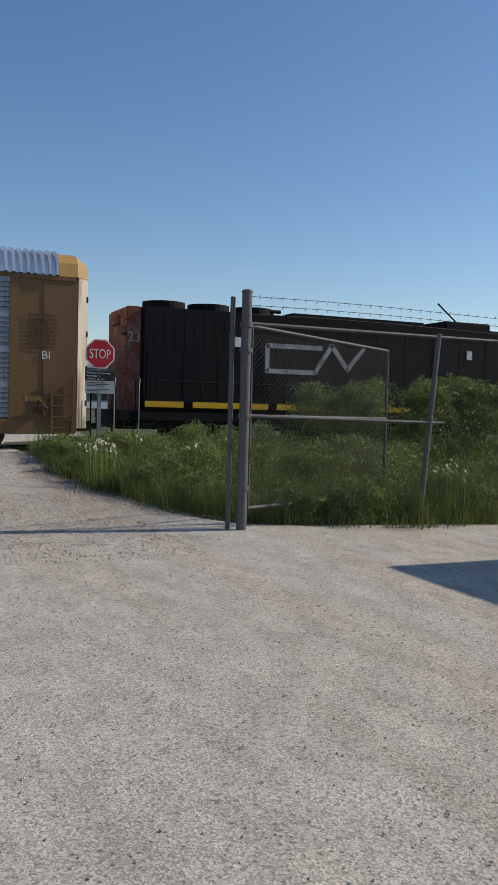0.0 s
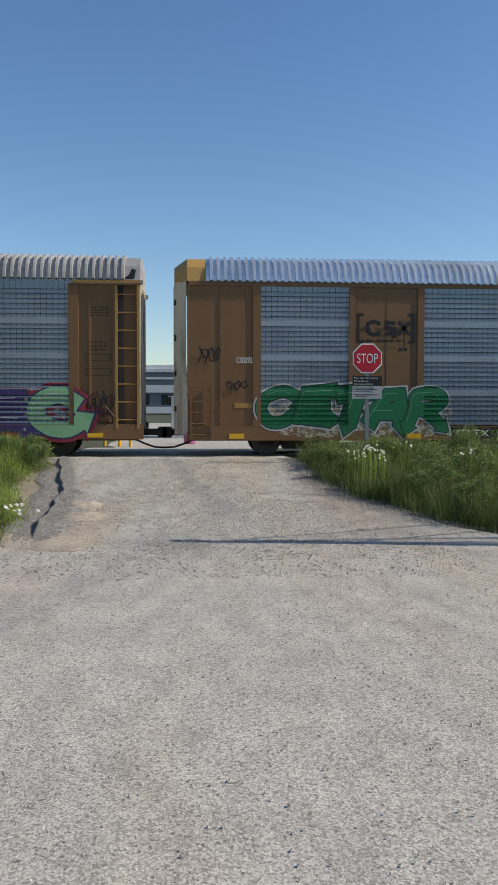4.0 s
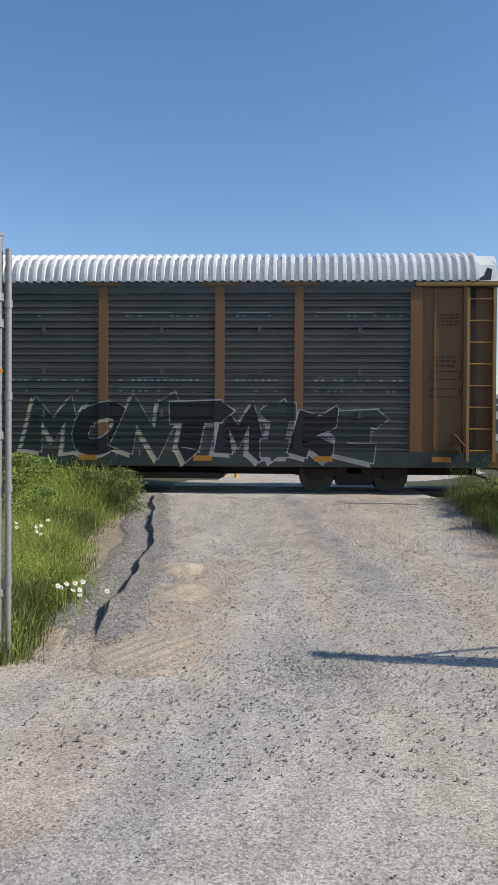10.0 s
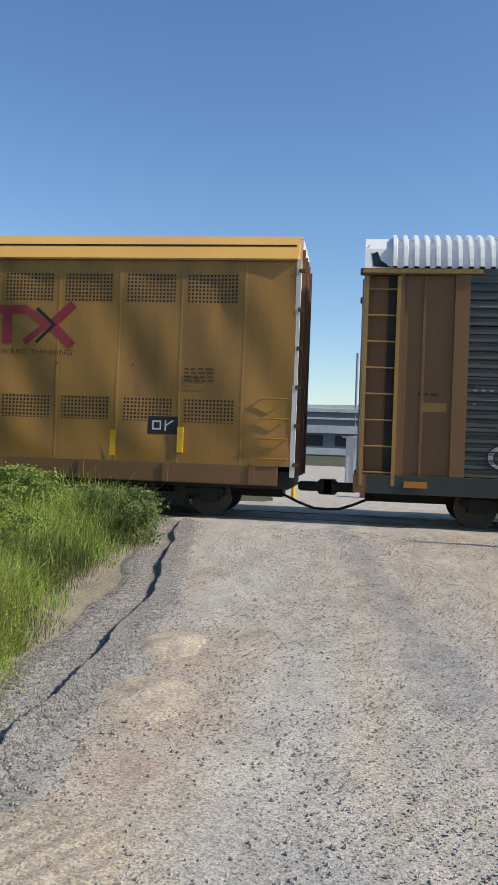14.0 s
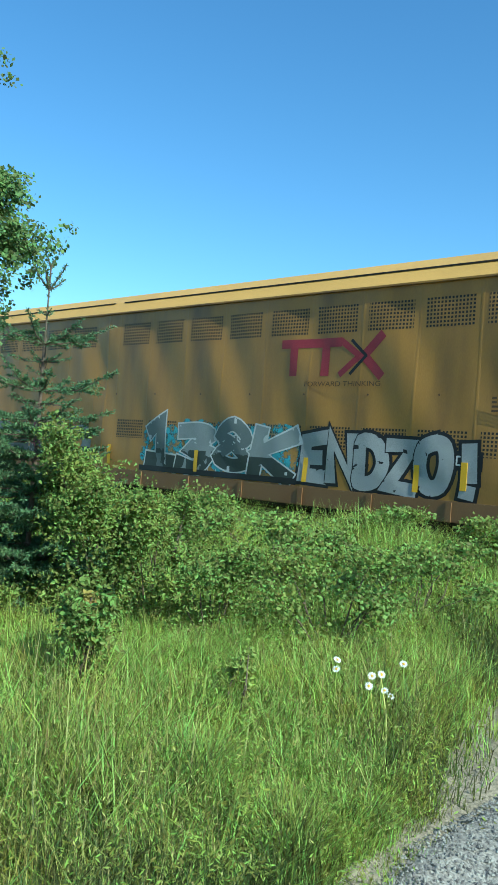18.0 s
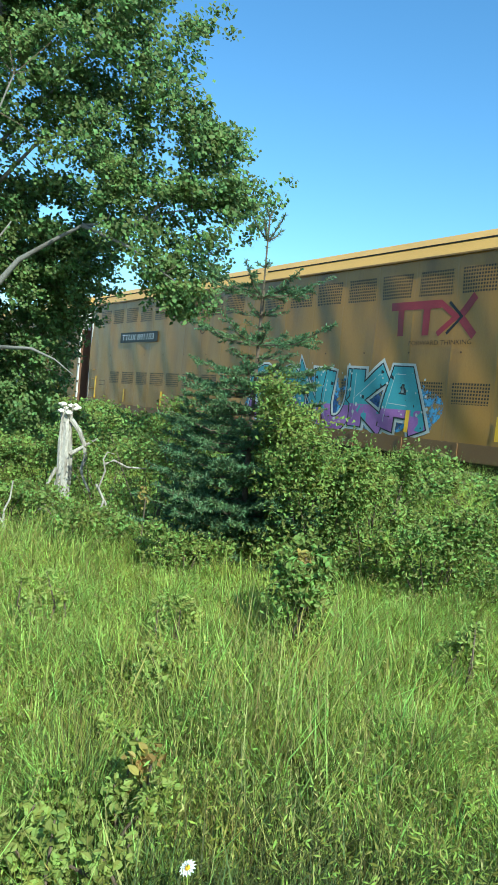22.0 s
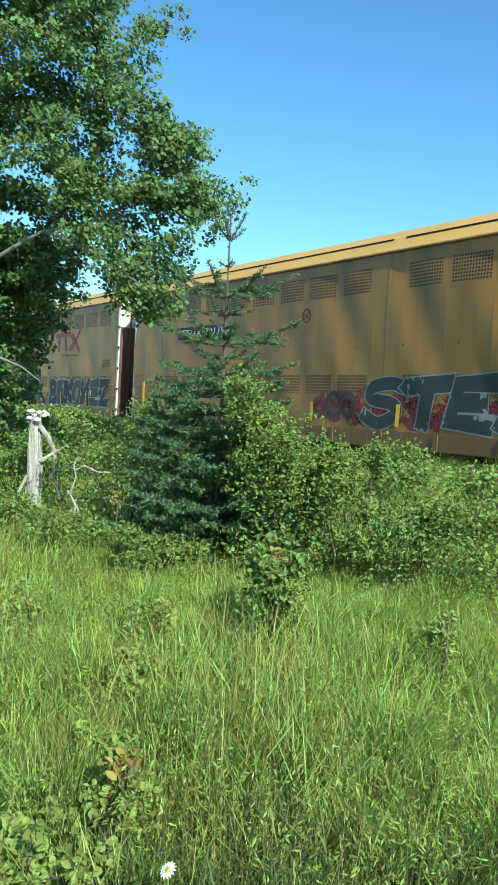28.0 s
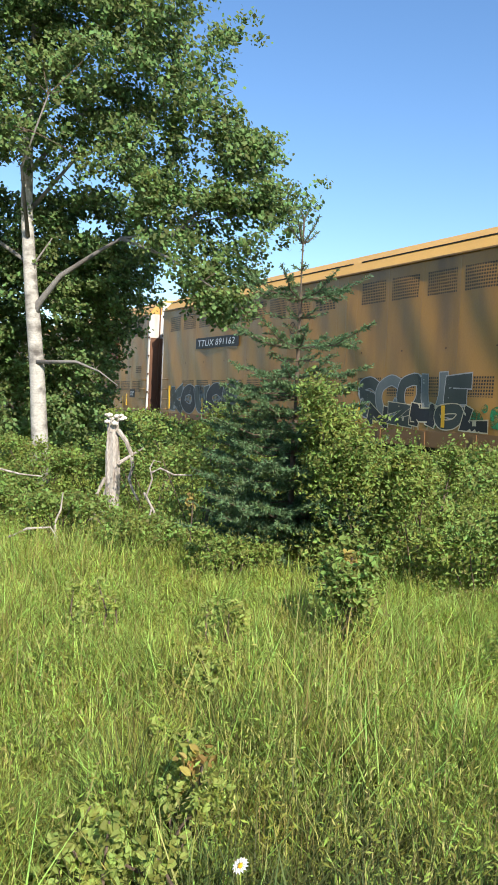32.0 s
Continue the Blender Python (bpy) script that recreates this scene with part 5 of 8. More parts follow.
def tag(side, car, word, x0, x1, z0, z1, fills, line, halo=None, weight=0.3, seed=1, shine="white", thick=0.045, lower=None, lean=0.12, level=0.0, flare=0.25, shade=None, barbs=0.0):
    """A sprayed word in fat letters: halo, drop shade, outline, fill that changes downwards, barbed ends, inner shine lines and drips."""
    rng = np.random.default_rng(seed)
    cell = (x1 - x0) / len(word)
    strokes = []
    for k, ch in enumerate(word):
        smooth, lines = GLYPH[ch]
        w = weight * min(cell, z1 - z0) * rng.uniform(0.92, 1.12)
        gx, gw = x0 + k * cell + w * 0.22, cell - w * 0.3
        gz, gh = z0 + w * 0.4 + rng.uniform(-0.05, 0.05), (z1 - z0) - w * 0.8
        tilt = lean * rng.uniform(-0.3, 1)
        bend = rng.normal(size=2) * 0.05
        got = []
        for ln in lines:
            ln = [(gx + (a + tilt * (b - 0.5) + bend[0] * math.sin(b * 3)) * gw, gz + (b + bend[1] * math.sin(a * 4)) * gh) for a, b in ln]
            got.append((curve(ln) if smooth else ln, 0.0 if smooth else flare))
        spikes = []
        for ln, _ in got:
            for tip, back in ((ln[0], ln[1]), (ln[-1], ln[-2])):
                if rng.uniform() < barbs:
                    d = (Vector(tip) - Vector(back)).normalized()
                    q, c = Vector((-d.y, d.x)), Vector(tip) + d * w * 0.2
                    spikes.append((c, d, q))
        strokes.append((got, spikes, w))

    def body(got, spikes, w, extra, dx=0.0, dz=0.0):
        out = [q for ln, fl in got for q in ribbon(ln, w + extra * 2, w * 0.3 + extra, fl)]
        for c, d, q in spikes:
            out.append([tuple(c + q * (w * 0.75 + extra * 1.6) - d * extra), tuple(c - q * (w * 0.75 + extra * 1.6) - d * extra), tuple(c + d * (w * 0.95 + extra * 2.4))])
        return [[(a + dx, b + dz) for a, b in o] for o in out]

    for back, ink, extra, name, lift in (((0, 0), halo, thick * 3, "graffiti_halo", 0), ((-0.09, -0.07), shade, thick, "graffiti_shade", 0.4)):
        if ink:
            side.lay(car, [q for got, spikes, w in strokes for q in body(got, spikes, w, extra, *back)], ink, lift + level, name)
    for k, (got, spikes, w) in enumerate(strokes):
        up = level + 0.7 * k
        side.lay(car, body(got, spikes, w, thick), line, 1 + up, "graffiti_outline")
        fill = body(got, spikes, w, 0)
        side.lay(car, fill, fills[k % len(fills)], 1.25 + up, "graffiti_letter")
        if lower:
            cut = z0 + (z1 - z0) * rng.uniform(0.36, 0.46)
            side.lay(car, [c for c in (clip_slab(q, 1, z0 - 1, cut) for q in fill) if c], lower, 1.4 + up, "graffiti_fade")
        if shine:
            marks = []
            for ln, _ in got:
                i = len(ln) // 2
                off = w * 0.24
                marks += ribbon([(q[0] - off, q[1] + off * 0.3) for q in ln[:i + 1]], thick * 0.5)
            side.lay(car, marks, shine, 1.55 + up, "graffiti_shine")
    drips = [rect(x, x + 0.018, z0 - rng.uniform(0.02, 0.12), z0 + 0.1) for x in rng.uniform(x0, x1, 5)]
    side.lay(car, drips, line, 0.8, "graffiti_drip")


def cloud(side, car, x0, x1, z0, z1, ink, seed, layer=0, count=None):
    """A sprayed background of soft, overlapping puffs with an uneven rim."""
    rng = np.random.default_rng(seed)
    h = z1 - z0
    n = 2 * (count or int((x1 - x0) / h * 4))
    out = []
    for k in range(n):
        r = h * (rng.uniform(0.34, 0.5) if k % 2 else rng.uniform(0.12, 0.3))
        cx, cz = x0 + r * 0.7 + (x1 - x0 - r * 1.4) * (k + rng.uniform(0, 1)) / n, rng.uniform(z0 + r, max(z0 + r + 0.01, z1 - r))
        p = rng.uniform(0, 6.28)
        out.append([(cx + r * (1 + 0.12 * math.sin(3 * a + p)) * math.cos(a), max(z0, cz + r * (1 + 0.1 * math.sin(2 * a + p)) * math.sin(a))) for a in [i * 2 * math.pi / 18 for i in range(18)]])
    side.lay(car, out, MIST[ink], layer, "graffiti_ground")


def edged(side, car, outline, ink, layer, name, label="", line="black", w=0.03):
    """One sprayed shape with a thin dark outline."""
    side.lay(car, [outline], ink, layer, name, label)
    side.lay(car, ribbon(outline + outline[:2], w), line, layer + 0.5, name)


def swirls(side, car, x0, x1, z0, z1, ink, seed, count):
    """Tapered crescents and hooks in pale paint, black-edged."""
    rng = np.random.default_rng(seed)
    h = z1 - z0
    dark, pale = [], []
    for k in range(count):
        cx, cz = x0 + (x1 - x0) * (k + rng.uniform(0.2, 0.8)) / count, z0 + h * rng.uniform(0.35, 0.65)
        rx, rz = rng.uniform(0.25, 0.6), h * rng.uniform(0.22, 0.36)
        a0, span, fat = rng.uniform(0, 6.28), rng.choice([-1, 1]) * rng.uniform(1.8, 3.4), rng.uniform(0.05, 0.1)
        pts = [(cx + rx * math.cos(a0 + span * i / 12), cz + rz * math.sin(a0 + span * i / 12)) for i in range(13)]
        for i, (p, q) in enumerate(zip(pts, pts[1:])):
            w = fat * math.sin(math.pi * (i + 0.7) / 12.4)
            dark += stroke([p, q], w + 0.05)
            pale += stroke([p, q], w)
    side.lay(car, dark, "black", 7, "graffiti_swirl")
    side.lay(car, pale, ink, 7.6, "graffiti_swirl")


def splatter(side, car, x0, x1, z0, z1, ink, seed, count=40):
    """Small round specks and puffs of paint."""
    rng = np.random.default_rng(seed)
    out = []
    for _ in range(count):
        x, z, r = rng.uniform(x0, x1), rng.uniform(z0, z1), rng.uniform(0.012, 0.05)
        out.append([(x + r * math.cos(k * 0.9), z + r * math.sin(k * 0.9)) for k in range(7)])
    side.lay(car, out, ink, 9, "graffiti_speck")


def scribble(side, car, x0, x1, z0, z1, ink, seed, w=0.035, loops=12):
    """A thin hand-sprayed squiggle."""
    rng = np.random.default_rng(seed)
    pts = []
    for i in range(loops * 4):
        t = i / (loops * 4 - 1)
        pts.append((x0 + (x1 - x0) * t + 0.12 * (x1 - x0) * math.sin(i * 1.9), (z0 + z1) / 2 + (z1 - z0) * 0.5 * math.sin(i * 1.37 + seed) * rng.uniform(0.4, 1)))
    side.lay(car, ribbon(pts, w), ink, 3, "graffiti_scribble")


def rect(x0, x1, z0, z1):
    return [(x0, z0), (x1, z0), (x1, z1), (x0, z1)]


def small_print(car, x0, x1, z0, z1, rows, material, y, seed=0):
    """Lines of stencilled data too small to read: short bars."""
    rng = np.random.default_rng(seed)
    bm = bmesh.new()
    h = (z1 - z0) / rows
    for k in range(rows):
        x = x0
        while x < x1 - 0.03:
            w = rng.uniform(0.05, 0.16)
            box(bm, x, min(x + w, x1), y - 0.003, y, z0 + k * h, z0 + k * h + h * 0.5)
            x += w + 0.04
    tagged(part("data_stencil", bm, material, car), kind="stuff")


def arrow_logo(side, car, x0, x1, z0, z1):
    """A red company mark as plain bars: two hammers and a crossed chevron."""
    w, h = x1 - x0, z1 - z0
    t = h * 0.24
    s = [rect(x0, x0 + w * 0.62, z1 - t, z1), rect(x0 + w * 0.1, x0 + w * 0.1 + t * 1.1, z0, z1 - t), rect(x0 + w * 0.42, x0 + w * 0.42 + t * 1.1, z0, z1 - t)]
    s += stroke([(x0 + w * 0.62, z1 - t * 0.4), (x0 + w * 0.8, (z0 + z1) / 2), (x0 + w * 0.62, z0 + t * 0.2)], t * 0.7)
    s += stroke([(x0 + w, z1), (x0 + w * 0.84, (z0 + z1) / 2), (x0 + w, z0)], t * 1.0)
    side.lay(car, s, "crimson", 1, "company_mark", "red company mark")
    side.lay(car, stroke([(x0 + w * 0.72, z1 - t * 0.4), (x0 + w * 0.86, (z0 + z1) / 2), (x0 + w * 0.72, z0 + t * 0.2)], t * 0.35), "black", 2, "company_mark")


def marks_car1():
    s, c = Side(A1_PANELS), car1
    cloud(s, c, 2.1, 7.6, 0.86, 2.3, "cream", 11, 0, 9)
    tag(s, c, "CETAR", 2.05, 7.35, 1.20, 2.3, ["green"], "black", "white", 0.33, 11, "mint", 0.022, lean=0.35, level=0.5, flare=0.35, barbs=0.35)
    tag(s, c, "SOBIN", 10.25, 13.65, 0.92, 2.25, ["black"], "silver", "black", 0.42, 12, None, 0.018, lean=0.05, flare=0.1)
    scribble(s, c, 14.4, 15.3, 1.4, 2.15, "black", 4, 0.045)
    cloud(s, c, 16.6, 23.6, 0.9, 2.4, "olive", 15, 0, 9)
    tag(s, c, "BCINE", 17.75, 23.1, 1.0, 2.25, ["rose", "pink"], "navy", None, 0.31, 14, "cream", 0.04, lean=0.35, level=0.5, flare=0.4, shade="navy", barbs=0.5)
    s.lay(c, [rect(7.6, 10.15, 0.82, 1.16)], "black", 0, "number_band", "black band")
    lettering("CTTX  692276", 7.75, 0.9, 0.19, WHITE, c, -1.626, 2.3)
    lettering("C00392", 1.4, 2.97, 0.16, WHITE, c, -1.605, 0.45)
    lettering("BI", 26.2, 2.9, 0.22, WHITE, c, -1.605)
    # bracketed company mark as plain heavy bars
    m = 6.5
    s.lay(c, [rect(4.82, 4.9, 3.55, 4.4), rect(4.9, 5.02, 4.32, 4.4), rect(4.9, 5.02, 3.55, 3.63), rect(m - 0.08, m, 3.55, 4.4), rect(m - 0.2, m - 0.08, 4.32, 4.4), rect(m - 0.2, m - 0.08, 3.55, 3.63)], "black", 1, "company_mark", "black brackets")
    for line in ([(5.5, 4.1), (5.3, 4.17), (5.14, 4.1), (5.12, 3.9), (5.28, 3.79), (5.5, 3.85)], [(5.93, 4.12), (5.68, 4.15), (5.68, 4.0), (5.92, 3.96), (5.92, 3.81), (5.65, 3.83)], [(6.02, 4.17), (6.36, 3.79)], [(6.36, 4.17), (6.02, 3.79)]):
        s.lay(c, ribbon(line, 0.105), "black", 1 + 0.1 * len(line), "company_mark", "heavy black mark")
    small_print(c, 5.1, 6.2, 3.6, 3.68, 1, BLACK, -1.605, 2)
    s.lay(c, [rect(18.15, 18.9, 0.86, 1.12)], "orange", 2, "small_plate", "orange plate")
    for a in (1.2, 6.3, 12.9, 16.4, 20.6):
        part("reflector", boxes((a, a + 0.42, -1.622, -1.6, 0.84, 0.98)), AMBER, c, "amber reflective strip")
    for a in (1.35, 25.75):
        part("warning_plate", boxes((a, a + 0.5, -1.58, -1.56, 1.7, 1.85)), YELLOW_TRIM, c, "small yellow plate")
    small_print(c, 25.8, 26.6, 3.2, 4.2, 9, LETTER_DARK, -1.6, 3)
    scribble(s, c, 0.35, 0.95, 2.95, 3.5, "black", 5, 0.03, 6)
    scribble(s, c, 1.1, 1.7, 2.2, 2.5, "black", 6, 0.03, 6)
    bm = bmesh.new()
    for x in (5.1, 5.25, 6.1, 6.25):
        rod(bm, (x, -1.577, 3.38), (x, -1.56, 3.38), 0.045, 10)
    part("bolts", bm, BLACK, c)
    part("hand_brake", rods(((26.1, -1.6, 1.35), (26.1, -1.72, 1.75), 0.04), ((26.1, -1.72, 1.75), (26.35, -1.74, 1.5), 0.025), ((26.0, -1.6, 1.5), (26.25, -1.66, 1.5), 0.09)), RUSTY, c, "rusty hand brake lever")


LETTER_DARK = mat("faded dark stencil paint", (0.085, 0.048, 0.024), 0.7)


def marks_car2():
    s, c = Side(A2_PANELS), car2
    tag(s, c, "O", 2.0, 2.85, 1.0, 2.3, ["black"], "black", None, 0.07, 20, None, 0.004)
    s.lay(c, [rect(2.1, 4.6, 1.25, 2.1)], "mint", 0, "graffiti_ground")
    tag(s, c, "ANC", 2.95, 5.2, 1.4, 2.15, ["maroon"], "mint", None, 0.3, 21, None, 0.015, flare=0.2)
    cloud(s, c, 4.9, 9.4, 1.2, 2.42, "ochre", 28, 0, 12)
    s.lay(c, [rect(5.5, 9.6, 0.9, 1.3)], "ochre", 0, "graffiti_ground")
    tag(s, c, "COCO", 5.45, 8.6, 0.98, 2.28, ["purple"], "navy", None, 0.37, 22, None, 0.03, level=1, shade="navy")
    tag(s, c, "H", 8.55, 9.9, 0.9, 2.38, ["maroon"], "black", None, 0.3, 26, None, 0.03, level=2, flare=0.45)
    tag(s, c, "EIZS", 9.82, 12.05, 1.1, 2.2, ["green"], "black", None, 0.4, 24, None, 0.03, level=1, shade="black")
    tag(s, c, "Y", 11.85, 12.85, 0.92, 2.3, ["maroon"], "black", None, 0.32, 25, None, 0.03, level=3, flare=0.5)
    cloud(s, c, 13.1, 18.6, 1.3, 2.45, "rose", 29, 0, 9)
    tag(s, c, "MONZK", 13.4, 18.4, 1.0, 2.25, ["green", "teal", "green"], "white", None, 0.32, 23, "sky", 0.035, "blue", 0.3, 1, 0.4, barbs=0.3)
    tag(s, c, "SHAC", 20.2, 25.4, 0.88, 2.15, ["purple", "navy", "purple", "mint"], "navy", "crimson", 0.34, 27, "white", 0.045, level=0.5, barbs=0.3)
    splatter(s, c, 19.8, 25.0, 1.0, 2.1, "cream", 27, 26)
    scribble(s, c, 0.95, 1.75, 1.3, 2.0, "black", 8, 0.03, 8)
    scribble(s, c, 25.6, 26.3, 1.35, 2.2, "black", 9, 0.03, 8)
    s.lay(c, [rect(6.75, 9.3, 3.42, 4.12)], "silver", 0, "mark_ground", "pale panel strip")
    arrow_logo(s, c, 7.0, 8.85, 3.48, 4.05)
    s.lay(c, [rect(6.65, 9.45, 0.8, 1.17)], "black", 2, "number_band", "black band")
    lettering("TTGX 710475", 6.85, 0.88, 0.22, WHITE, c, -1.626, 2.4)
    lettering("TTTX", 1.2, 2.98, 0.12, BLACK, c, -1.53, 0.36)
    lettering("331454", 1.15, 2.8, 0.12, BLACK, c, -1.53, 0.5)
    marks_ends(c)


def marks_ends(c):
    small_print(c, 25.65, 26.2, 4.25, 4.55, 4, LETTER_DARK, -1.53, 31)
    for z in (3.0, 2.6):
        bm = bmesh.new()
        for a in ((25.55, 26.25, z, z + 0.02), (25.55, 26.25, z + 0.18, z + 0.2), (25.55, 25.57, z, z + 0.2), (26.23, 26.25, z, z + 0.2)):
            box(bm, a[0], a[1], -1.53, -1.52, a[2], a[3])
        part("data_frame", bm, LETTER_DARK, c)
    small_print(c, 25.65, 26.15, 3.3, 3.6, 3, LETTER_DARK, -1.53, 33)
    part("data_frame", boxes((1.25, 1.75, -1.53, -1.52, 2.55, 2.72)), YELLOW_TRIM, c, "small yellow plate")
    part("hand_brake", rods(((26.1, -1.55, 1.2), (26.1, -1.64, 1.75), 0.04), ((26.1, -1.64, 1.75), (26.35, -1.66, 1.45), 0.025), ((25.95, -1.52, 1.4), (26.25, -1.62, 1.4), 0.1)), RUSTY, c, "rusty hand brake lever")
    low = 1.1 if c is car3 else 0.88
    for a in (1.0, 5.2, 9.25, 11.7, 14.8, 17.4, 20.1, 22.9, 25.6) if c is car3 else (1.0, 5.2, 11.0, 14.2, 17.0, 22.5, 25.6):
        part("reflector", boxes((a, a + 0.43, -1.632, -1.6, low, low + 0.12)), AMBER_DULL if c is car3 else AMBER, c, "amber reflective strip")


def marks_car3():
    s, c = Side(A2_PANELS, 4, 5, 1.34), car3
    rng = np.random.default_rng(88)
    for a, b in A2_PANELS:
        for z, share in ((2.95, 0.75), (2.70, 0.4), (4.45, 0.3)):
            dots = [rect(q, q + 0.075, z, z + 0.045) for q in np.arange(a + 0.25, b - 0.35, 0.15) if rng.uniform() < share]
            s.lay(c, dots + [rect(a + 0.3, b - rng.uniform(0.3, 1.2), z + 0.085, z + 0.1)], "bluegrey", 0, "worn_stencil_row", "pale worn stencil marks")
    tag(s, c, "COSMUS", 3.0, 10.2, 1.28, 2.3, ["dark", "black"], "silver", None, 0.28, 31, None, 0.022, lean=0.4, level=0.5, flare=0.35, shade="cream", barbs=0.4)
    swirls(s, c, 3.0, 10.1, 1.25, 2.25, "silver", 36, 16)
    cloud(s, c, 10.3, 13.9, 1.0, 1.6, "grey", 35, 0, 8)
    tag(s, c, "BRK", 10.25, 13.3, 1.28, 2.25, ["black"], "silver", None, 0.3, 33, None, 0.02, lean=0.3, level=0.5, flare=0.45, shade="cream", barbs=0.4)
    tag(s, c, "MONT", 16.2, 20.6, 1.25, 2.4, ["dark", "black"], "silver", None, 0.31, 34, None, 0.022, lean=0.35, level=0.5, flare=0.5, shade="cream", barbs=0.35)
    tag(s, c, "MIKE", 20.7, 24.3, 1.25, 2.3, ["black", "dark"], "silver", None, 0.31, 39, None, 0.022, lean=0.35, level=0.5, flare=0.5, shade="silver", barbs=0.35)
    edged(s, c, [(11.7, 4.35), (12.05, 4.42), (12.1, 4.62), (12.35, 4.5), (12.75, 4.5), (12.95, 4.6), (12.98, 4.38), (13.18, 4.22), (12.95, 4.12), (13.02, 3.9), (12.85, 3.6), (12.6, 3.4), (12.55, 3.12), (12.45, 3.5), (12.2, 3.55), (11.85, 3.72), (11.82, 4.1)], "silver", 4, "graffiti_patch", "pale silver sprayed shape with a black outline", w=0.05)
    s.lay(c, [rect(0.3, 26.9, 0.98, 1.322)], "dark", 0, "number_band", "dark sill band")
    lettering("TTGX", 5.85, 1.0, 0.19, WHITE, c, -1.645, 0.62)
    lettering("604288", 7.29, 1.0, 0.19, WHITE, c, -1.645, 1.19)
    plate = boxes((4.82, 6.44, -1.6, -1.5, 3.18, 5.1), bevel=0.01)
    part("emblem_panel", plate, mat("tan plain panel", (0.30, 0.19, 0.085), 0.6, vary=0.08, tint=(0.22, 0.13, 0.06)), c, "plain tan panel")
    f = Side(plain=-1.602)
    x, z, w, h = 5.63, 3.86, 0.84, 0.96
    shield = [(x - w / 2, z + h * 0.82), (x - w * 0.25, z + h * 0.86), (x, z + h), (x + w * 0.25, z + h * 0.86), (x + w / 2, z + h * 0.82), (x + w * 0.44, z + h * 0.3), (x + w * 0.3, z + 0.12), (x, z), (x - w * 0.3, z + 0.12), (x - w * 0.44, z + h * 0.3)]
    f.lay(c, [swell(shield, 0.025)], "navy", 0, "emblem", "shield-shaped emblem in blue, white and red")
    f.lay(c, [shield], "white", 1, "emblem")
    f.lay(c, [clip_slab(shield, 0, x - w * 0.41 + k * w * 0.2, x - w * 0.41 + k * w * 0.2 + w * 0.1) for k in range(5)], "crimson", 2, "emblem")
    f.lay(c, [clip_slab(shield, 1, z + h * 0.5, z + h)], "blue", 3, "emblem")
    f.lay(c, [rect(x - 0.3, x + 0.3, z + h * 0.7, z + h * 0.78), rect(x - 0.3, x + 0.3, z + h * 0.56, z + h * 0.64)], "white", 4, "emblem")
    lettering("BUILDING AMERICA", 4.87, 3.5, 0.13, BLACK, c, -1.607, 1.5)
    for a, b in A2_PANELS:
        for k in range(1, 4):
            zz = 5.12 - 0.975 * k
            part("tier_joint", boxes((a, b, -1.595, -1.52, zz - 0.012, zz + 0.012)), BLACK, c)
            part("latch", boxes(((a + b) / 2 - 0.04, (a + b) / 2 + 0.04, -1.615, -1.52, zz - 0.09, zz + 0.1), bevel=0.01), SLATE, c)
        part("bracket", boxes(((a + b) / 2 - 0.09, (a + b) / 2 + 0.09, -1.62, -1.5, 5.0, 5.16), bevel=0.01), SLATE, c)
    small_print(c, 1.2, 1.6, 2.85, 2.95, 1, LETTER_DARK, -1.53, 36)
    marks_ends(c)


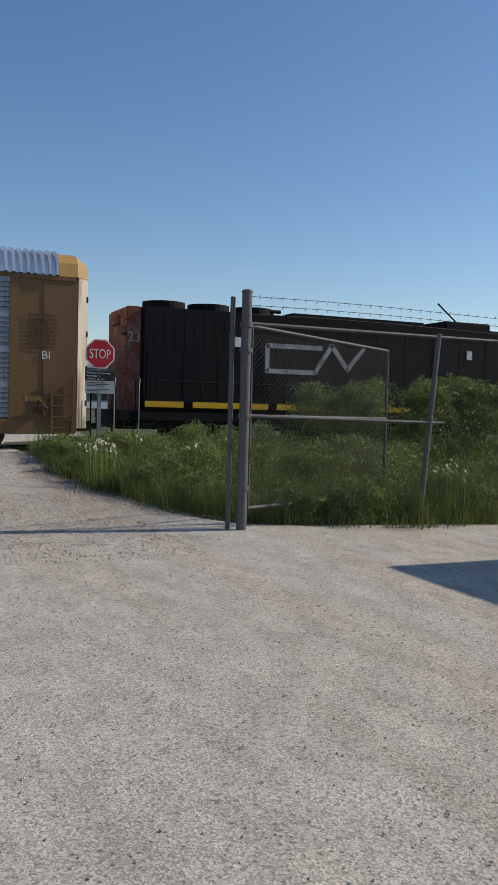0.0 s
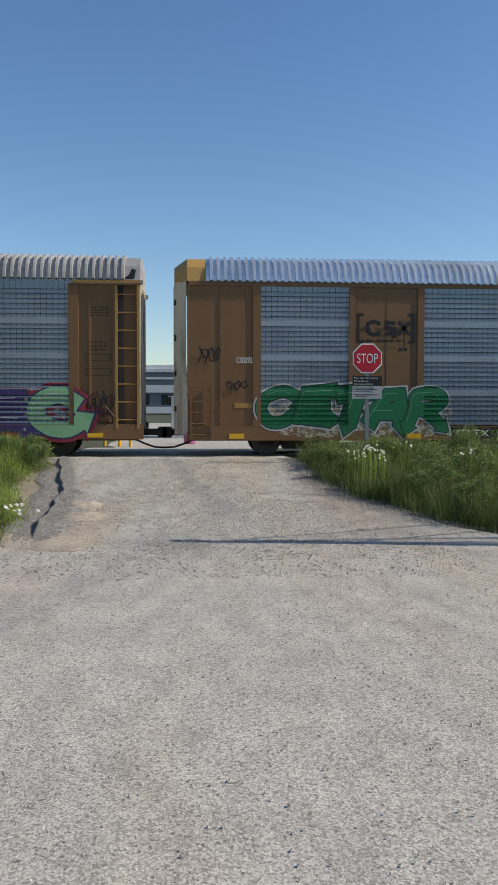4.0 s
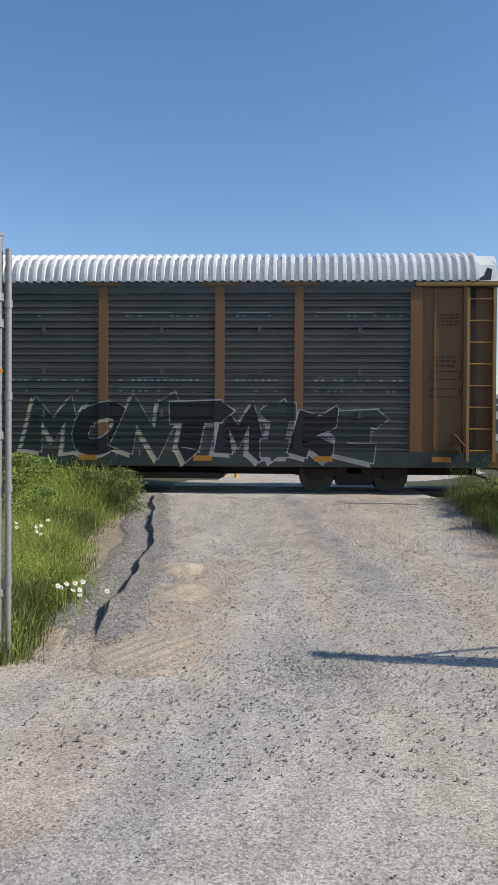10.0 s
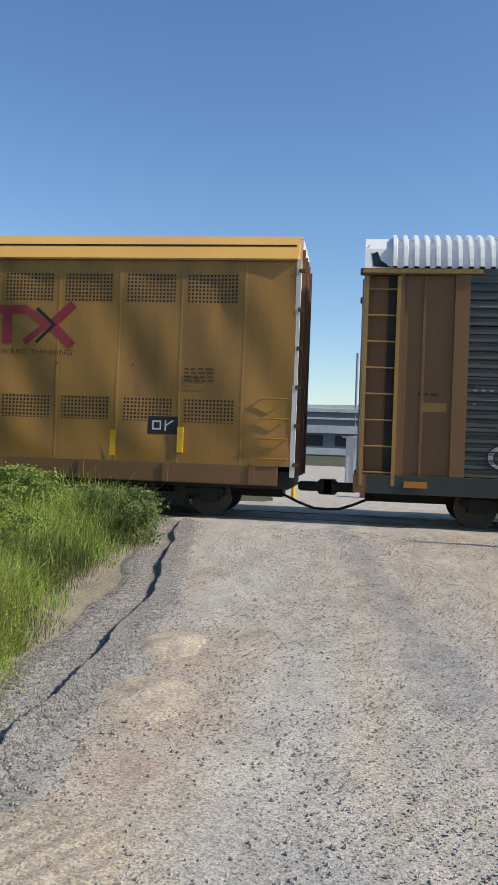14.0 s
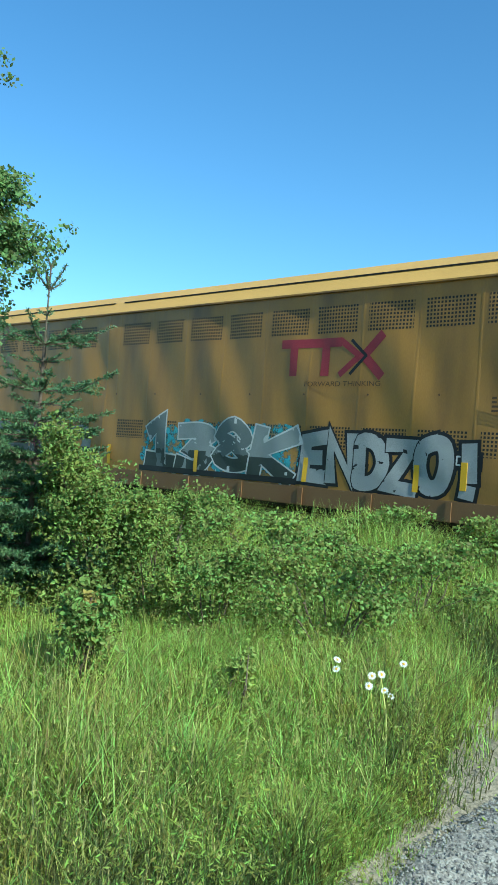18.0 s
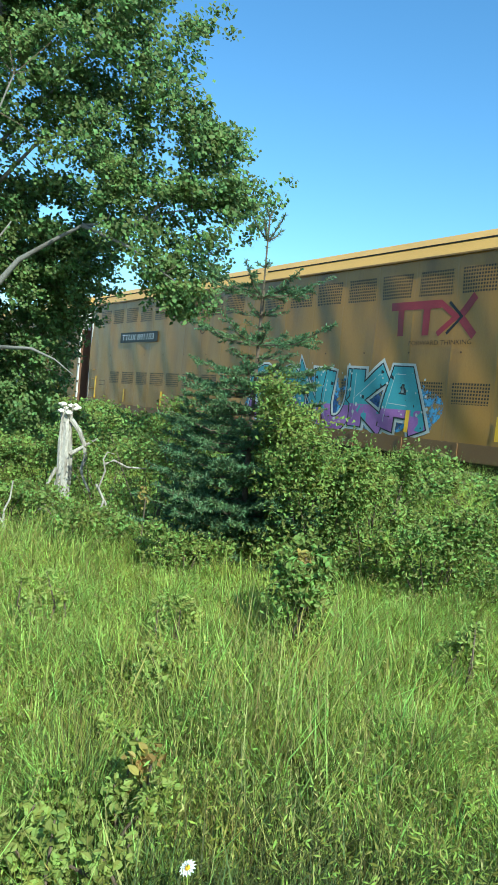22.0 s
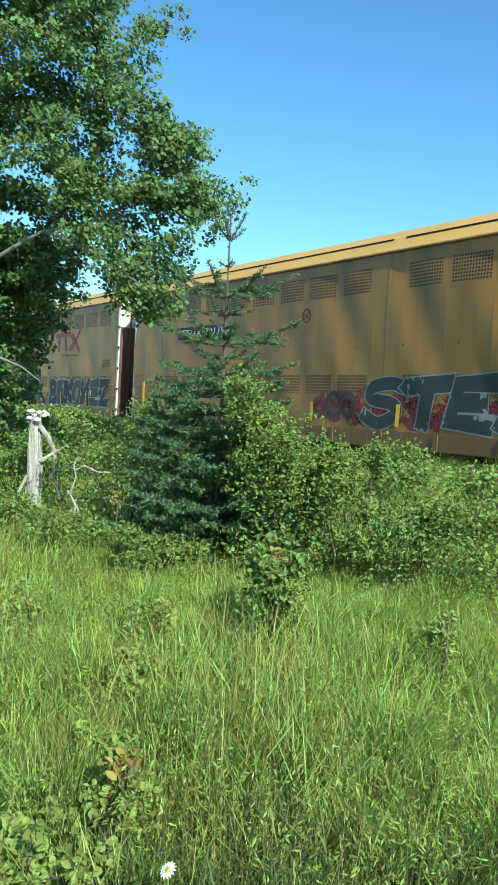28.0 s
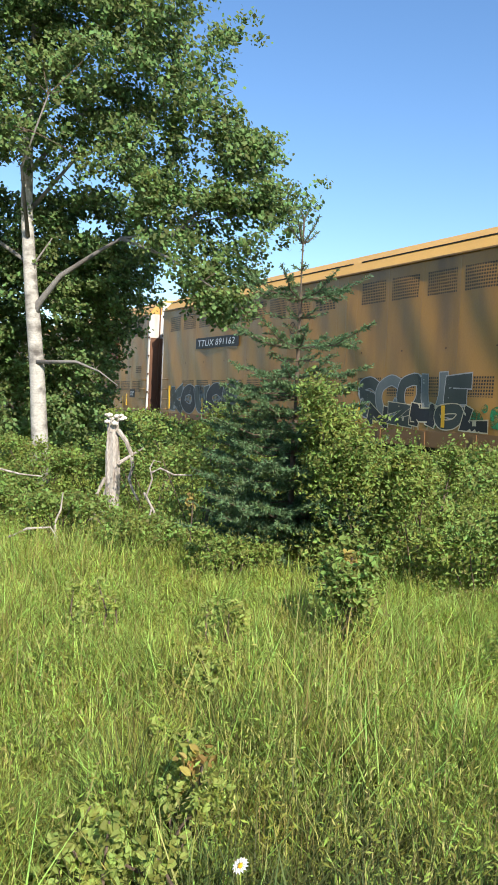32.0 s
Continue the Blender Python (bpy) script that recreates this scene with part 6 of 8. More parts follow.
def marks_yellow():
    f = Side(buckled=True)
    numbers = ("TTUX 891191", "TTUX 891155", "TTUX 891183", "TTUX 891194", "TTUX 891162", "")
    for car, number in zip(yellow_cars, numbers):
        if number:
            part("number_board", boxes((3.12, 6.3, -1.606, -1.56, 3.78, 4.16)), BLACK, car, "black number board")
            lettering(number, 3.3, 3.86, 0.22, WHITE, car, -1.610, 2.78, slant=0.15)
        arrow_logo(f, car, 18.55, 21.05, 3.68, 4.45)
        lettering("FORWARD THINKING", 19.25, 3.46, 0.1, LETTER_DARK, car, -1.612, 1.85)
        ring = [(9.6 + 0.15 * math.cos(k * math.pi / 6), 4.15 + 0.17 * math.sin(k * math.pi / 6)) for k in range(13)]
        f.lay(car, stroke(ring, 0.035) + stroke([(9.5, 4.05), (9.7, 4.25)], 0.03) + stroke([(9.5, 4.2), (9.68, 4.08)], 0.03), LETTER_DARK, 0, "stencil_ring", "round dark stencil")
        small_print(car, 23.4, 24.0, 3.0, 3.3, 4, LETTER_DARK, -1.606, 41)
        f.lay(car, stroke([(1.2, 2.1), (1.8, 2.1), (1.8, 2.28), (1.2, 2.28), (1.2, 2.1)], 0.02), LETTER_DARK, 0, "data_frame", "small framed notice")
        f.lay(car, [rect(22.7, 23.3, 1.95, 2.3)], "black", 0, "data_frame", "small dark notice")
        f.lay(car, stroke([(22.8, 2.05), (22.95, 2.05), (22.95, 2.2), (22.8, 2.2), (22.8, 2.05)], 0.03) + stroke([(23.05, 2.03), (23.05, 2.22)], 0.03) + stroke([(23.05, 2.12), (23.2, 2.22)], 0.03), "white", 1, "data_frame")
        for xx in (3.8, 7.0, 10.0, 13.0, 16.2, 19.4, 22.0):
            f.lay(car, [rect(xx - 0.06, xx + 0.06, 1.5, 2.0)], AMBER, 12, "reflector", "amber reflective strip")
        for y in (-0.62, 0.1):
            for k, words in enumerate(("EXCESS", "HEIGHT", "CAR")):
                w = (0.5, 0.5, 0.28)[k]
                ob = lettering(words, -w / 2, 0, 0.13, BLACK, car, 0, w, "door_lettering")
                ob.matrix_local = pose(dict(zip(map(id, yellow_cars), [q[1] for q in YELLOW_CARS]))[id(car)] + 0.012, y + 0.25, 4.86 - 0.2 * k, 0, 0, 90)
    a, b, c, d, e, g = yellow_cars
    f.lay(a, [rect(6.45, 6.85, 1.5, 1.6), rect(9.68, 10.08, 1.5, 1.6), rect(12.52, 12.92, 1.5, 1.6)], AMBER, 12, "reflector", "amber reflective foot strips")
    cloud(f, a, 6.9, 14.0, 1.44, 2.72, "bluegrey", 49, 0, 22)
    cloud(f, a, 3.9, 7.4, 1.44, 2.15, "grey", 48, 0, 9)
    cloud(f, a, 7.2, 13.6, 1.44, 2.45, "silver", 47, 0.6, 16)
    tag(f, a, "FRAMES", 7.3, 10.6, 1.5, 2.6, ["silver", "bluegrey"], "black", None, 0.3, 50, "black", 0.022, level=2, lean=0.3, flare=0.4, barbs=0.4)
    scribble(f, a, 7.4, 10.4, 2.35, 2.68, "black", 51, 0.03, 16)
    for words, x0, x1, z0, z1 in (("YOUR", 10.7, 11.4, 2.33, 2.55), ("THE", 11.5, 12.08, 2.35, 2.57), ("STAR", 12.1, 12.78, 2.1, 2.32), ("OF", 12.72, 13.02, 1.86, 2.06), ("THE", 12.85, 13.3, 1.58, 1.78), ("STORY", 13.36, 14.08, 1.6, 1.8)):
        tag(f, a, words, x0, x1, z0, z1, ["black"], "silver", None, 0.26, 52, None, 0.012, level=2, flare=0.1)
    for o in ([(4.72, 1.66), (5.12, 1.6), (5.24, 2.05), (4.85, 2.12)], [(5.92, 1.62), (6.4, 1.55), (6.5, 2.0), (6.02, 2.12)], [(6.62, 1.56), (7.2, 1.6), (7.28, 2.0), (6.7, 1.92)], [(13.2, 1.9), (13.48, 1.9), (13.52, 2.2), (13.24, 2.22)]):
        edged(f, a, o, "silver", 5, "graffiti_panel", "pale sprayed tilted square")
    for cx, cz, r in ((10.75, 1.83, 0.27), (11.55, 1.9, 0.38), (12.27, 1.8, 0.26)):
        star = [(cx + (r if i % 2 == 0 else r * 0.42) * math.sin(i * math.pi / 5), cz + (r if i % 2 == 0 else r * 0.42) * math.cos(i * math.pi / 5)) for i in range(10)]
        fan = lambda o: [[(cx, cz), p, q] for p, q in zip(o, o[1:] + o[:1])]
        f.lay(a, fan(swell(star, 0.03)), "black", 8, "graffiti_star")
        f.lay(a, fan(star), "silver" if r > 0.33 else "dust", 9, "graffiti_star")
    scribble(f, a, 14.7, 15.1, 1.72, 1.95, "grey", 60, 0.02, 5)
    scribble(f, a, 16.2, 17.6, 1.75, 2.25, "black", 61, 0.035, 7)
    cloud(f, b, 14.0, 19.3, 1.42, 2.75, "teal", 63, 0, 9)
    tag(f, b, "138K", 14.3, 19.1, 1.5, 2.65, ["grey", "bluegrey"], "white", None, 0.27, 63, None, 0.035, "dark", 0.15, 1, 0.2)
    f.lay(b, [rect(14.2, 19.2, 1.42, 1.55)], "black", 8, "graffiti_shade")
    tag(f, b, "ENDZO!", 19.25, 23.35, 1.47, 2.52, ["silver"], "black", "black", 0.4, 62, None, 0.022, lean=0.05, flare=0.05)
    cloud(f, b, 1.05, 5.6, 1.44, 2.78, "pale", 64, 0, 11)
    tag(f, b, "GREDO", 1.3, 5.4, 1.5, 2.6, ["navy", "blue"], "bluegrey", None, 0.32, 64, "cream", 0.025, level=1.5, flare=0.4, barbs=0.3)
    tag(f, b, "BENCO", 7.6, 12.0, 1.48, 2.4, ["grey", "grey", "maroon", "grey"], "grey", None, 0.4, 65, "cream", 0.02, "dark")
    cloud(f, c, 12.5, 20.4, 1.44, 2.7, "sky", 66, 0, 16)
    cloud(f, c, 13.0, 19.4, 1.44, 2.5, "blue", 60, 0.4, 7)
    tag(f, c, "SCNUKA", 12.8, 19.7, 1.48, 2.92, ["teal"], "black", "white", 0.32, 67, "white", 0.03, "violet", 0.3, 1.5, 0.35)
    splatter(f, c, 12.6, 20.0, 1.6, 3.05, "white", 68, 70)
    cloud(f, d, 9.8, 18.4, 1.44, 2.4, "maroon", 76, 0, 16)
    cloud(f, d, 11.2, 18.4, 1.44, 2.2, "red", 79, 0.5, 12)
    tag(f, d, "STEAR", 11.9, 18.2, 1.5, 2.62, ["dark"], "bluegrey", None, 0.25, 69, None, 0.028, lean=0.25, level=1, flare=0.3, barbs=0.3)
    tag(f, d, "CO", 10.5, 11.6, 1.6, 2.2, ["dark"], "red", None, 0.22, 70, None, 0.02, level=1)
    tag(f, e, "BEKOMEZ", 18.0, 24.0, 1.48, 2.5, ["black", "dark"], "silver", None, 0.36, 71, None, 0.03, lean=0.2)
    cloud(f, e, 13.4, 19.3, 1.44, 2.1, "green", 77, 0, 9)
    tag(f, e, "SCOUE", 13.0, 17.0, 1.75, 2.72, ["dark", "grey"], "silver", None, 0.32, 72, None, 0.025, level=1, flare=0.3)
    tag(f, e, "NZHOL", 13.4, 17.6, 1.45, 1.98, ["black", "dark"], "cream", None, 0.4, 75, None, 0.025, level=4)
    cloud(f, e, 0.8, 6.6, 1.44, 2.5, "grey", 78, 0, 9)
    tag(f, e, "KOUCE", 1.0, 6.4, 1.5, 2.45, ["dark", "black"], "bluegrey", None, 0.38, 73, None, 0.03, level=1)
    piece(f, g, 14.0, 20.0, 1.45, 2.3, 5, ["red", "grey"], "navy", None, round_shape, 74, shine=None)


marks_car1()
marks_car2()
marks_car3()
marks_yellow()


# ---- fences, gate and signs ----
def chain_link(a, b, z0, z1, name, parent=None, pitch=0.06):
    """Woven wire between two points on the ground, as thin crossing wires."""
    a, b = Vector(a), Vector(b)
    d = b - a
    L, h = d.length, z1 - z0
    d.normalize()
    nrm = Vector((-d.y, d.x, 0))
    quads, w = [], 0.0032
    n = int((L + h) / (pitch * 1.4))
    for s in (1, -1):
        for i in range(n):
            c = i * pitch * 1.4 - (h if s == 1 else 0)
            u0, u1 = max(c, 0), min(c + h, L)
            if u1 <= u0:
                continue
            v0, v1 = (u0 - c, u1 - c) if s == 1 else (h - (u0 - c), h - (u1 - c))
            p, q = a + d * u0 + Vector((0, 0, z0 + v0)), a + d * u1 + Vector((0, 0, z0 + v1))
            o = d * w
            off = nrm * 0.003 * s
            quads.append([p - o + off, p + o + off, q + o + off, q - o + off])
    return soup(name, [[tuple(v) for v in q] for q in quads], MESHWIRE, parent, "diamond-woven steel wire")


def post(x, y, h, r, name="post", parent=None, lean=(0, 0), collars=(), material=None):
    bm = bmesh.new()
    rod(bm, (x, y, -0.1), (x + lean[0], y + lean[1], h), r, 18)
    g = bmesh.ops.create_uvsphere(bm, u_segments=14, v_segments=7, radius=r * 1.12)
    bmesh.ops.transform(bm, matrix=Matrix.Translation((x + lean[0], y + lean[1], h)) @ Matrix.Diagonal((1, 1, 0.5, 1)), verts=g["verts"])
    for z in collars:
        rod(bm, (x, y, z - 0.03), (x, y, z + 0.03), r * 1.25, 18)
    return part(name, bm, material or STEEL, parent, smooth=False)


def right_fence():
    f = new("chain_link_fence")
    f.location = (4.45, -14.75, 0)
    tagged(f, "rusty chain-link fence with barbed wire beside overgrown weeds", "fence")
    post(0, 0, 3.3, 0.07, "gate_post", f, collars=(0.6, 1.6, 2.5, 2.85), material=FENCE_STEEL)
    post(-0.16, 0.12, 3.22, 0.035, "gate_post", f, collars=(0.7, 1.7, 2.7), material=FENCE_STEEL)
    post(3.0, 0.1, 2.9, 0.04, "line_post", f, lean=(0.25, 0), material=FENCE_STEEL)
    post(6.6, 0.2, 2.9, 0.04, "line_post", f)
    post(10.2, 0.3, 2.9, 0.04, "line_post", f)
    part("top_rail", rods(((0, 0, 2.87), (11, 0.32, 2.87), 0.025)), FENCE_STEEL, f)
    part("middle_rail", rods(((0, 0, 1.6), (3.4, 0.1, 1.55), 0.022)), FENCE_STEEL, f)
    bm = bmesh.new()
    for z in (3.0, 3.12, 3.24):
        for k in range(10):
            rod(bm, (k * 1.1, 0.03 * k, z + 0.02 * math.sin(k)), (k * 1.1 + 1.1, 0.03 * k + 0.03, z + 0.02 * math.sin(k + 1)), 0.004, 4)
        for k in range(60):
            rod(bm, (k * 0.18, 0.005 * k, z - 0.025), (k * 0.18 + 0.02, 0.005 * k, z + 0.025), 0.004, 3)
    part("barbed_wire", bm, MESHWIRE, f)
    chain_link((0, 0, 0), (11, 0.32, 0), 0.05, 2.85, "wire_mesh", f)


def gate_leaf(x, y, dx, dy, length, label):
    """A swung-open gate leaf: tube frame, middle rail and wire."""
    g = new("gate_leaf")
    g.location = (x, y, 0)
    tagged(g, label, "gate")
    d = Vector((dx, dy, 0)).normalized() * length
    bm = rods(((0, 0, 0.3), (0, 0, 2.85), 0.025), ((0, 0, 2.85), (d.x, d.y, 2.72), 0.025), ((0, 0, 1.6), (d.x, d.y, 1.58), 0.022), ((d.x, d.y, 0.3), (d.x, d.y, 2.72), 0.025), ((0, 0, 0.3), (d.x, d.y, 0.3), 0.025))
    part("gate_frame", bm, FENCE_STEEL, g)
    chain_link((0, 0, 0), (d.x, d.y, 0), 0.3, 2.75, "wire_mesh", g)


def left_fence():
    f = new("chain_link_fence")
    f.location = (-2.43, -14.46, 0.04)
    tagged(f, "chain-link fence on pale steel posts at the road's edge", "fence")
    post(0, 0, 3.22, 0.056, "gate_post", f, collars=(0.5, 1.7, 2.55, 2.75))
    post(0.1, 0.01, 3.11, 0.024, "gate_post", f, collars=(0.6, 1.3, 2.0, 2.7))
    part("tape", rods(((-0.0, -0.0, 2.2), (0.012, 0.0, 2.225), 0.062), ((0.0, -0.062, 2.21), (0.01, -0.068, 2.06), 0.01), n=16), INK["orange"], f, "orange marking tape")
    for k in range(1, 4):
        post(-3 * k, -0.1 * k, 2.9, 0.04, "line_post", f)
    part("top_rail", rods(((0, 0, 2.85), (-9, -0.3, 2.85), 0.025)), STEEL, f)
    chain_link((0, 0, 0), (-9, -0.3, 0), 0.05, 2.85, "wire_mesh", f)


def octagon(bm, x, z, r, y0, y1):
    vs = []
    for y in (y0, y1):
        vs.append([bm.verts.new((x + r * math.cos(math.pi / 8 + k * math.pi / 4), y, z + r * math.sin(math.pi / 8 + k * math.pi / 4))) for k in range(8)])
    bm.faces.new(vs[0])
    bm.faces.new(list(reversed(vs[1])))
    for k in range(8):
        bm.faces.new((vs[0][k], vs[1][k], vs[1][(k + 1) % 8], vs[0][(k + 1) % 8]))
    bmesh.ops.recalc_face_normals(bm, faces=bm.faces[:])
    return bm


def stop_sign(x, y, turned):
    s = new("stop_sign")
    s.matrix_world = pose(x, y, 0, 0, 0, 180 if turned else 0)
    tagged(s, "red stop sign on a grey post among weeds" if not turned else "stop sign seen from its grey back beyond the track", "stop sign", "stop signs at the crossing")
    part("post", boxes((-0.05, 0.05, 0.0, 0.05, 0, 3.1), bevel=0.008), STEEL, s)
    part("plate", octagon(bmesh.new(), 0, 2.98, 0.41, -0.012, 0.0), WHITE, s, "white-edged octagonal plate")
    part("face", octagon(bmesh.new(), 0, 2.98, 0.375, -0.016, -0.012), RED, s, "red octagonal face")
    lettering("STOP", -0.27, 2.86, 0.24, WHITE, s, -0.019, 0.54)
    part("notice_board", boxes((-0.38, 0.38, -0.012, 0.0, 2.28, 2.53)), BLACK, s, "black notice board")
    # This white board's shade is put into its grey colour
    part("notice_board", boxes((-0.38, 0.38, -0.012, 0.0, 1.95, 2.28)), LETTER_GREY, s, "pale notice board greyed for its shade")
    lettering("Private Crossing", -0.34, 2.45, 0.05, WHITE, s, -0.016, 0.62)
    lettering("Passage à", -0.34, 2.375, 0.05, WHITE, s, -0.016, 0.36)
    lettering("niveau privé", -0.34, 2.30, 0.05, WHITE, s, -0.016, 0.48)
    part("small_print", boxes(*[(-0.33, -0.33 + w, -0.015, -0.011, z, z + 0.014) for z, w in ((2.22, 0.5), (2.18, 0.58), (2.14, 0.42), (2.05, 0.6), (2.01, 0.3))]), BLACK, s)


right_fence()
gate_leaf(4.6, -14.6, 2.6, 1.1, 3.3, "chain-link gate leaf swung open into the weeds")
left_fence()
stop_sign(4.81, -4.0, False)
stop_sign(-6.2, 4.2, True)


# ---- vegetation ----
def blades(n, sample, height, width, lean, seed):
    """Grass: tapered, bent blades as two quads each. sample(n) gives x, y; height is a function of x, y."""
    rng = np.random.default_rng(seed)
    x, y = sample(n, rng)
    z = np.array([hill(a, b) for a, b in zip(x, y)])
    h = height(x, y, rng)
    a = rng.uniform(0, 2 * np.pi, len(x))
    s = rng.uniform(0.2, 1.0, len(x)) * lean
    w = width * rng.uniform(0.6, 1.3, len(x))
    side = np.stack([np.cos(a), np.sin(a), 0 * a], 1)
    fwd = np.stack([-np.sin(a), np.cos(a), 0 * a], 1)
    base = np.stack([x, y, z - 0.03], 1)
    up = np.array([0, 0, 1.0])
    m = base + fwd * (s * h * 0.25)[:, None] + up * (h * 0.55)[:, None]
    t = base + fwd * (s * h * 0.8)[:, None] + up * (h * (1 - 0.25 * s))[:, None]
    sw = side * w[:, None]
    q1 = np.stack([base - sw, base + sw, m + sw * 0.8, m - sw * 0.8], 1)
    q2 = np.stack([m - sw * 0.8, m + sw * 0.8, t + sw * 0.12, t - sw * 0.12], 1)
    return np.concatenate([q1, q2])


def leaves(centres, size, rng, flat_z=0.3, wide=0.55, facing=(0.25, -0.2, 0.45), loose=0.7, folded=False):
    """One leaf at each centre, a plain lozenge or an oval folded along its rib. facing: the way most of them turn their upper side; loose: how much they stray from it."""
    n = len(centres)
    up = rng.normal(size=(n, 3)) * loose + np.array(facing)
    up /= np.linalg.norm(up, axis=1)[:, None] + 1e-9
    d = rng.normal(size=(n, 3))
    d[:, 2] = d[:, 2] * (flat_z + 0.3) - 0.25
    d -= up * (d * up).sum(1)[:, None]
    d /= np.linalg.norm(d, axis=1)[:, None] + 1e-9
    e = np.cross(up, d)
    s = (size * rng.uniform(0.6, 1.35, n))[:, None]
    if not folded:
        return np.stack([centres - d * s, centres + e * s * wide - d * s * 0.15, centres + d * s, centres - e * s * wide - d * s * 0.15], 1)
    w, lift = e * s * wide, up * s * 0.16
    base, tip = centres - d * s, centres + d * s - lift * 1.5
    return np.concatenate([np.stack([base, centres - d * s * 0.55 + w * k * 0.8 + lift, centres + d * s * 0.15 + w * k * 0.85 + lift, tip], 1) for k in (1, -1)])


def blob_points(n, centre, radii, rng, shell=0.55):
    d = rng.normal(size=(n, 3))
    d /= np.linalg.norm(d, axis=1)[:, None]
    r = shell + (1 - shell) * rng.uniform(0, 1, n) ** 0.7
    lump = 1 + 0.28 * np.sin(d[:, 0] * 5 + centre[0]) * np.sin(d[:, 1] * 4.3 + centre[1]) + 0.22 * np.sin(d[:, 2] * 6 + centre[0] * 2)
    return np.array(centre) + d * (r * lump)[:, None] * np.array(radii)


def shrub(x, y, w, h, n, size=0.045, material=None, label="leafy green shrub in tall grass", seed=1, name="shrub", folded=False):
    rng = np.random.default_rng(seed)
    z = hill(x, y)
    s = new(name)
    s.location = (x, y, z)
    tagged(s, label, "shrub", "shrubs by the track")
    tips = []
    for k in range(9 if w > 0.4 else 5):
        bm = bmesh.new()
        a = rng.uniform(0, 2 * math.pi)
        tip = Vector((math.cos(a) * w * 0.5 * rng.uniform(0.3, 1), math.sin(a) * w * 0.5 * rng.uniform(0.3, 1), h * rng.uniform(0.6, 1.0)))
        tips.append(tip)
        m1 = tip * 0.5 + Vector((rng.normal() * 0.05, rng.normal() * 0.05, 0.05))
        rod(bm, (0, 0, -0.05), m1, 0.009, 5, 0.007)
        rod(bm, m1, tip, 0.007, 5, 0.003)
        part("stem", bm, TWIG, s)
    n, size = int(n * 2.1), size * 0.6
    pts = [blob_points(n // 4, (0, 0, h * 0.45), (w * 0.48, w * 0.48, h * 0.42), rng), blob_points(n // 5, (0, 0, h * 0.2), (w * 0.5, w * 0.5, h * 0.25), rng, 0.4)]
    for tip in tips:
        pts.append(blob_points(n // 11, tuple(tip * 0.92), (w * 0.17, w * 0.17, h * 0.15), rng, 0.1))
    pts = np.concatenate(pts)
    pts = pts[pts[:, 2] > 0.02]
    soup("foliage", leaves(pts, size, rng, 0.3, 0.66, folded=folded), material or SHRUB, s)
    return s


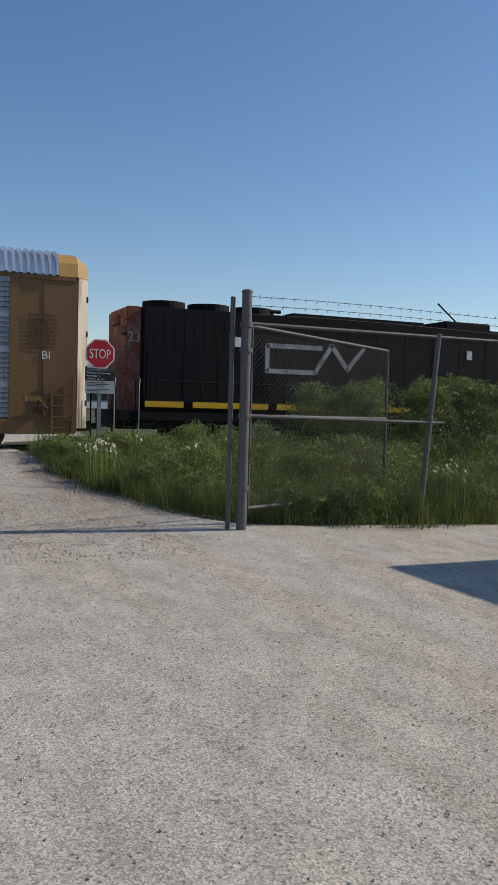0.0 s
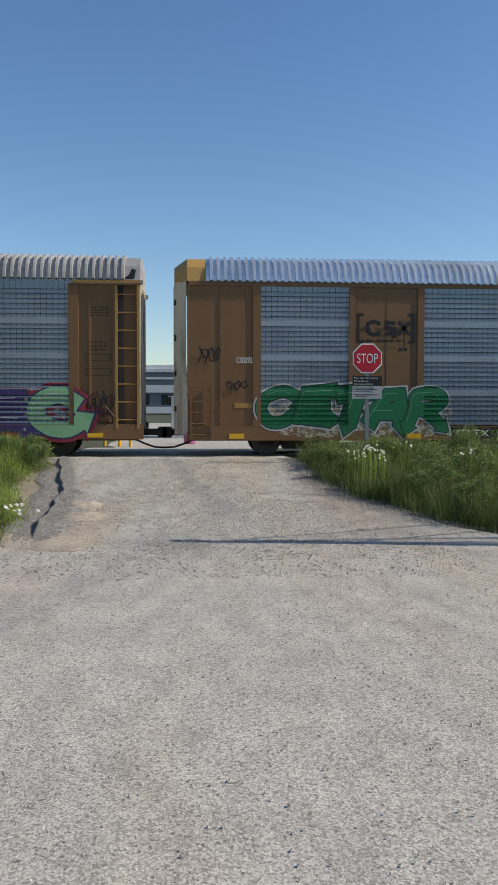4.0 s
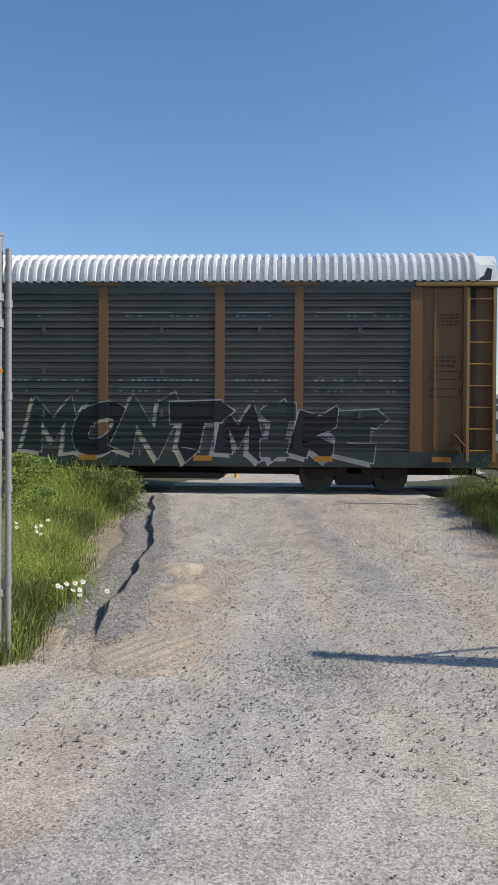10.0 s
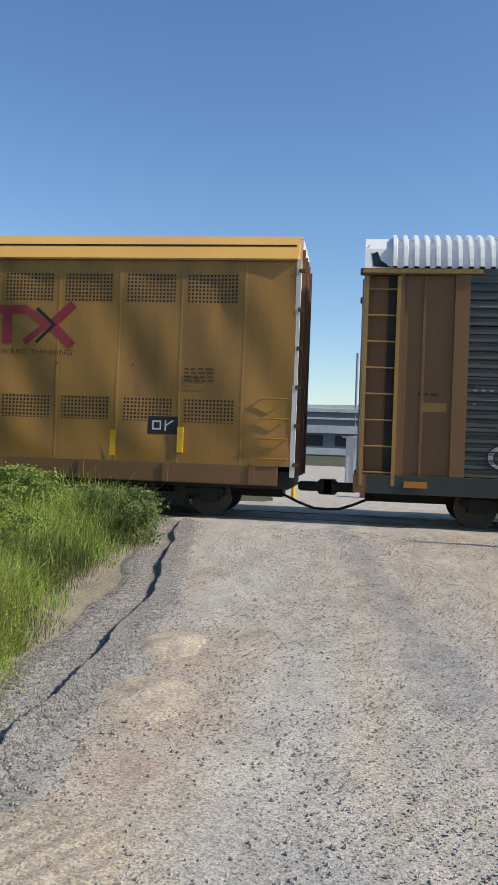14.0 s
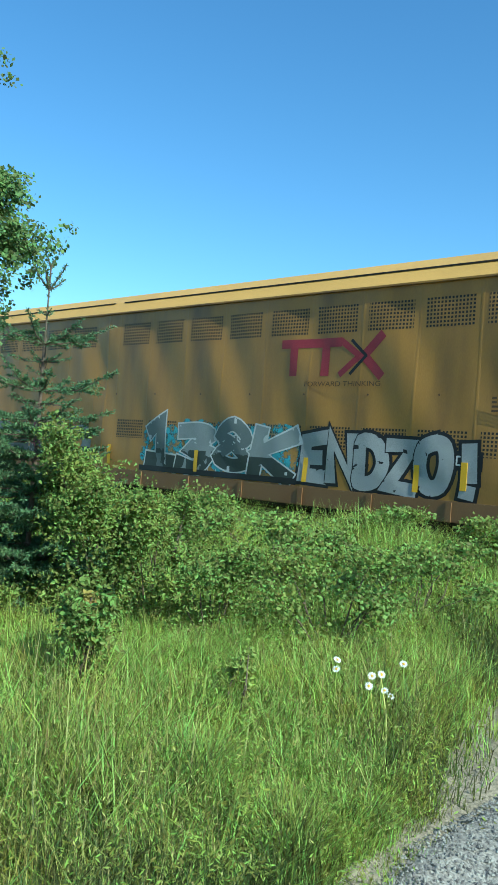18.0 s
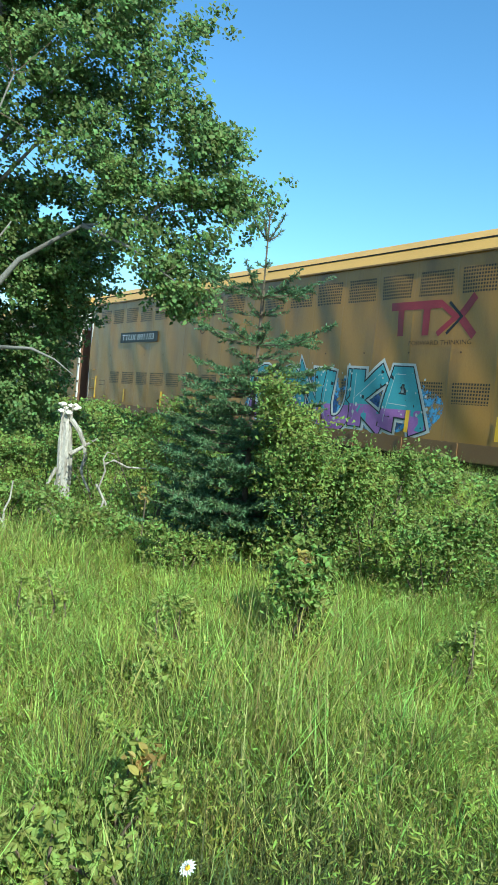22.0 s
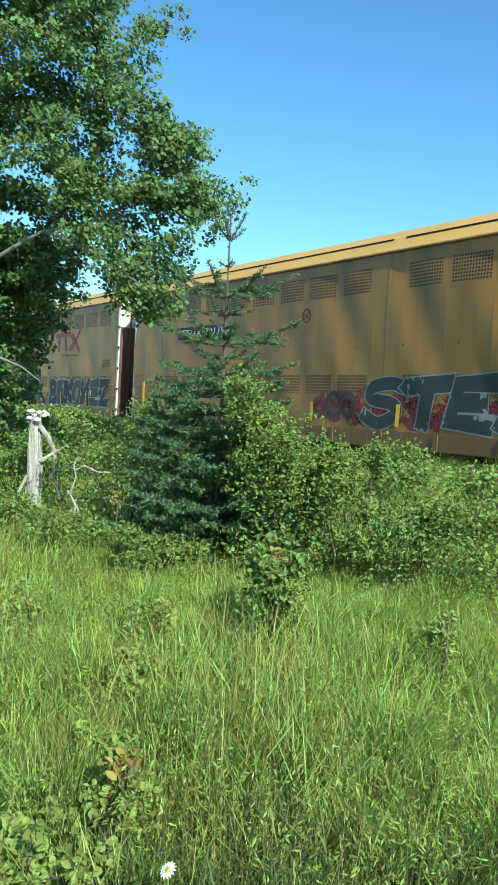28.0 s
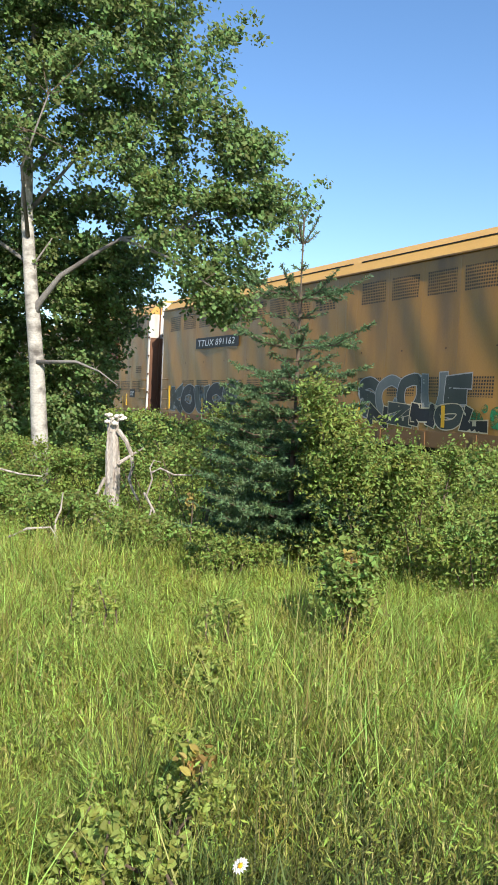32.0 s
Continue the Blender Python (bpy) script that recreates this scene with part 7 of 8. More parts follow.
def meadow():
    def left(n, rng):
        x = -2.2 - rng.uniform(0, 1, n) ** 1.3 * 26
        y = rng.uniform(-14.6, -2.6, n)
        keep = (x < np.interp(y, EDGE_Y, EDGE_X) + 0.06 - rng.uniform(0, 1, n) ** 2 * 0.4)
        return x[keep], y[keep]

    def near(n, rng):
        r, a = 2.6 + rng.uniform(0, 1, n) ** 1.2 * 6.5, np.radians(rng.uniform(25, 82, n))
        x, y = -0.8 - r * np.sin(a), -14.8 + r * np.cos(a)
        keep = (x < np.interp(y, EDGE_Y, EDGE_X) + 0.06 - rng.uniform(0, 1, n) ** 2 * 0.4) & (y > -14.7)
        return x[keep], y[keep]

    def fence_foot(n, rng):
        x, y = rng.uniform(-4.6, -1.9, n), rng.uniform(-14.85, -11.8, n)
        keep = (x < np.interp(y, EDGE_Y, EDGE_X) + 0.05 - rng.uniform(0, 1, n) ** 2 * 0.3) & (y > -14.75 + 0.15 * np.sin(x * 5))
        return x[keep], y[keep]

    def right(n, rng):
        x = 3.2 + rng.uniform(0, 1, n) ** 1.2 * 16
        y = rng.uniform(-15.2, -2.6, n)
        keep = x > np.interp(y, [-15.5, -14.5, -13, -10, -6, -2], [7.4, 4.9, 4.1, 3.5, 3.1, 3.1]) + rng.uniform(0, 0.5, n)
        return x[keep], y[keep]

    def trackside(n, rng):
        x, y = rng.uniform(-16, -2.9, n), rng.uniform(-8.8, -3.0, n)
        keep = (x < np.interp(y, EDGE_Y, EDGE_X) - 0.15) & ((y > -6.2) | (x > -5.2))
        return x[keep], y[keep]

    def back(n, rng):
        x, y = rng.uniform(-40, 40, n), 3.5 + rng.uniform(0, 1, n) ** 1.5 * 20
        keep = np.abs(x) > 6
        return x[keep], y[keep]

    def tufts(sample, count, spread):
        def draw(n, rng):
            cx, cy = sample(count * 2, rng)
            k = rng.integers(0, len(cx), n)
            return cx[k] + rng.normal(size=n) * spread, cy[k] + rng.normal(size=n) * spread
        return draw

    low = lambda x, y: np.clip((np.interp(y, EDGE_Y, EDGE_X) - x) / 0.45, 0.45, 1) if np.mean(x) < 0 else 1.0
    tall = lambda lo, hi: (lambda x, y, rng: rng.uniform(lo, hi, len(x)) * low(x, y) * (0.78 + 0.3 * np.sin(x * 1.7 + 1.3 * np.sin(y * 1.1)) * np.cos(y * 1.3)))
    rough = lambda lo, hi: (lambda x, y, rng: rng.uniform(lo, hi, len(x)) * low(x, y) * (0.70 + 0.42 * np.sin(x * 5.1 + 2.2 * np.sin(y * 3.7)) * np.cos(y * 4.3 + 1.5 * np.sin(x * 2.9))))
    meadow_blades = np.concatenate([blades(120000, near, tall(0.12, 0.4), 0.0030, 1.2, 3), blades(190000, tufts(near, 2300, 0.055), rough(0.18, 0.52), 0.0028, 1.0, 13), blades(150000, left, tall(0.3, 0.68), 0.0042, 1.0, 4), blades(34000, trackside, lambda x, y, rng: tall(0.5, 1.15)(x, y, rng) * np.where(y < -6.2, rng.uniform(0.35, 0.8, len(x)), 1.0), 0.0042, 1.1, 14)])
    # Blades beside the road take the green that has shade in it
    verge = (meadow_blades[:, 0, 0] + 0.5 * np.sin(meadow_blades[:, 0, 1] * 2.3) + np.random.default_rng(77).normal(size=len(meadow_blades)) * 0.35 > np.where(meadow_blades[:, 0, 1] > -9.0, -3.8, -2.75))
    for nm, q, m, lab in (
            ("grass", meadow_blades[~verge], GRASS, "tall green meadow grass"),
            ("dry_grass", np.concatenate([blades(15000, near, tall(0.25, 0.62), 0.0022, 0.8, 5), blades(4000, left, tall(0.45, 0.85), 0.004, 0.7, 6)]), GRASS_DRY, "dry straw-coloured grass stalks"),
            ("grass", np.concatenate([meadow_blades[verge], blades(26000, tufts(fence_foot, 420, 0.05), rough(0.22, 0.5), 0.003, 0.9, 19), blades(60000, right, rough(0.3, 0.75), 0.0042, 1.1, 8), blades(70000, tufts(right, 900, 0.12), rough(0.45, 1.05), 0.0042, 0.9, 18), blades(9000, back, tall(0.3, 0.6), 0.012, 0.8, 9)]), GRASS_SHADED, "tall green grass and weeds beside the road")):
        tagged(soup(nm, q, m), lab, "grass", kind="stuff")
    # nodding seed heads above the blades
    rng = np.random.default_rng(31)
    hx, hy = near(2600, rng)
    top = np.stack([hx, hy, np.array([hill(a, b) for a, b in zip(hx, hy)]) + rng.uniform(0.3, 0.62, len(hx))], 1)
    heads = np.concatenate([top + rng.normal(size=top.shape) * [0.006, 0.006, 0.02] for _ in range(3)])
    tagged(soup("seed_heads", leaves(heads, 0.012, rng, 2.5, 0.2), GRASS_DRY), "pale nodding seed heads of the meadow grass", "grass", kind="stuff")
    # leafy weeds among the grass, in patches
    rng = np.random.default_rng(12)
    pts = []
    for sample, patches, n, h, spread in ((near, 1300, 46, 0.46, 0.035), (left, 900, 80, 0.65, 0.11), (right, 1100, 90, 0.95, 0.16)):
        cx, cy = sample(patches * 2, rng)
        for x, y in list(zip(cx, cy))[:patches]:
            k = rng.uniform(0.5, 1.2)
            z = hill(x, y)
            q = np.stack([x + rng.normal(size=n) * spread * k, y + rng.normal(size=n) * spread * k, z + rng.uniform(0.05, 1, n) ** 0.8 * h * k], 1)
            pts.append(q)
    tagged(soup("weeds", leaves(np.concatenate(pts), 0.0135, rng, 1.0, 0.24), WEED), "bright leafy weeds among the grass", "weeds", kind="stuff")


meadow()


def spruce(x, y, height):
    rng = np.random.default_rng(21)
    t = new("spruce_tree")
    t.location = (x, y, hill(x, y))
    tagged(t, "young green spruce with a long bare leader", "tree")
    part("trunk", rods(((0, 0, -0.1), (0, 0, height * 0.45), 0.026), ((0, 0, height * 0.45), (0.0, 0, height * 0.8), 0.017), ((0, 0, height * 0.8), (0, 0, height), 0.008)), TWIG, t)
    quads = []

    def bough(zz, a, r, rise, per_metre, thick, spread):
        """A branch that bends upwards, its needles set all round it and along its side twigs."""
        out = np.array([math.cos(a), math.sin(a), 0])
        root, tip = np.array([0, 0, zz]), out * r + [0, 0, zz + rise]
        mid = (root + tip) / 2 - [0, 0, 0.10 * r]
        bm = bmesh.new()
        for p, q, r0, r1 in ((root, mid, 0.009, 0.006), (mid, tip, 0.006, 0.003)):
            rod(bm, p, q, r0, 5, r1)
        part("branch", bm, TWIG, t)
        lines = [(root, mid, tip)]
        if spread:
            for k in range(int(4 + 9 * r)):
                f = rng.uniform(0.25, 0.9)
                foot = (1 - f) ** 2 * root + 2 * f * (1 - f) * mid + f * f * tip
                way = out * 0.8 + np.array([-out[1], out[0], 0]) * rng.choice([-1, 1]) * 0.7 + [0, 0, rng.normal() * 0.12]
                end = foot + way * r * 0.42 * (1.1 - f) * rng.uniform(0.6, 1.2)
                lines.append((foot, (foot + end) / 2, end))
        for a0, b0, c0 in lines:
            ln = np.linalg.norm(c0 - a0)
            n = max(8, int(per_metre * ln))
            f = rng.uniform(0.05, 1, n)[:, None]
            p = (1 - f) ** 2 * a0 + 2 * f * (1 - f) * b0 + f * f * c0
            quads.append(needles(p + rng.normal(size=(n, 3)) * 0.004, c0 - a0, rng, thick))

    for below, r, rise, count in ((0.0, 0.05, 0.1, 2), (0.22, 0.19, 0.2, 5), (0.46, 0.09, 0.06, 3), (0.74, 0.56, 0.2, 8), (0.9, 0.3, 0.07, 5), (1.02, 0.14, 0.05, 3), (1.18, 0.76, 0.2, 8), (1.3, 0.36, 0.08, 5), (1.46, 0.66, 0.16, 7), (1.56, 0.4, 0.1, 5)):
        turn = rng.uniform(0, 6.28)
        for i in range(count):
            bough(height - below, turn + (i + rng.uniform(-0.2, 0.2)) * 2 * math.pi / count, r * rng.uniform(0.75, 1.15), rise * rng.uniform(0.7, 1.2), 430, 0.022, r > 0.5)
    f = rng.uniform(height - 1.4, height, 260)
    quads.append(needles(np.stack([0 * f, 0 * f, f], 1), np.array([0, 0, 1.0]), rng, 0.02))
    zz = height - 1.62
    while zz > 0.15:
        r = 0.66 + 0.5 * (1 - zz / (height - 1.5)) ** 0.7
        for i in range(10 if zz > 0.8 else 15):
            bough(zz + rng.uniform(-0.05, 0.05), (i + rng.uniform(0, 1)) * 6.283 / (10 if zz > 0.8 else 15), r * rng.uniform(0.7, 1.12), 0.14 * r, 400, 0.027, True)
        zz -= 0.17
    soup("needles", np.concatenate(quads), NEEDLE, t)


def needles(p, way, rng, size):
    n = len(p)
    w = way / (np.linalg.norm(way) + 1e-9)
    d = w[None] * 0.7 + rng.normal(size=(n, 3)) * 0.6
    d /= np.linalg.norm(d, axis=1)[:, None]
    e = np.cross(d, rng.normal(size=(n, 3)))
    e /= np.linalg.norm(e, axis=1)[:, None] + 1e-9
    s = size * rng.uniform(0.7, 1.4, (n, 1))
    return np.stack([p, p + d * s * 0.5 + e * s * 0.2, p + d * s * 1.3, p + d * s * 0.5 - e * s * 0.2], 1)


spruce(-7.25, -10.43, 3.36)


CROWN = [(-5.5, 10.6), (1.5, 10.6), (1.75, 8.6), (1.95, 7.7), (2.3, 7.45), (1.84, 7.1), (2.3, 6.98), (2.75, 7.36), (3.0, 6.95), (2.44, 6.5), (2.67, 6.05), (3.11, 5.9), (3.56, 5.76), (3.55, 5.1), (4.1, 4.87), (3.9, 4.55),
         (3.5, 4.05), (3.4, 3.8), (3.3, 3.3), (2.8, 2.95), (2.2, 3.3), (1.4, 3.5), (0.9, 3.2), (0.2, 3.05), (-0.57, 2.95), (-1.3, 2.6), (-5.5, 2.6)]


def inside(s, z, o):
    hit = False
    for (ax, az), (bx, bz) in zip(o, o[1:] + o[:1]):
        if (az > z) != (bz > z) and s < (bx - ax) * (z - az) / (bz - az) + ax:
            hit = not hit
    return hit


def poplar():
    rng = np.random.default_rng(5)
    t = new("poplar_tree")
    t.location = (-13.3, -11.13, 0)
    t.rotation_euler = (0, 0, radians(60.5))          # its long limb reaches towards the track
    tagged(t, "leafy poplar with a pale trunk and a long low limb", "tree")
    pts = [(0, 0, -0.1), (-0.05, 0.0, 1.2), (-0.12, 0.0, 2.2), (-0.25, 0.0, 3.4), (-0.36, 0, 4.6), (-0.4, 0.1, 6.2), (-0.3, 0.1, 8.4), (-0.2, 0.1, 10.4)]
    rad = [0.15, 0.13, 0.115, 0.105, 0.09, 0.07, 0.045, 0.02]
    part("trunk", tube(pts, rad, 14), BARK, t, smooth=True)
    limbs = [
        [(-0.2, 0, 2.95), (-0.12, -0.05, 3.2), (0.23, -0.15, 3.62), (0.73, -0.3, 3.92), (1.17, -0.45, 4.16), (1.88, -0.6, 4.22), (2.45, -0.6, 4.45), (3.0, -0.5, 4.6)],
        [(-0.25, 0, 3.4), (-0.2, -0.05, 3.8), (0.08, -0.15, 4.17)],
        [(-0.36, 0.1, 4.6), (0.3, 0.1, 5.4), (1.2, 0.0, 5.9), (2.2, -0.2, 6.2), (2.7, -0.3, 6.4)],
        [(-0.38, 0.1, 5.2), (0.5, 0.4, 6.4), (1.3, 0.5, 7.4), (1.9, 0.5, 8.2)],
        [(-0.3, 0.1, 3.8), (-1.5, 0.4, 4.6), (-3.2, 0.6, 5.2)],
        [(-0.4, 0.1, 5.4), (-1.6, -0.4, 6.6), (-3.0, -0.5, 7.6)],
        [(1.17, -0.45, 4.16), (1.9, -0.8, 3.85), (2.6, -1.0, 3.4)],
        [(-0.1, -0.1, 2.31), (0.54, -0.3, 2.33), (0.9, -0.35, 2.2), (1.19, -0.4, 2.0)],
        [(1.9, -0.7, 4.15), (2.6, -0.4, 4.9), (3.2, -0.4, 5.3)],
        [(-0.3, -0.1, 4.2), (-0.2, -0.9, 5.0), (0.3, -1.5, 5.8)]]
    nodes = []
    for li in limbs:
        big = 0.06 if len(li) > 6 else 0.03
        part("limb", tube(li, [big * (1 - i / len(li)) ** 1.7 + 0.004 for i in range(len(li))], 9), LIMB_BARK, t, smooth=True)
        nodes += li
    bl = bmesh.new()
    nodes += [tuple(Vector(a).lerp(Vector(b), k / 4)) for li in limbs for a, b in zip(li, li[1:]) for k in (1, 2, 3)]
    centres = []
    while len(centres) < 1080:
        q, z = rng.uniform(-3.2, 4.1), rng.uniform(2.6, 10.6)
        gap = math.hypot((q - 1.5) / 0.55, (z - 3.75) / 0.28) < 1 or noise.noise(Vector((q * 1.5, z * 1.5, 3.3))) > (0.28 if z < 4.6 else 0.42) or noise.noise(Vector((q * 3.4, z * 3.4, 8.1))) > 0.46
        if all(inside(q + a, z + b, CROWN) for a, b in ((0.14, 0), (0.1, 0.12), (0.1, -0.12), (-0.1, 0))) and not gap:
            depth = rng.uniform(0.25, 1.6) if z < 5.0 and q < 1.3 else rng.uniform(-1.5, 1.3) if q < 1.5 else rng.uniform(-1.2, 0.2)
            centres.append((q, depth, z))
    # a second, darker bough mass low on the far side
    for c in centres[:330]:
        if c[2] < 7:
            a = min(nodes, key=lambda q: (q[0] - c[0]) ** 2 + (q[1] - c[1]) ** 2 + (q[2] - c[2]) ** 2)
            if (Vector(a) - Vector(c)).length < 0.9:
                rod(bl, a, c, 0.009, 5, 0.003)
    tagged(part("twig", bl, TWIG, t), kind="stuff")
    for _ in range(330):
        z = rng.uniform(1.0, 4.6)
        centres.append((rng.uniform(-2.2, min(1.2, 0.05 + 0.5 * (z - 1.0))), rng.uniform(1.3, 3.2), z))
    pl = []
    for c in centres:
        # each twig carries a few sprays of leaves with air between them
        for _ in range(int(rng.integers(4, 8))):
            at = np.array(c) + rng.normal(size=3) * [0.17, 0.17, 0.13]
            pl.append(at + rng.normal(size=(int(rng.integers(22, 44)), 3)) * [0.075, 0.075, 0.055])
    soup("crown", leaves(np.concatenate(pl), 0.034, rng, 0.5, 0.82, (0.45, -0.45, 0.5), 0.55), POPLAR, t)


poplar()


def dead_stump(x, y):
    rng = np.random.default_rng(3)
    s = new("dead_stump")
    s.location = (x, y, 0.05)
    tagged(s, "bleached broken tree stump among shrubs", "stump")
    bm = tube([(0, 0, -0.1), (0.01, 0, 0.2), (0.02, 0, 0.5), (0.03, 0.01, 0.8), (0.02, 0.0, 1.1), (0.0, 0, 1.3), (0.0, 0, 1.46)], (0.1, 0.09, 0.08, 0.082, 0.078, 0.074, 0.06), 14)
    for v in bm.verts:
        a = math.atan2(v.co.y, v.co.x)
        v.co += Vector((math.cos(a), math.sin(a), 0)) * (0.014 * math.sin(a * 5 + v.co.z * 1.5) + 0.02 * noise.noise(v.co * 6))
    part("trunk", bm, DEAD, s)
    for k in range(7):
        # split ridges of grey wood along the trunk
        a, z = rng.uniform(0, 6.28), rng.uniform(0.1, 0.8)
        part("ridge", tube([(0.078 * math.cos(a), 0.078 * math.sin(a), z), (0.084 * math.cos(a + 0.1), 0.084 * math.sin(a + 0.1), z + 0.2), (0.07 * math.cos(a + 0.2), 0.07 * math.sin(a + 0.2), z + rng.uniform(0.35, 0.6))], (0.012, 0.02, 0.01), 6), DEAD, s)
    for k in range(9):
        a = k * 0.7
        part("splinter", tube([(0.05 * math.cos(a), 0.05 * math.sin(a), 1.2 + rng.uniform(0, 0.2)), (0.07 * math.cos(a), 0.07 * math.sin(a), 1.46 + rng.uniform(0, 0.1))], (0.024, 0.006), 6), DEAD, s)
    for k in range(14):
        # pale splintered wood and bracket fungus round the broken top
        a, r = rng.uniform(0, 6.28), rng.uniform(0.02, 0.13)
        g = bmesh.new()
        bmesh.ops.create_icosphere(g, subdivisions=1, radius=rng.uniform(0.022, 0.045), matrix=Matrix.Translation((r * math.cos(a), r * math.sin(a), 1.5 + rng.uniform(-0.05, 0.07))) @ Matrix.Diagonal((1.2, 1.2, 0.7, 1)))
        part("fungus", g, FUNGUS, s, "pale bracket fungus")
    ux, uy = 0.33, 0.94          # the limbs spread along the meadow's edge
    for line, r in ((((0.05, 1.38), (0.13, 1.25), (0.18, 1.1), (0.2, 0.94), (0.17, 0.8), (0.2, 0.68), (0.26, 0.54)), 0.032), (((0.06, 0.97), (0.18, 1.08), (0.3, 1.18)), 0.026), (((-0.05, 0.8), (-0.12, 0.6), (-0.1, 0.4), (-0.2, 0.25)), 0.024), (((0.08, 0.7), (0.0, 0.55), (-0.1, 0.45), (-0.3, 0.5)), 0.02)):
        part("side_limb", bent([(ux * q * 1.3 + 0.06, uy * q * 1.3 - 0.03, z) for q, z in line], r), DEAD, s)


dead_stump(-10.15, -11.15)


def dead_branch(x, y, line, label):
    b = new("dead_branch")
    b.location = (x + 1.55, y - 0.62, 0.2)
    part("wood", bent([(p * 0.87, q * 0.87, z * 0.87) for p, q, z in line], 0.015), DEAD, b)
    tagged(b, label, "branch")


for x, y, line in ((-10.15, -11.15, ((0.78, 0.28), (0.6, 0.36), (0.5, 0.42), (0.54, 0.58), (0.47, 0.72), (0.53, 0.92), (0.5, 1.05), (0.54, 1.14), (0.62, 1.12))), (-10.15, -11.15, ((0.52, 1.0), (0.62, 1.05), (0.78, 0.98), (1.0, 0.98))),
                   (-10.1, -11.2, ((-0.5, 0.1), (-0.52, 0.4), (-0.46, 0.55), (-0.44, 0.75))), (-9.9, -11.5, ((-0.75, 0.28), (-0.55, 0.38), (-0.3, 0.4), (-0.22, 0.28))), (-9.6, -11.6, ((-0.8, 0.15), (-0.85, 0.35), (-0.95, 0.52), (-0.98, 0.66))),
                   (-10.6, -11.4, ((-1.2, 0.95), (-0.9, 0.98), (-0.55, 0.9), (-0.3, 0.88))), (-10.2, -11.0, ((0.3, 0.75), (0.42, 0.55), (0.52, 0.3), (0.6, 0.1)))):
    dead_branch(x, y, [(0.33 * q, 0.94 * q, z) for q, z in line], "bleached crooked dead branch among shrubs")

SHRUBS = [  # x, y, width, height, leaves, leaf size
    (-6.42, -10.22, 1.25, 1.85, 6200, 0.03), (-6.1, -9.9, 0.9, 1.35, 2600, 0.03), (-6.9, -11.2, 0.8, 0.6, 1200, 0.03), (-9.0, -10.5, 1.5, 1.75, 3600, 0.032), (-8.3, -9.4, 1.6, 1.5, 2600, 0.036), (-10.9, -10.3, 1.8, 1.3, 2800, 0.036),
    (-5.5, -9.7, 1.3, 1.05, 2400, 0.032), (-4.7, -9.0, 1.5, 1.0, 2400, 0.032), (-4.75, -11.6, 0.5, 0.9, 900, 0.034), (-4.9, -7.4, 1.8, 1.0, 2400, 0.036),
    (-6.6, -7.6, 2.0, 1.1, 2600, 0.038), (-9.5, -6.6, 2.4, 1.2, 2600, 0.045), (-12.6, -7.4, 2.6, 1.3, 2600, 0.05), (-16, -7.6, 3.2, 1.5, 2600, 0.06), (-20, -7.2, 3.6, 1.4, 2400, 0.07),
    (-12.2, -10.6, 1.7, 1.0, 2400, 0.04), (-13.6, -12.3, 1.8, 1.1, 2000, 0.042), (-9.3, -12.0, 1.3, 0.75, 1900, 0.034), (-11.0, -12.2, 1.5, 0.85, 2000, 0.036), (-25, -6, 4.5, 1.6, 2200, 0.08), (-8.0, -11.7, 1.1, 0.7, 1600, 0.032),
    (-3.9, -4.0, 1.5, 1.0, 2000, 0.04), (-5.6, -3.9, 1.7, 1.1, 2000, 0.042), (-7.6, -3.8, 1.9, 1.1, 2000, 0.045), (-3.3, -5.2, 0.9, 0.85, 1700, 0.032),
    (3.75, -4.6, 1.2, 1.0, 1800, 0.035), (3.9, -6.4, 1.0, 0.85, 1500, 0.03), (4.1, -8.2, 0.9, 0.8, 1400, 0.03), (4.5, -10.4, 1.0, 0.85, 1500, 0.03), (4.7, -12.2, 0.8, 0.75, 1200, 0.03), (4.9, -5.4, 1.6, 1.25, 2200, 0.035), (6.2, -6.0, 2.0, 1.35, 2400, 0.035), (7.8, -7.2, 2.2, 1.4, 2400, 0.038), (5.4, -9.6, 1.7, 1.0, 2000, 0.035), (7.2, -10.6, 1.9, 1.1, 2200, 0.038),
    (8.6, -11.0, 2.2, 1.2, 2200, 0.04), (-12.35, -11.4, 1.3, 1.15, 1800, 0.036), (-11.7, -11.9, 1.2, 0.9, 1500, 0.036), (9.2, -8.8, 2.4, 2.3, 7500, 0.042), (11.0, -8.6, 3.0, 2.55, 9000, 0.046), (13.6, -8.0, 3.6, 2.6, 9500, 0.052), (17.5, -7.5, 4.4, 2.6, 8000, 0.06),
    (6.6, -14.2, 1.2, 0.7, 1500, 0.03), (8.6, -14.3, 1.5, 0.85, 1500, 0.03), (5.6, -14.1, 0.8, 0.6, 1000, 0.03), (7.6, -13.4, 1.4, 0.9, 1500, 0.03), (10.4, -13.6, 1.8, 1.0, 1500, 0.035)]
for k, (x, y, w, h, n, size) in enumerate(SHRUBS):
    dark, h = x > 9 and h > 2, h - 0.75 * float(rise(y))
    shrub(x, y, w, h, n, size, seed=100 + k, folded=-7 < x < -4.2 and y < -9, material=SHRUB_SHADED if dark else ROADSIDE if x > -4.2 else None, label="large dark bush beside the locomotive's track" if dark else "leafy green shrub in tall grass")
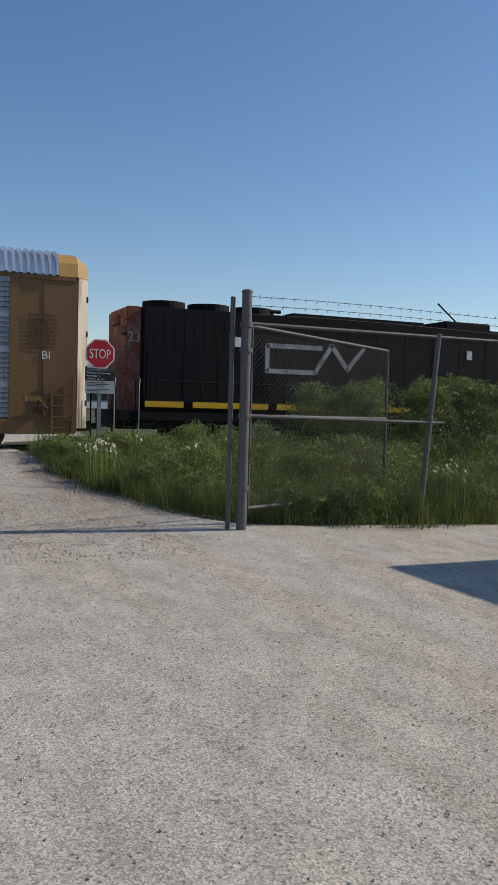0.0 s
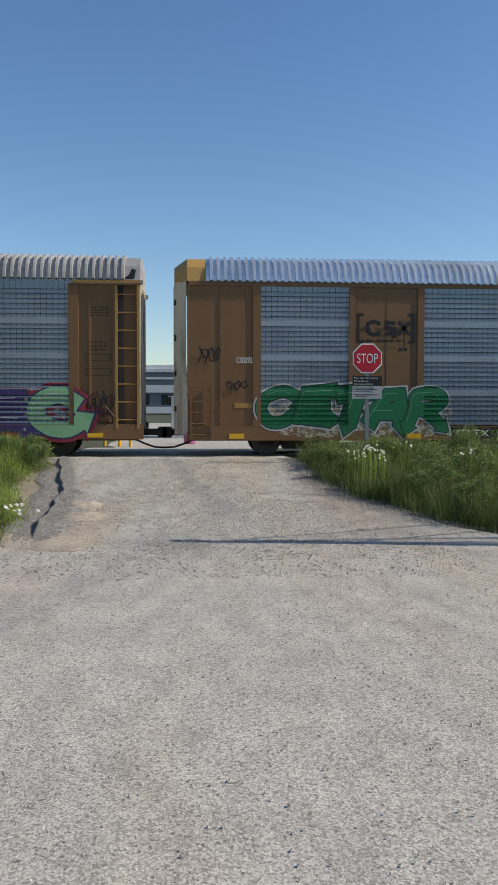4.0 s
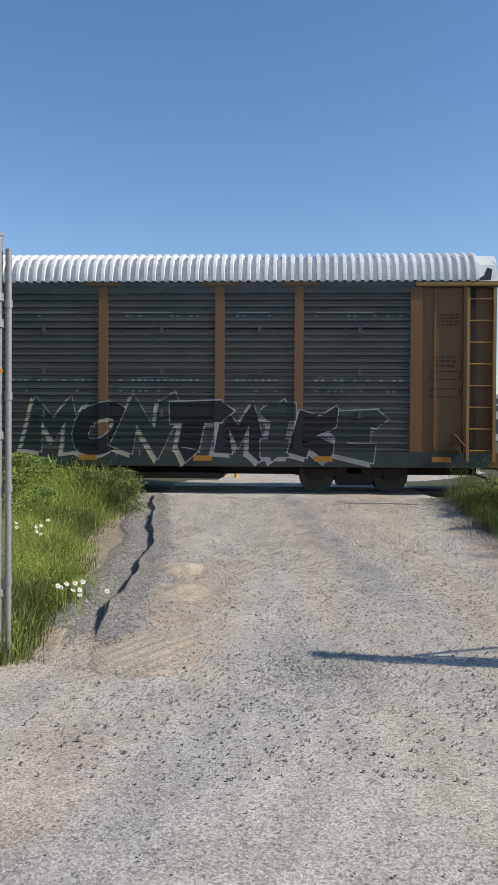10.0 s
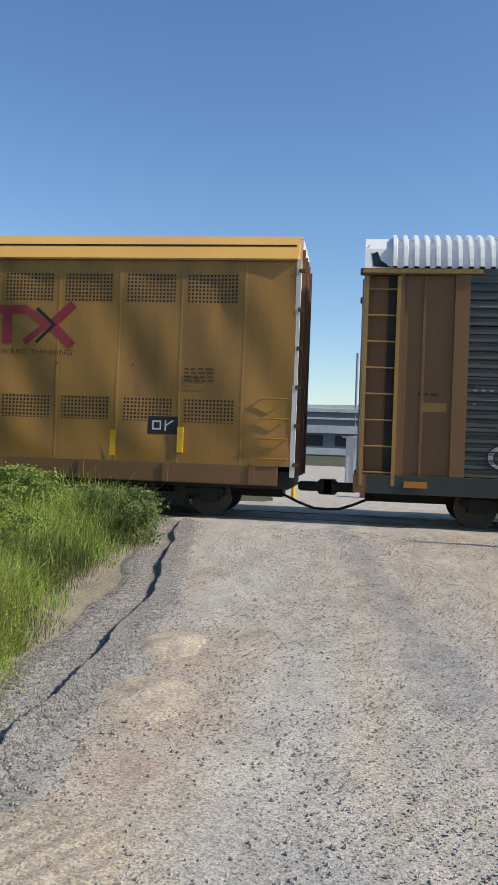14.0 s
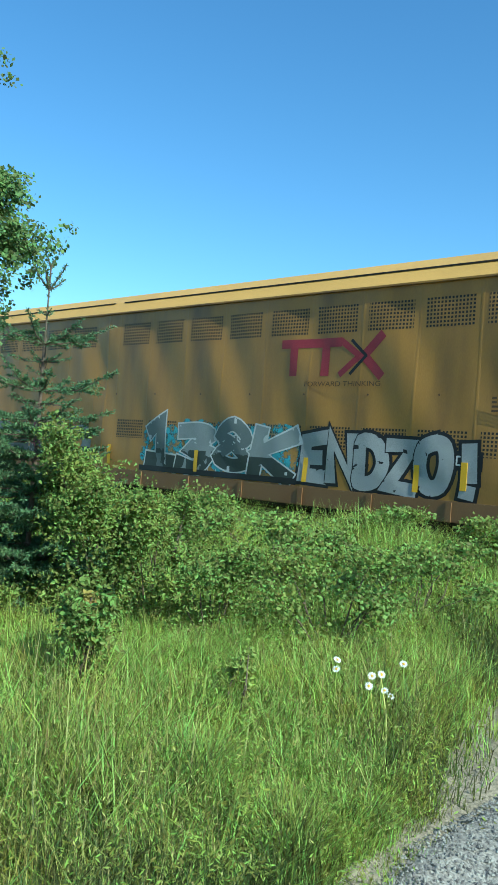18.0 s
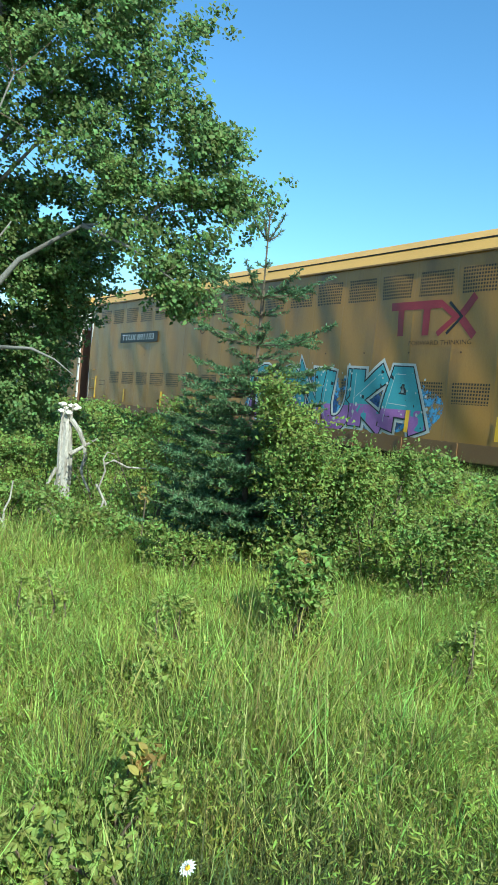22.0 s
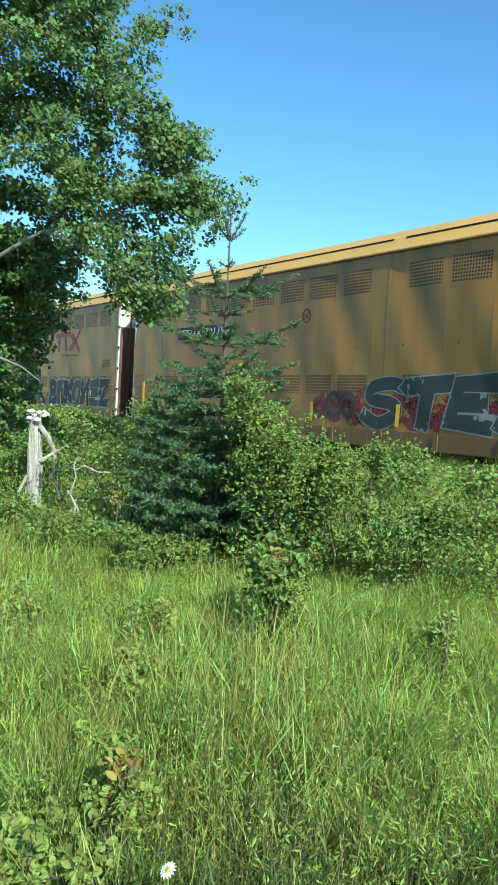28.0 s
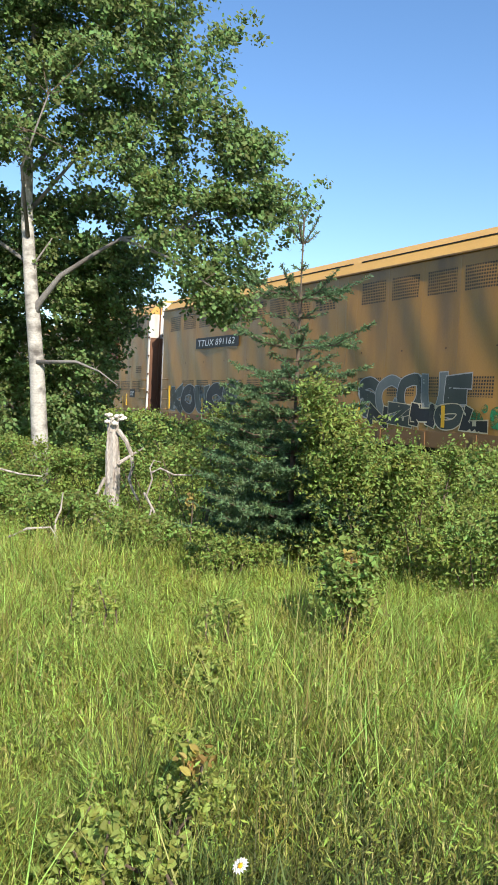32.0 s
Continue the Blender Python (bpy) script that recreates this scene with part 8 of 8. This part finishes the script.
for k, (x, y, h, russet) in enumerate(((-3.3, -13.3, 0.52, 1), (-3.2, -13.75, 0.42, 0), (-3.05, -13.55, 0.45, 0), (-3.45, -13.6, 0.4, 0), (-3.75, -13.15, 0.42, 1), (-5.0, -12.3, 0.55, 1), (-4.0, -11.0, 0.6, 1), (-5.6, -12.9, 0.5, 0), (-4.3, -12.7, 0.45, 0))):
    shrub(x, y, 0.34, h, 320, 0.03, material=SAPLING, folded=True, seed=300 + k, label="small broad-leaved sapling in the grass", name="sapling")
for k, (x, y, z) in enumerate(((-4.72, -11.62, 0.93), (-3.3, -13.3, 0.56), (-7.6, -11.3, 0.9))):
    s = tagged(new("sapling"), "small sapling with russet young leaves", "sapling", "shrubs by the track")
    s.location = (x, y, 0.1)
    rng = np.random.default_rng(400 + k)
    part("stem", rods(((0, 0, 0), (0.02, 0.01, z - 0.12), 0.006)), TWIG, s)
    soup("foliage", leaves(blob_points(40, (0, 0, z - 0.14), (0.07, 0.07, 0.1), rng, 0.1), 0.022, rng, folded=True), RUSSET, s)


def daisy(x, y, z, heads, seed, r=0.028):
    """Single flowers that stand close together."""
    rng = np.random.default_rng(seed)
    for _ in range(heads):
        fx, fy = x + rng.normal() * 0.1, y + rng.normal() * 0.1
        g = hill(fx, fy)
        d = new("daisy")
        d.location = (fx, fy, g)
        tagged(d, "white oxeye daisy with a yellow centre in the grass", "flower", "daisies in the grass")
        pz, lx, ly = z - g + rng.normal() * 0.05, rng.normal() * 0.03, rng.normal() * 0.03
        part("stalk", rods(((0, 0, 0), (lx, ly, pz), 0.003), n=4), GRASS, d)
        n = Vector((rng.normal() * 0.25 + 0.45, rng.normal() * 0.25 - 0.5, 0.65)).normalized()
        m = Matrix.Translation((lx, ly, pz)) @ n.to_track_quat("Z", "Y").to_matrix().to_4x4()
        pet, eye = bmesh.new(), bmesh.new()
        for k in range(14):
            a = k * 2 * math.pi / 14
            c, s = math.cos(a), math.sin(a)
            q = [(0.2 * r * c, 0.2 * r * s, 0), (0.7 * r * c - 0.16 * r * s, 0.7 * r * s + 0.16 * r * c, 0.002), (r * c, r * s, -0.002), (0.7 * r * c + 0.16 * r * s, 0.7 * r * s - 0.16 * r * c, 0.002)]
            pet.faces.new([pet.verts.new(m @ Vector(v)) for v in q])
        e = bmesh.ops.create_uvsphere(eye, u_segments=8, v_segments=5, radius=r * 0.33)
        bmesh.ops.transform(eye, matrix=m @ Matrix.Diagonal((1, 1, 0.5, 1)), verts=e["verts"])
        part("flower_head", pet, WHITE, d, "white ray petals")
        part("flower_centre", eye, AMBER, d, "yellow disc")


for k, (x, y, z, n) in enumerate(((-3.5, -10.36, 0.6, 3), (-3.2, -10.4, 0.58, 3), (-3.4, -10.15, 0.42, 2), (-2.12, -13.1, 0.33, 4), (-2.04, -13.15, 0.28, 2), (-2.18, -13.2, 0.38, 3), (-2.78, -13.48, 0.45, 1),
                                  (3.6, -8.97, 0.85, 18), (3.8, -8.8, 0.92, 18), (3.95, -9.1, 0.8, 14), (8.3, -14.4, 0.85, 9), (8.1, -14.3, 0.8, 8), (5.3, -10.2, 0.9, 5), (6.3, -9.2, 1.0, 5), (4.9, -7.6, 0.95, 5))):
    daisy(x, y, z, n, 40 + k, 0.024 if n > 12 else 0.028)


# ---- beyond the track ----
def shed(x0, x1, y0, y1, h, label, name="shed", roof=0.6, material=None):
    s = new(name)
    s.location = (x0, y0, 0)
    tagged(s, label, "building")
    w, d = x1 - x0, y1 - y0
    part("wall", boxes((0, w, 0, d, 0, h)), material or SIDING, s)
    bm = bmesh.new()
    for k in range(int(w / 0.3)):
        box(bm, 0.05 + k * 0.3, 0.13 + k * 0.3, -0.03, 0.0, 0.05, h)
    part("ribs", bm, material or SIDING, s)
    bm = bmesh.new()
    r = [bm.verts.new(v) for v in ((-0.2, -0.2, h), (w + 0.2, -0.2, h), (w + 0.2, d + 0.2, h), (-0.2, d + 0.2, h), (w * 0.5, -0.2, h + roof), (w * 0.5, d + 0.2, h + roof))]
    for f in ((0, 1, 4), (3, 5, 2), (0, 4, 5, 3), (1, 2, 5, 4), (0, 3, 2, 1)):
        bm.faces.new([r[i] for i in f])
    part("roof", bm, ROOF_WHITE, s)
    return s


shed(-12.4, -10.0, 14, 26, 5.2, "white ribbed metal warehouse beyond the track", "warehouse", 0.1)
shed(-0.6, 0.5, 20, 23, 2.3, "small white ribbed steel cabinet", "steel_cabinet", 0.05)
hall = shed(-60, 60, 150, 190, 9.5, "long low grey industrial hall with white roof bands far away", "industrial_hall", 1.0, DARK_SIDING)
for z0, z1 in ((8.9, 9.6), (7.4, 7.8), (4.6, 6.2), (0.2, 1.6)):
    part("wall_band", boxes((0, 120, -0.35, -0.05, z0, z1)), SIDING, hall, "white metal band")
for k in range(20):
    part("loading_window", boxes((k * 6 + 1, k * 6 + 4.5, -0.12, -0.04, 2.0, 4.2)), BLACK, hall)
shed(11.2, 17, -26, -18.6, 4.5, "plain pale shed beside the gravel yard", "shed", 0.4)


def far_mast():
    m = new("mast")
    m.location = (-1.1, 150, 0)
    part("pole", rods(((0, 0, 0), (0, 0, 21), 0.25), n=8), STEEL, m)
    tagged(m, "thin grey mast above the far hall", "mast")


far_mast()


def stones():
    """Loose crushed stone on the road, coarse along the verges and in one spill near the gate."""
    rng = np.random.default_rng(77)
    n = 36000
    x, y, r = rng.uniform(-2.2, 3.9, n), rng.uniform(-15.5, -3, n), rng.uniform(0.004, 0.011, n)
    x[:5000], y[:5000] = rng.uniform(-5, 6, 5000), rng.uniform(-24, -15, 5000)
    scatter("loose_stone", x, y, r, rng, STONE, "loose grey crushed stones on the road", 0.016 + rise(y))
    scatter("spilt_stone", rng.normal(0.08, 0.28, 1100), rng.normal(-14.45, 0.26, 1100), rng.uniform(0.005, 0.013, 1100), rng, STONE, "small spill of coarse dark stones on the road")
    lone = 9000
    y = rng.uniform(-16.5, -2.6, lone)
    scatter("dark_stone", rng.uniform(-1.9, 3.4, lone), y, rng.uniform(0.006, 0.016, lone), rng, STONE_DARK, "scattered dark stones on the pale road", 0.018 + rise(y))
    k, m = 60000, 51000
    vy = rng.uniform(-14.1, -2.5, k)
    early = vy + 14.1 < rng.uniform(0, 1.1, k)
    vy[early] = rng.uniform(-13.0, -2.5, early.sum())
    spread = rng.normal(size=k)
    off = np.where(rng.uniform(size=m) < 0.5, rng.uniform(-0.5, 0.06, m), np.abs(spread[:m]) * 0.15)
    x = np.concatenate([bank_line(vy[:m]) + off * (1 + 0.12 * np.sin(vy[:m] * 2.7)), np.interp(vy[m:], [-14.5, -11.5, -7.5, -2], [4.4, 3.6, 3.1, 3.0]) + spread[m:] * 0.2])
    lift = np.concatenate([np.maximum(bank(vy[:m], off), 0.014 + rise(vy[:m])), 0.024 + rise(vy[m:])])
    scatter("verge_stone", x, vy, rng.uniform(0.004, 0.013, k), rng, STONE_DARK, "dark grey gravel along the road's edge", lift)


def scatter(name, x, y, r, rng, material, label, lift=0.016):
    m = len(x)
    base = np.array([(1, 0, 0), (0.2, 1, 0), (-0.9, 0.3, 0), (-0.2, -1, 0), (0.1, 0.1, 0.8), (0, 0, -0.4)])
    pts = base[None] * rng.uniform(0.6, 1.25, (m, 6, 3))
    a = rng.uniform(0, 6.28, m)
    c, s = np.cos(a)[:, None], np.sin(a)[:, None]
    px = (pts[:, :, 0] * c - pts[:, :, 1] * s) * r[:, None] + x[:, None]
    py = (pts[:, :, 0] * s + pts[:, :, 1] * c) * r[:, None] + y[:, None]
    pz = pts[:, :, 2] * r[:, None] + np.broadcast_to(lift, (m,))[:, None] + r[:, None] * 0.2
    v = np.stack([px, py, pz], 2).reshape(-1, 3)
    tri = np.array([(0, 1, 4), (1, 2, 4), (2, 3, 4), (3, 0, 4), (1, 0, 5), (2, 1, 5), (3, 2, 5), (0, 3, 5)])
    f = (np.arange(m)[:, None, None] * 6 + tri[None]).reshape(-1, 3)
    tagged(raw(name, v.tolist(), f.tolist(), material), label, "stones", kind="stuff")


STONE_DARK = mat("dark crushed stone", (0.245, 0.228, 0.205), 0.9, vary=0.1, per_island=0.5, bump=0.1, tint=(0.14, 0.132, 0.12))
STONE = mat("crushed stone", (0.36, 0.335, 0.30), 0.85, vary=0.1, per_island=0.4, bump=0.1, tint=(0.24, 0.23, 0.22))
stones()


def marker_post(x, y):
    p = new("marker_post")
    p.location = (x, y, 0)
    tagged(p, "low yellow steel marker post beyond the track", "post", "marker posts beyond the track")
    part("pole", rods(((0, 0, -0.05), (0, 0, 0.55), 0.07), n=12), AMBER, p)
    part("cap", rods(((0, 0, 0.55), (0, 0, 0.58), 0.08), n=12), STEEL, p)


for x in (-3.3, -2.67, -2.2):
    marker_post(x, 11.0)


def plastic_drum(x, y):
    d = new("plastic_drum")
    d.location = (x, y, 0)
    tagged(d, "faded pink plastic drum beside the steel cabinet", "drum")
    part("barrel", rods(((0, 0, 0), (0, 0, 0.62), 0.27), n=20), INK["pink"], d)
    part("rim", rods(((0, 0, 0.6), (0, 0, 0.65), 0.285), n=20), INK["white"], d)


plastic_drum(0.35, 13.0)


# ---- what moves ----
TRAVEL = [(0, 0.0), (2, 11.37), (4, 22.71), (6.5, 36.85), (8, 45.35), (10, 56.67), (12, 67.85), (13.5, 76.22), (15.5, 87.63), (17, 96.38), (19, 108.18), (21, 119.77),
          (23, 131.05), (25.5, 144.96), (27.5, 156.05), (29, 164.33), (30.5, 172.5), (32, 180.58)]


def motions():
    for root, x in VEHICLES:
        walk(root, [(t, pose(x + s, 0, 0)) for t, s in TRAVEL])
    # the wheels roll with the train
    ts = [k * 0.1 for k in range(321)]
    dist = np.interp(ts, [t for t, _ in TRAVEL], [s for _, s in TRAVEL])
    for w in WHEELSETS:
        o = w.location.copy()
        walk(w, [(t, pose(o.x, o.y, o.z, 0, math.degrees(s / 0.42), 0)) for t, s in zip(ts, dist)])


motions()
